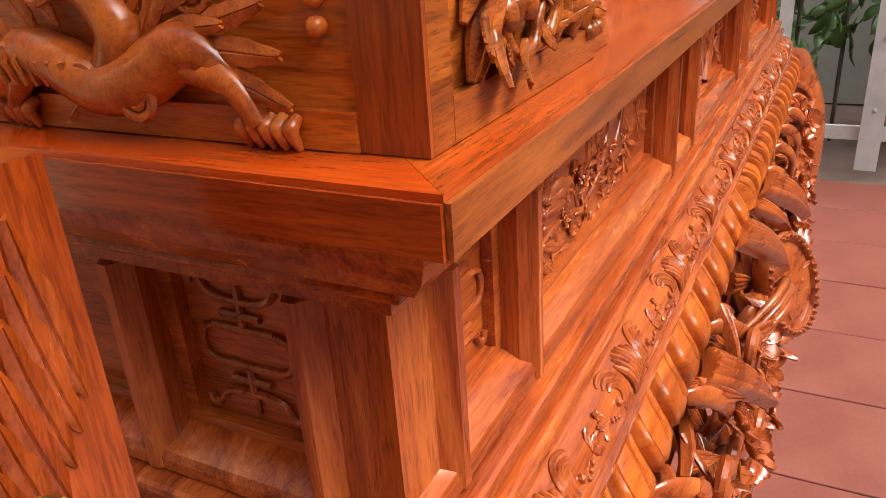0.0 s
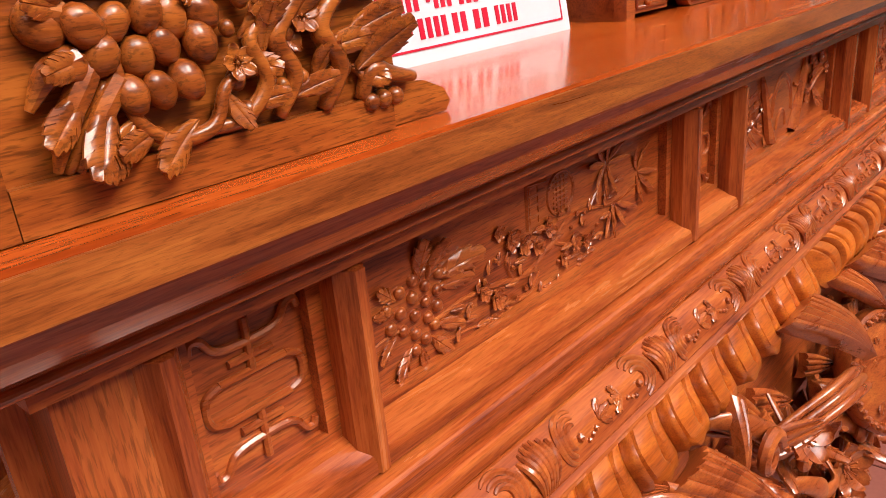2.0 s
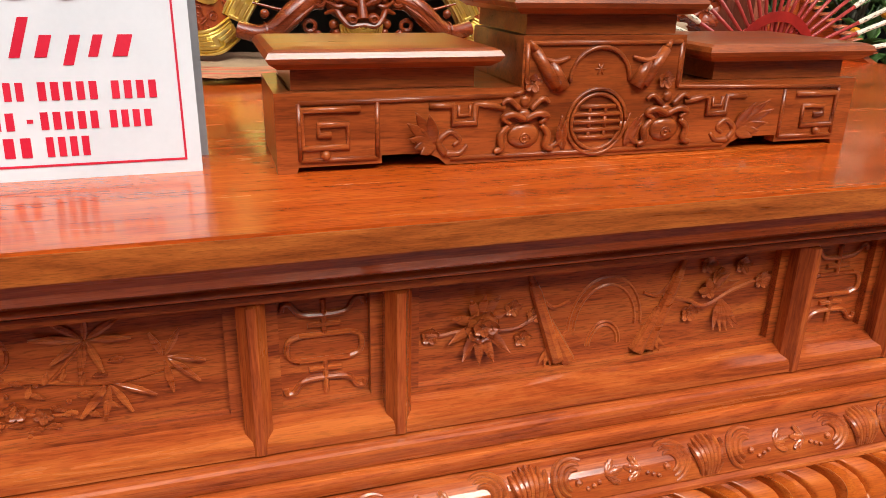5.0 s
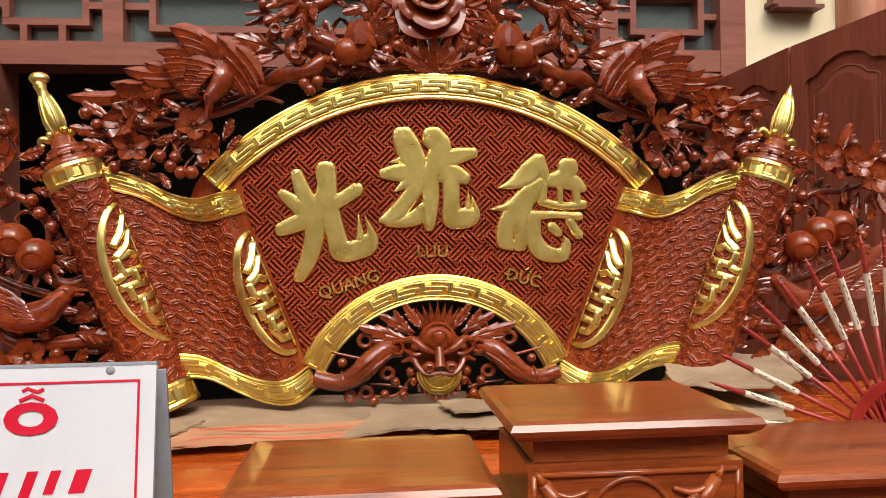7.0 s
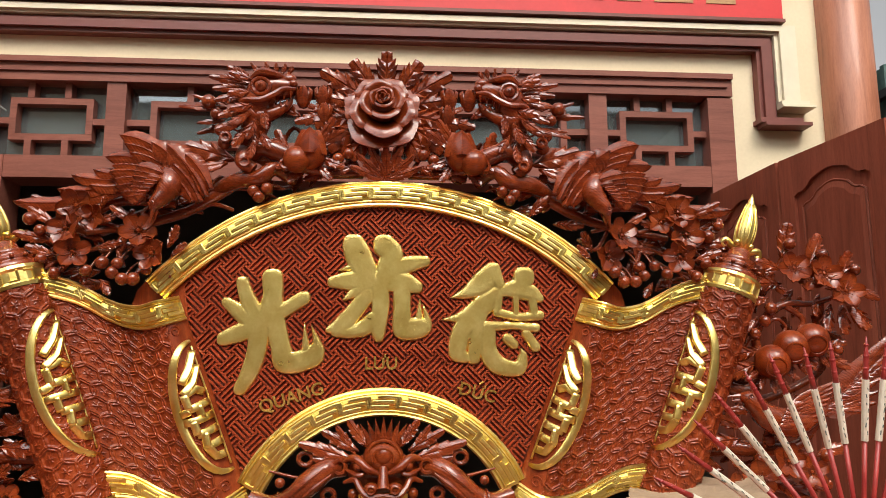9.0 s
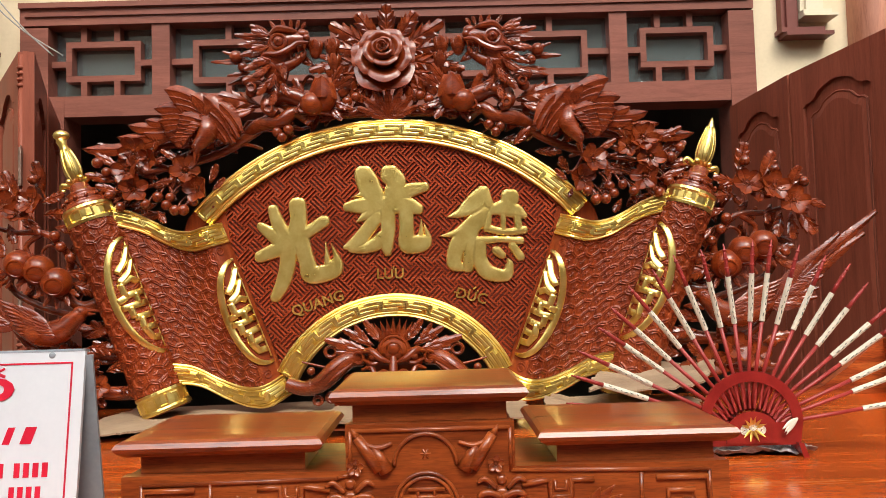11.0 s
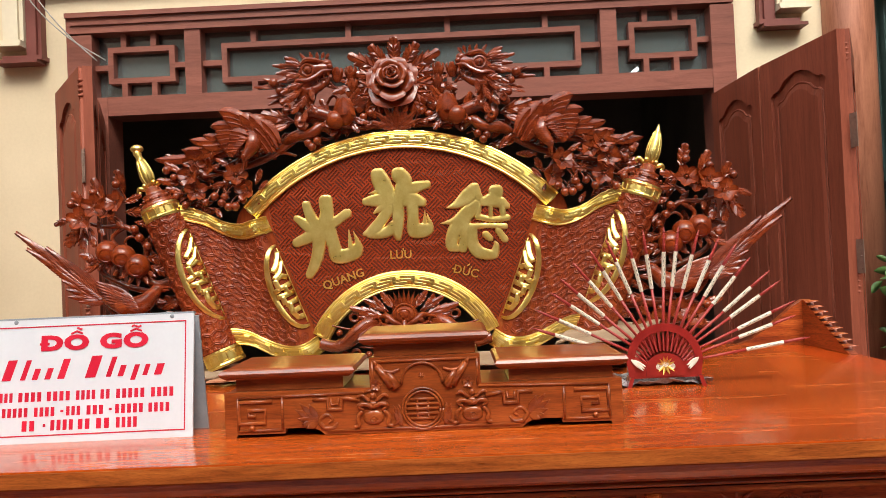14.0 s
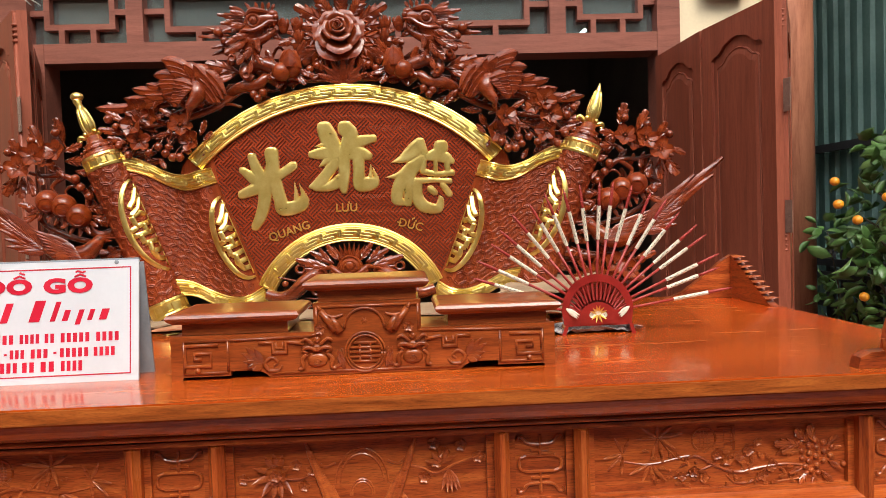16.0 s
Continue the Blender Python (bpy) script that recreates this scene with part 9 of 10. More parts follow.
for x_, z_, a, L_ in ((0.095, 0.078, 2.9, 0.020), (0.098, 0.062, 3.3, 0.022), (0.092, 0.050, -2.5, 0.026), (0.100, 0.046, -2.1, 0.030), (0.108, 0.036, -2.4, 0.026), (0.118, 0.030, -2.9, 0.022), (0.135, 0.030, -2.6, 0.028), (0.150, 0.040, -1.2, 0.018), (0.158, 0.030, 0.2, 0.020),
                       (0.162, 0.060, 0.6, 0.024), (0.172, 0.050, 1.4, 0.022), (0.186, 0.030, 0.3, 0.022), (0.190, 0.062, 0.9, 0.024), (0.205, 0.048, 0.2, 0.024), (0.212, 0.070, 1.0, 0.026), (0.222, 0.052, 0.4, 0.030), (0.228, 0.036, 0.6, 0.034), (0.234, 0.046, 0.9, 0.026),
                       (0.165, 0.085, 0.9, 0.026), (0.180, 0.085, 0.2, 0.026), (0.195, 0.090, 1.3, 0.024), (0.215, 0.088, 0.3, 0.030), (0.170, 0.110, 0.7, 0.03), (0.155, 0.135, 1.3, 0.03), (0.185, 0.115, 0.9, 0.03), (0.13, 0.145, 1.7, 0.03), (0.10, 0.135, 2.2, 0.03), (0.205, 0.110, 0.2, 0.03)):
    part("leaf", crisp(carved(bmesh.new(), W(x_, z_, 0.004), Vector((math.cos(a), -0.25, math.sin(a))), FRONT, L_ * 1.15, L_ * 0.52, veins=6, teeth=0.03, depth=0.05, slant=1.2, curl=0.14), 1.0), WING, fw)
for pts in (((0.074, 0.022), (0.082, 0.040), (0.094, 0.056), (0.100, 0.066)), ((0.082, 0.020), (0.094, 0.038), (0.106, 0.052)), ((0.070, 0.046), (0.080, 0.058), (0.092, 0.062)), ((0.074, 0.074), (0.080, 0.080), (0.090, 0.078))):
    part("leaf", crisp(limb(bmesh.new(), [W(x_, z_, 0.003) for x_, z_ in pts], [0.0018, 0.0052, 0.0052, 0.002][:len(pts)], 8)), WING, fw, "long folded leaf")
bm = bmesh.new()
rod(bm, [W(0.078, 0.020, 0.001), W(0.090, 0.036, 0.003), W(0.100, 0.052, 0.003)], 0.0022, 0.003, 0.002)
part("stem", bm, WING, fw, "carved twisting stem", smooth=True)
bm = bmesh.new()
rod(bm, [W(0.105, 0.060, 0.003), W(0.108, 0.036, 0.005), W(0.122, 0.024, 0.005), W(0.142, 0.026, 0.005), W(0.152, 0.042, 0.005), W(0.170, 0.046, 0.005)], 0.0025, 0.0036, 0.0025)
part("stem", bm, WING, fw, "carved twisting stem", smooth=True)
bm = bmesh.new()
rod(bm, [W(0.140, 0.024, 0.002), W(0.158, 0.026, 0.005), W(0.172, 0.040, 0.006), W(0.166, 0.058, 0.006), W(0.178, 0.070, 0.005)], 0.003, 0.0042, 0.0028)
part("stem", bm, WING, fw, "carved twisting stem", smooth=True)
bm = bmesh.new()
rod(bm, [W(0.178, 0.022, 0.002), W(0.188, 0.040, 0.006), W(0.180, 0.058, 0.006), W(0.196, 0.078, 0.006), W(0.190, 0.100, 0.005)], 0.0034, 0.005, 0.003)
part("stem", bm, WING, fw, "carved twisting stem", smooth=True)
bm = bmesh.new()
rod(bm, [W(0.205, 0.020, 0.002), W(0.216, 0.040, 0.006), W(0.206, 0.060, 0.006), W(0.224, 0.076, 0.006), W(0.248, 0.074, 0.004)], 0.004, 0.0055, 0.003)
part("stem", bm, WING, fw, "carved twisting stem", smooth=True)
bm = bmesh.new()
rod(bm, [W(0.232, 0.020, 0.001), W(0.238, 0.034, 0.004), W(0.252, 0.030, 0.004), W(0.270, 0.026, 0.003)], 0.004, 0.0055, 0.003)
part("stem", bm, WING, fw, "carved twisting stem", smooth=True)
bm = bmesh.new()
rod(bm, [W(0.212, 0.084, 0.003), W(0.232, 0.094, 0.005), W(0.252, 0.086, 0.004)], 0.003, 0.005, 0.003)
part("stem", bm, WING, fw, "carved twisting stem", smooth=True)
for k in range(3):
    part("berry", ball(bmesh.new(), W(0.236 + 0.009 * k, 0.018, 0.003), 0.0055), WING, fw, smooth=True)
bm = bmesh.new()
for x_, z_, r in ((0.158, 0.050, 0.008), (0.196, 0.066, 0.009), (0.205, 0.092, 0.009), (0.175, 0.072, 0.008)):
    bm = bmesh.new()
    blossom(bm, W(x_, z_, 0.006), FRONT + UP * 0.2, r, 5, x_ * 90)
    part("blossom", bm, WING, fw, smooth=True)

for k in range(34):
    x_, z_ = wrng.uniform(0.150, 0.245), wrng.uniform(0.026, 0.120)
    if x_ > 0.262 - 0.25 * z_:
        continue
    a = wrng.uniform(0, 6.28)
    L_ = wrng.uniform(0.014, 0.024)
    part("leaf", crisp(carved(bmesh.new(), W(x_, z_, 0.001), Vector((math.cos(a), -0.3, math.sin(a))), FRONT, L_, L_ * 0.55, veins=5, teeth=0.04, depth=0.06, slant=1.2, curl=0.2), 1.0), WING, fw)
for k in range(16):
    part("bud", ball(bmesh.new(), W(wrng.uniform(0.155, 0.24), wrng.uniform(0.028, 0.10), 0.004), wrng.uniform(0.0035, 0.0052), (1, 1, 1.2)), WING, fw, smooth=True)

# side panel of the same wing, with a low-relief beast
sy0, sy1 = WY + WT + 0.0004, 0.36
out_s = [(sy0, H + 0.0005), (sy1, H + 0.0005), (sy1 + 0.004, H + 0.008), (0.33, H + 0.05), (0.30, H + 0.10), (0.26, H + 0.16), (0.20, H + 0.22), (0.12, H + 0.27), (sy0, H + 0.275)]
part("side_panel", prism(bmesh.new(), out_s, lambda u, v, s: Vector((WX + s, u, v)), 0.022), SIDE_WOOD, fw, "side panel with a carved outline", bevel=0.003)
part("side_rail", boxes((WX - 0.005, WX - 0.0003, sy0, 0.33, H + 0.0006, H + 0.017)), SIDE_WOOD, fw, bevel=0.002)
S_ = lambda y, z, h=0.0: Vector((WX - 0.002 - h, y, H + z))
LEFT = Vector((-1, 0, 0))
def on_side(name, bm, label=""):
    return part(name, crisp(bm), GADROON, fw, label)


body = [(0.112, 0.030, 0.004), (0.132, 0.042, 0.007), (0.158, 0.030, 0.008), (0.186, 0.024, 0.008), (0.212, 0.034, 0.008), (0.238, 0.038, 0.007), (0.262, 0.024, 0.006), (0.288, 0.030, 0.004), (0.31, 0.022, 0.003)]
on_side("carved_beast", limb(bmesh.new(), [S_(*p) for p in body], [0.008, 0.012, 0.014, 0.014, 0.013, 0.012, 0.010, 0.008, 0.006], 12), "low-relief coiling beast with flame-like mane")
on_side("beast_neck", limb(bmesh.new(), [S_(0.178, 0.030, 0.006), S_(0.168, 0.048, 0.008), S_(0.180, 0.064, 0.008), S_(0.198, 0.072, 0.008)], [0.012, 0.012, 0.010, 0.009], 12))
bm = ball(bmesh.new(), S_(0.200, 0.074, 0.008), 0.013, (0.7, 1.15, 0.9))
ball(bm, S_(0.214, 0.070, 0.010), 0.008, (0.8, 1.2, 0.8)), ball(bm, S_(0.196, 0.081, 0.016), 0.0042), ball(bm, S_(0.219, 0.075, 0.014), 0.0035, sub=1)
limb(bm, [S_(0.222, 0.066, 0.014), S_(0.208, 0.062, 0.017), S_(0.194, 0.066, 0.016)], [0.0015, 0.0026, 0.0015], 6)
on_side("beast_head", bm)
for y_, z_, r in ((0.160, 0.022, 0.013), (0.126, 0.066, 0.013), (0.188, 0.028, 0.008), (0.124, 0.100, 0.012), (0.215, 0.034, 0.007), (0.240, 0.036, 0.007), (0.150, 0.108, 0.010), (0.176, 0.100, 0.008)):
    sp = spiral((y_, z_), r, 2.4, lambda a, b, w: S_(a, b, 0.016 if z_ < 0.05 else 0.006), 34)
    on_side("spiral_curl", tube(bmesh.new(), sp, taper(len(sp), 0.0028, 0.0014), 6))
for y0_, z0_, y1_, z1_, w_ in ((0.128, 0.036, 0.078, 0.020, 0.012), (0.130, 0.042, 0.080, 0.040, 0.013), (0.132, 0.048, 0.086, 0.060, 0.012), (0.150, 0.048, 0.108, 0.052, 0.012), (0.158, 0.045, 0.130, 0.080, 0.013), (0.165, 0.050, 0.146, 0.096, 0.013), (0.150, 0.055, 0.106, 0.078, 0.012), (0.135, 0.085, 0.105, 0.118, 0.013), (0.15, 0.09, 0.13, 0.135, 0.013), (0.165, 0.085, 0.16, 0.130, 0.013),
                             (0.190, 0.028, 0.214, 0.008, 0.009), (0.186, 0.036, 0.207, 0.016, 0.009), (0.178, 0.044, 0.198, 0.026, 0.009), (0.196, 0.078, 0.226, 0.098, 0.012), (0.190, 0.082, 0.210, 0.110, 0.012), (0.184, 0.082, 0.182, 0.112, 0.012), (0.178, 0.072, 0.160, 0.090, 0.012), (0.225, 0.045, 0.242, 0.072, 0.012), (0.245, 0.040, 0.266, 0.062, 0.012), (0.21, 0.05, 0.222, 0.07, 0.01), (0.265, 0.03, 0.285, 0.05, 0.01)):
    dv = Vector((0, y1_ - y0_, z1_ - z0_))
    on_side("mane_flame", carved(bmesh.new(), S_(y0_, z0_, 0.007), dv.normalized() + LEFT * 0.06, LEFT, dv.length, w_, veins=4, teeth=0.09, depth=0.10, curl=0.04))
on_side("beast_leg", limb(bmesh.new(), [S_(0.132, 0.036, 0.006), S_(0.110, 0.028, 0.008), S_(0.098, 0.011, 0.008)], [0.010, 0.007, 0.005], 10))
on_side("beast_leg", limb(bmesh.new(), [S_(0.228, 0.036, 0.006), S_(0.244, 0.026, 0.009), S_(0.256, 0.012, 0.008)], [0.010, 0.007, 0.005], 10))
for y_, n_ in ((0.082, 5), (0.246, 4)):
    for k in range(n_):
        bm = bmesh.new()
        rod(bm, [S_(y_ + 0.0065 * k, 0.014, 0.004), S_(y_ + 0.0065 * k, 0.010, 0.009), S_(y_ + 0.0065 * k - 0.001, 0.001, 0.006)], 0.003, 0.0038, 0.0016)
        on_side("claw", bm)
for k in range(11):
    y_ = 0.196 + 0.0078 * k
    on_side("scale_ridge", tube(bmesh.new(), [S_(y_, 0.046 - 0.0004 * (k - 5) ** 2, 0.015), S_(y_ + 0.003, 0.036, 0.020), S_(y_ + 0.002, 0.025, 0.017)], 0.0016, 5))
for k in range(6):
    on_side("bead", ball(bmesh.new(), S_(0.068, 0.05 + 0.011 * k, 0.002), 0.0045))

# wings at the other end: only their plain and stepped boards show
bw = wing("altar_wing", "plain orange wooden wing with a stepped carved edge", (2.15, 1.09, H))
ZB = H + 0.0005
back_out = [(1.93, ZB), (2.168, ZB), (2.168, H + 0.126), (2.150, H + 0.128), (2.12, H + 0.110), (2.06, H + 0.062), (2.0, H + 0.02), (1.96, H + 0.006)]
part("back_panel", prism(bmesh.new(), back_out, lambda u, v, s: Vector((u, 1.088 + s, v)), 0.022), WOOD_X, bw, bevel=0.003)
steps = [(0.838, ZB), (1.0876, ZB), (1.0876, H + 0.128)]
for k in range(9):
    y_ = 1.065 - 0.0245 * k
    z_ = H + 0.122 - 0.0128 * k
    steps += [(y_ + 0.010, z_ + 0.003), (y_, z_ - 0.002), (y_ - 0.004, z_ - 0.008)]
part("side_panel", prism(bmesh.new(), steps, lambda u, v, s: Vector((2.146 + s, u, v)), 0.022), WOOD_Y, bw, "side panel with a stepped carved edge", bevel=0.002)
bm = bmesh.new()
for k in range(9):
    y_ = 1.062 - 0.0245 * k
    z_ = H + 0.119 - 0.0128 * k
    leaf(bm, (2.144, y_, z_), (0.6, -0.5, 0.35), (-0.3, -0.2, 1), 0.034, 0.020, rows=7, cols=5, curl=-0.3)
part("carved_edge", bm, CARVED, bw, "row of carved curls along the edge", smooth=True)
rw = wing("altar_wing", "carved wooden wing tip with leaf curls on the altar edge", (2.1, 0.05, H))
tip_out = [(1.888, ZB), (2.13, ZB), (2.13, H + 0.275), (2.06, H + 0.25), (2.0, H + 0.20), (1.97, H + 0.13), (1.945, H + 0.06), (1.94, H + 0.028), (1.91, H + 0.026), (1.893, H + 0.018)]
part("front_panel", prism(bmesh.new(), tip_out, lambda u, v, s: Vector((u, WY + s, v)), WT), WOOD_X, rw, bevel=0.003)
bm = bmesh.new()
for x_, z_, a, L_ in ((1.945, 0.03, 2.6, 0.05), (1.96, 0.03, 2.2, 0.06), (1.95, 0.05, 2.0, 0.05), (1.97, 0.07, 2.3, 0.06), (2.0, 0.10, 1.9, 0.06), (1.99, 0.05, 1.5, 0.06), (2.03, 0.12, 1.7, 0.06), (2.05, 0.07, 1.2, 0.06)):
    leaf(bm, W(x_, z_, 0.002), Vector((math.cos(a), -0.3, math.sin(a))), FRONT, L_, L_ * 0.45, rows=9, cols=7, ridges=1)
part("leaves", bm, CARVED, rw, "carved leaves", smooth=True)

# ---- what stands round the courtyard ----
# the carved board that leans beside the altar's end
side_board = thing("carved_screen_board", "orange lacquered carved board with flame-like leaves and gilt lobes", "carved board", (-0.4, 0.14, 0))
part("board", boxes((-0.80, -0.056, 0.122, 0.165, 0.0, 1.292)), BOARD_WOOD, side_board, bevel=0.006, seg=2)
srng = random.Random(12)
for k in range(9):
    part("carved_flame", crisp(carved(bmesh.new(), (-0.066 - 0.006 * k, 0.1215, 1.20 - 0.012 * k), (-0.25, -0.12, 1), (0, -1, 0), 0.085 - 0.004 * k, 0.014, veins=4, teeth=0.08)), BOARD_WOOD, side_board)
for k in range(26):
    part("carved_flame", crisp(carved(bmesh.new(), (srng.uniform(-0.7, -0.1), 0.1215, srng.uniform(0.7, 1.25)), (srng.uniform(-1, 1), -0.15, srng.uniform(-0.4, 1)), (0, -1, 0), 0.10, 0.034, veins=6, teeth=0.2)), BOARD_WOOD, side_board)
for x_, z_, r in ((-0.104, 1.165, 0.017), (-0.092, 1.140, 0.020), (-0.122, 1.130, 0.026)):
    part("gilt_lobe", ball(bmesh.new(), (x_, 0.118, z_), r, (1, 0.35, 1.1)), GOLD, side_board, "gilt lobe", smooth=True)

# unseen walls, added: west shades the altar's left side, south greys the glass reflections
tagged(part("wall_south", boxes((-9, 9, -8.2, -8.0, 0, 7.0)), ADDED_FAR_WALL), "unseen plain wall added across the courtyard for the glass reflections", "wall", kind="structure")
tagged(part("wall_west", boxes((-2.3, -2.1, -8.0, 3.3, 0, 4.6)), WARM_WALL), "unseen plain wall added to shade the altar's left side", "wall", kind="structure")

# green corrugated sheet fence with dark rails
sheet_bm = bmesh.new()
pts = []
yy = 8.4
k = 0
while yy > 1.0:
    pts += [(4.06, yy), (4.06, yy - 0.055), (4.035, yy - 0.07), (4.035, yy - 0.105), (4.06, yy - 0.12)]
    yy -= 0.13
lo = [sheet_bm.verts.new((x_, y_, 0.0)) for x_, y_ in pts]
hi = [sheet_bm.verts.new((x_, y_, 3.4)) for x_, y_ in pts]
for a in range(len(pts) - 1):
    if (Vector(pts[a]) - Vector(pts[a + 1])).length > 1e-6:
        sheet_bm.faces.new((lo[a], lo[a + 1], hi[a + 1], hi[a]))
fence = thing("corrugated_fence", "dark green corrugated metal fence with black rails", "fence", (4.05, 2.3, 0), kind="structure")
sh_ = part("sheet", sheet_bm, CORRUGATED, fence)
th = sh_.modifiers.new("thick", "SOLIDIFY")
th.thickness = 0.002
for z_ in (0.5, 1.93, 3.2):
    part("rail", boxes((3.985, 4.03, 1.0, 8.4, z_ - 0.025, z_ + 0.025)), DARK_STEEL, fence, bevel=0.003)
low = thing("low_fence", "low black metal fence of posts and rails", "fence", (3.78, 2.7, 0), kind="structure")
for k in range(14):
    part("post", boxes((3.76, 3.80, 1.4 + 0.15 * k, 1.44 + 0.15 * k, 0.0, 1.28)), DARK_STEEL, low, bevel=0.003)
for z_ in (0.95, 1.12, 1.2):
    part("rail", boxes((3.735, 3.757, 1.3, 3.5, z_ - 0.022, z_ + 0.022)), DARK_STEEL, low, bevel=0.003)

# grey steel gate with bolted posts further along
gate = thing("steel_gate", "grey steel gate of flat bars with bolts", "gate", (4.0, -0.4, 0), kind="structure")
for k, y_ in enumerate((0.95, 0.55, 0.15, -0.3, -0.8, -1.3, -1.8, -2.4, -3.0)):
    w_ = 0.05 if k % 2 else 0.03
    part("upright", boxes((3.98, 4.02, y_ - w_, y_ + w_, 0.04, 2.2)), STEEL, gate, bevel=0.004)
    bm = bmesh.new()
    for z_ in (0.35, 0.7, 1.3, 1.42):
        ball(bm, (3.975, y_, z_), 0.012, (0.6, 1, 1), 1)
    part("bolts", bm, STEEL, gate, smooth=True)
for z_ in (0.22, 0.95, 1.7):
    part("cross_bar", boxes((4.022, 4.05, -3.05, 1.0, z_ - 0.035, z_ + 0.035)), STEEL, gate, bevel=0.004)
part("wooden_post", boxes((3.62, 3.68, 0.58, 0.64, 0, 2.6)), COLUMN, gate, "pale brown wooden post", bevel=0.004)
crate = part("block", boxes((3.30, 3.75, 0.10, 0.42, 0.0, 0.42)), CONCRETE, bevel=0.012, seg=2)
tagged(crate, "beige concrete block on the tiled floor", "block")
urn = thing("brass_vase", "small polished brass vase beside the altar", "vase", (2.75, 0.45, 0.0))
prof = [(0.07, 0.0), (0.075, 0.02), (0.03, 0.07), (0.028, 0.2), (0.075, 0.42), (0.095, 0.55), (0.07, 0.68), (0.035, 0.76), (0.05, 0.86), (0.058, 0.88)]
bm = bmesh.new()
rg = [[bm.verts.new((2.75 + r * math.cos(k * math.tau / 24), 0.45 + r * math.sin(k * math.tau / 24), z_)) for k in range(24)] for r, z_ in prof]
for a, b in zip(rg, rg[1:]):
    for k in range(24):
        bm.faces.new((a[k], a[(k + 1) % 24], b[(k + 1) % 24], b[k]))
bm.faces.new(rg[0][::-1]), bm.faces.new(rg[-1])
part("body", bm, GOLD, urn, smooth=True)


# plants: a kumquat tree with fruit, ivy on the low fence, shrubs behind the gate
def leaf_cloud(name, mat, parent, centres, n, size, seed, label, flat=0.3):
    rng = random.Random(seed)
    verts, faces = [], []
    for k in range(n):
        c, r = centres[k % len(centres)]
        d = Vector((rng.gauss(0, 1), rng.gauss(0, 1), rng.gauss(0, 1))).normalized()
        p = Vector(c) + d * r * rng.uniform(0.35, 1.0)
        way = (d + Vector((rng.uniform(-1, 1), rng.uniform(-1, 1), rng.uniform(-1.0, 0.5)))).normalized()
        s_ = way.orthogonal().normalized()
        s_ = Matrix.Rotation(rng.uniform(0, 6.28), 3, way) @ s_
        nn = way.cross(s_)
        L_ = size * rng.uniform(0.7, 1.25)
        w_ = L_ * 0.24
        o = len(verts)
        for t, ww, dz in ((0, 0.05, 0), (0.3, 0.9, 0.04), (0.6, 1.0, 0.05), (0.85, 0.6, 0.0), (1.0, 0.03, -0.05)):
            m_ = p + way * (L_ * t) + nn * (L_ * dz)
            verts += [m_ - s_ * w_ * ww + nn * w_ * 0.3 * ww, m_ - nn * 0.0004, m_ + s_ * w_ * ww + nn * w_ * 0.3 * ww]
        for i in range(4):
            a = o + 3 * i
            faces += [(a, a + 1, a + 4, a + 3), (a + 1, a + 2, a + 5, a + 4)]
    me = bpy.data.meshes.new(name)
    me.from_pydata([tuple(v) for v in verts], [], faces)
    me.materials.append(mat)
    me.shade_smooth()
    ob = attach(new(name, me), parent, label)
    sm = ob.modifiers.new("thick", "SOLIDIFY")
    sm.thickness = 0.0012
    return tagged(ob, kind="stuff")


tree = thing("kumquat_tree", "kumquat tree with glossy leaves and ripe orange fruit", "tree", (3.65, 2.45, 0))
trng = random.Random(4)
bm = bmesh.new()
line = smooth_line([(3.65, 2.45, 0.0), (3.66, 2.44, 0.5), (3.63, 2.46, 0.9), (3.67, 2.44, 1.3)], 5)
tube(bm, line, taper(len(line), 0.035, 0.022), 9)
blobs = []
for k in range(16):
    a = k * 2.4
    z_ = 0.95 + 0.05 * k
    r = 0.34 - 0.012 * k + trng.uniform(-0.05, 0.08)
    e = Vector((3.69 + r * math.cos(a), 2.42 + r * math.sin(a), z_ + 0.22))
    line = smooth_line([(3.65, 2.45, z_ - 0.25), Vector((3.66, 2.44, z_)).lerp(e, 0.5), e], 4)
    tube(bm, line, taper(len(line), 0.014, 0.004), 6)
    blobs.append((e, 0.17))
    blobs.append((Vector((3.66, 2.44, z_)).lerp(e, 0.6), 0.15))
part("trunk", bm, BARK, tree, "grey brown trunk and limbs", smooth=True)
leaf_cloud("crown", LEAF, tree, blobs, 430, 0.105, 6, "glossy green leaves")
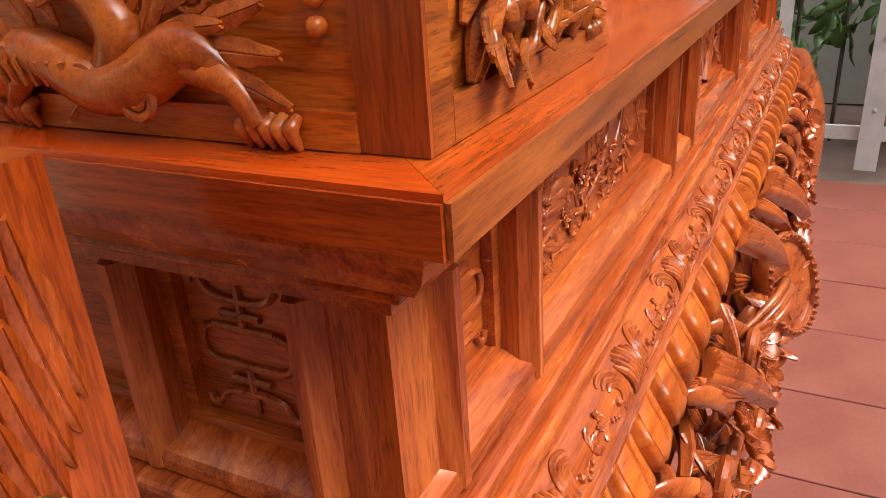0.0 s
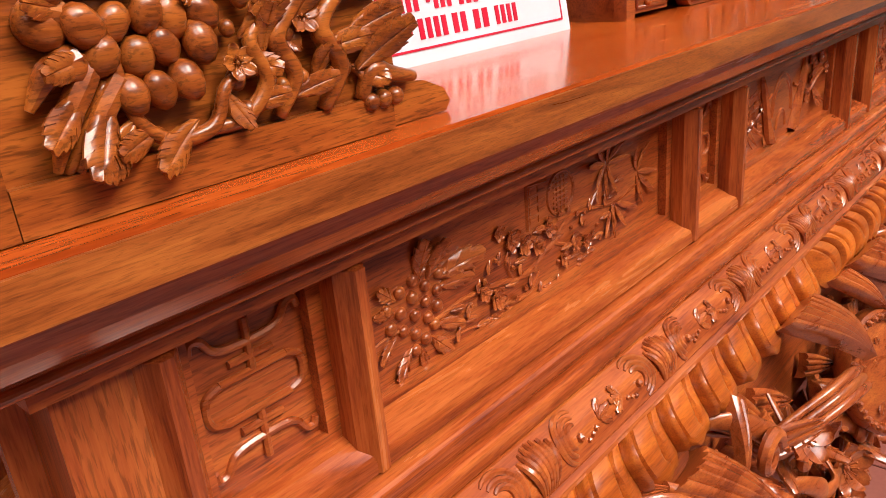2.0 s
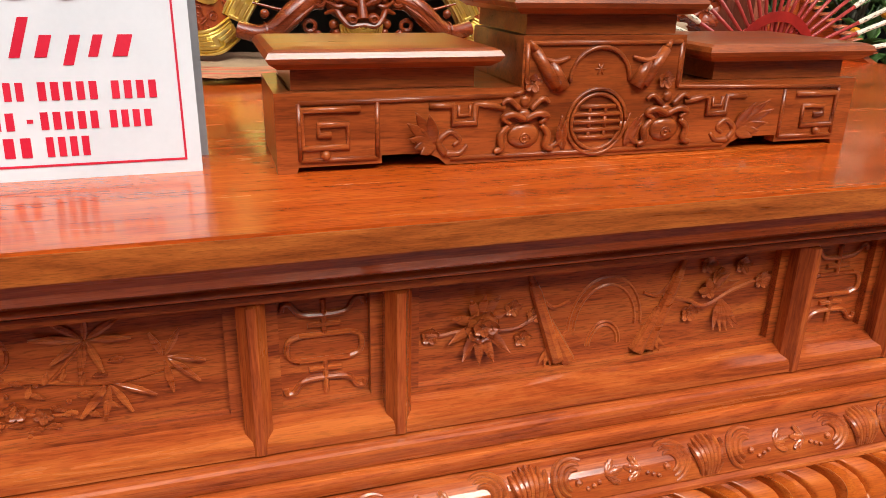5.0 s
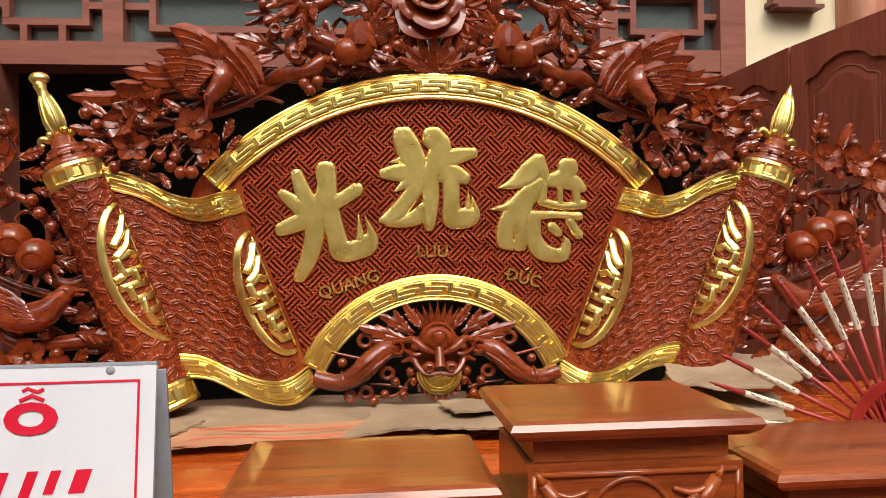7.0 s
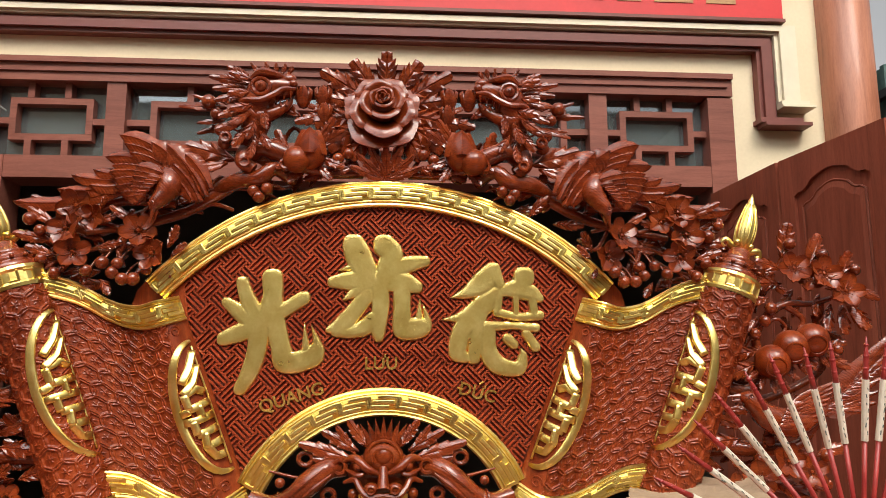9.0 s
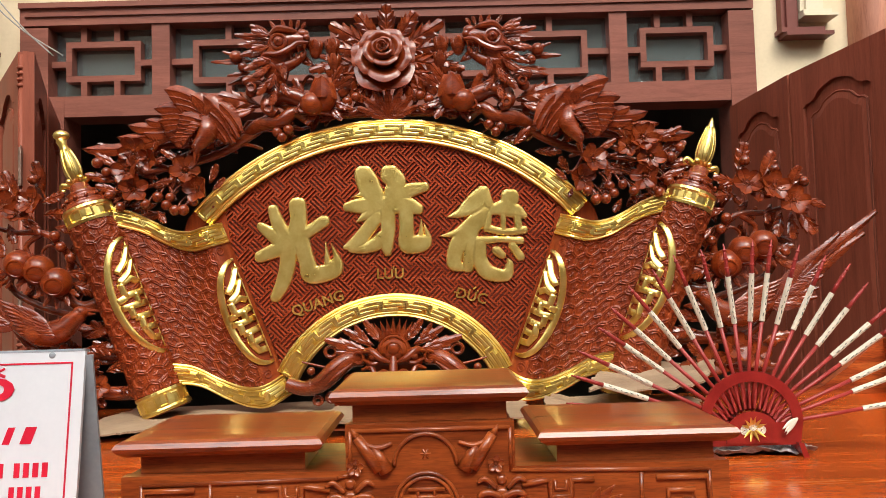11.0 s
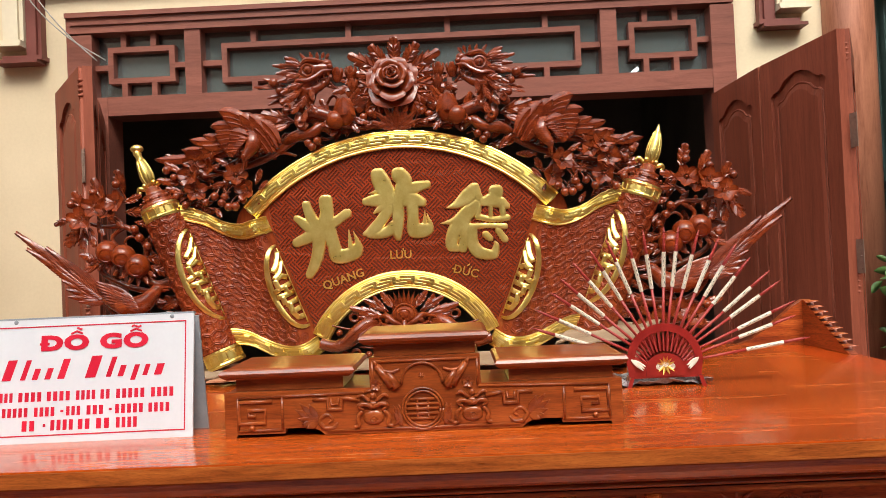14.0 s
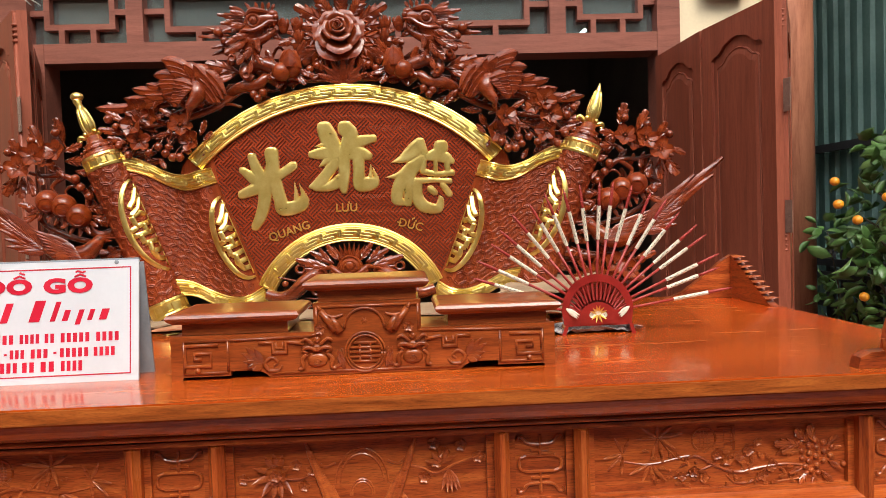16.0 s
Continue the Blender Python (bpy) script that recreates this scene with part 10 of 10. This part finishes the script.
# fruit hangs at the outer side of the crown
for x_, y_, z_ in ((3.14, 2.20, 1.545), (3.37, 2.20, 1.57), (3.26, 2.25, 1.47), (3.40, 2.15, 1.40), (3.30, 2.5, 1.66), (3.55, 2.1, 1.72), (3.60, 2.2, 1.30), (3.70, 2.2, 1.50), (3.45, 2.2, 1.22), (3.35, 2.35, 1.10)):
    part("fruit", ball(bmesh.new(), (x_, y_, z_), 0.024, (1, 1, 0.95)), ORANGE, tree, "ripe orange kumquat", smooth=True)
ivy = thing("creeper", "pale green creeper on the low fence", "plant", (3.70, 2.4, 0.0))
bm = bmesh.new()
iv = []
for k in range(10):
    y_ = 1.6 + 0.17 * k
    top = trng.uniform(1.0, 1.45)
    line = smooth_line([(3.70, y_, 0.0), (3.68, y_ + 0.05, 0.5 * top), (3.66 - 0.08 * (k % 3), y_ - 0.04, top)], 4)
    tube(bm, line, 0.004, 5)
    iv += [(line[-1], 0.12), (line[6], 0.14)]
part("branchwork", bm, BARK, ivy, smooth=True)
leaf_cloud("leaves", LEAF_PALE, ivy, iv, 420, 0.085, 9, "pale green leaves")
shrub = thing("shrub", "leafy green shrubs behind the steel gate", "shrub", (4.7, -0.5, 0))
bm = bmesh.new()
sb = []
for k in range(18):
    y_ = -3.0 + 0.24 * k
    e = Vector((4.55 + trng.uniform(-0.2, 0.4), y_, trng.uniform(0.6, 2.3)))
    tube(bm, smooth_line([(4.65, y_, 0), (4.6, y_, e.z * 0.5), e], 3), 0.012, 5)
    sb += [(e, 0.32), (Vector((4.6, y_, e.z * 0.55)), 0.3)]
part("branchwork", bm, BARK, shrub, smooth=True)
leaf_cloud("leaves", LEAF, shrub, sb, 1700, 0.13, 19, "dense green leaves")
tagged(part("wall_east", boxes((5.6, 5.8, -8.0, 3.6, 0, 4.0)), SHADE), "plain weathered wall behind the shrubs", "wall", kind="structure")

# loose cables at the corner of the doorway
cab = thing("cable", "thin grey cables hanging at the doorway corner", "cable", (-1.05, 3.2, 2.9))
for d in (0.0, 0.05):
    line = smooth_line([(-1.42 - d, 3.19, 3.62), (-1.20 - d, 3.17, 3.20), (-1.02 - d * 0.4, 3.18, 2.96), (-0.86 + d, 3.20, 2.80)], 6)
    part("wire", tube(bmesh.new(), line, 0.004, 6), CABLE, cab, smooth=True)
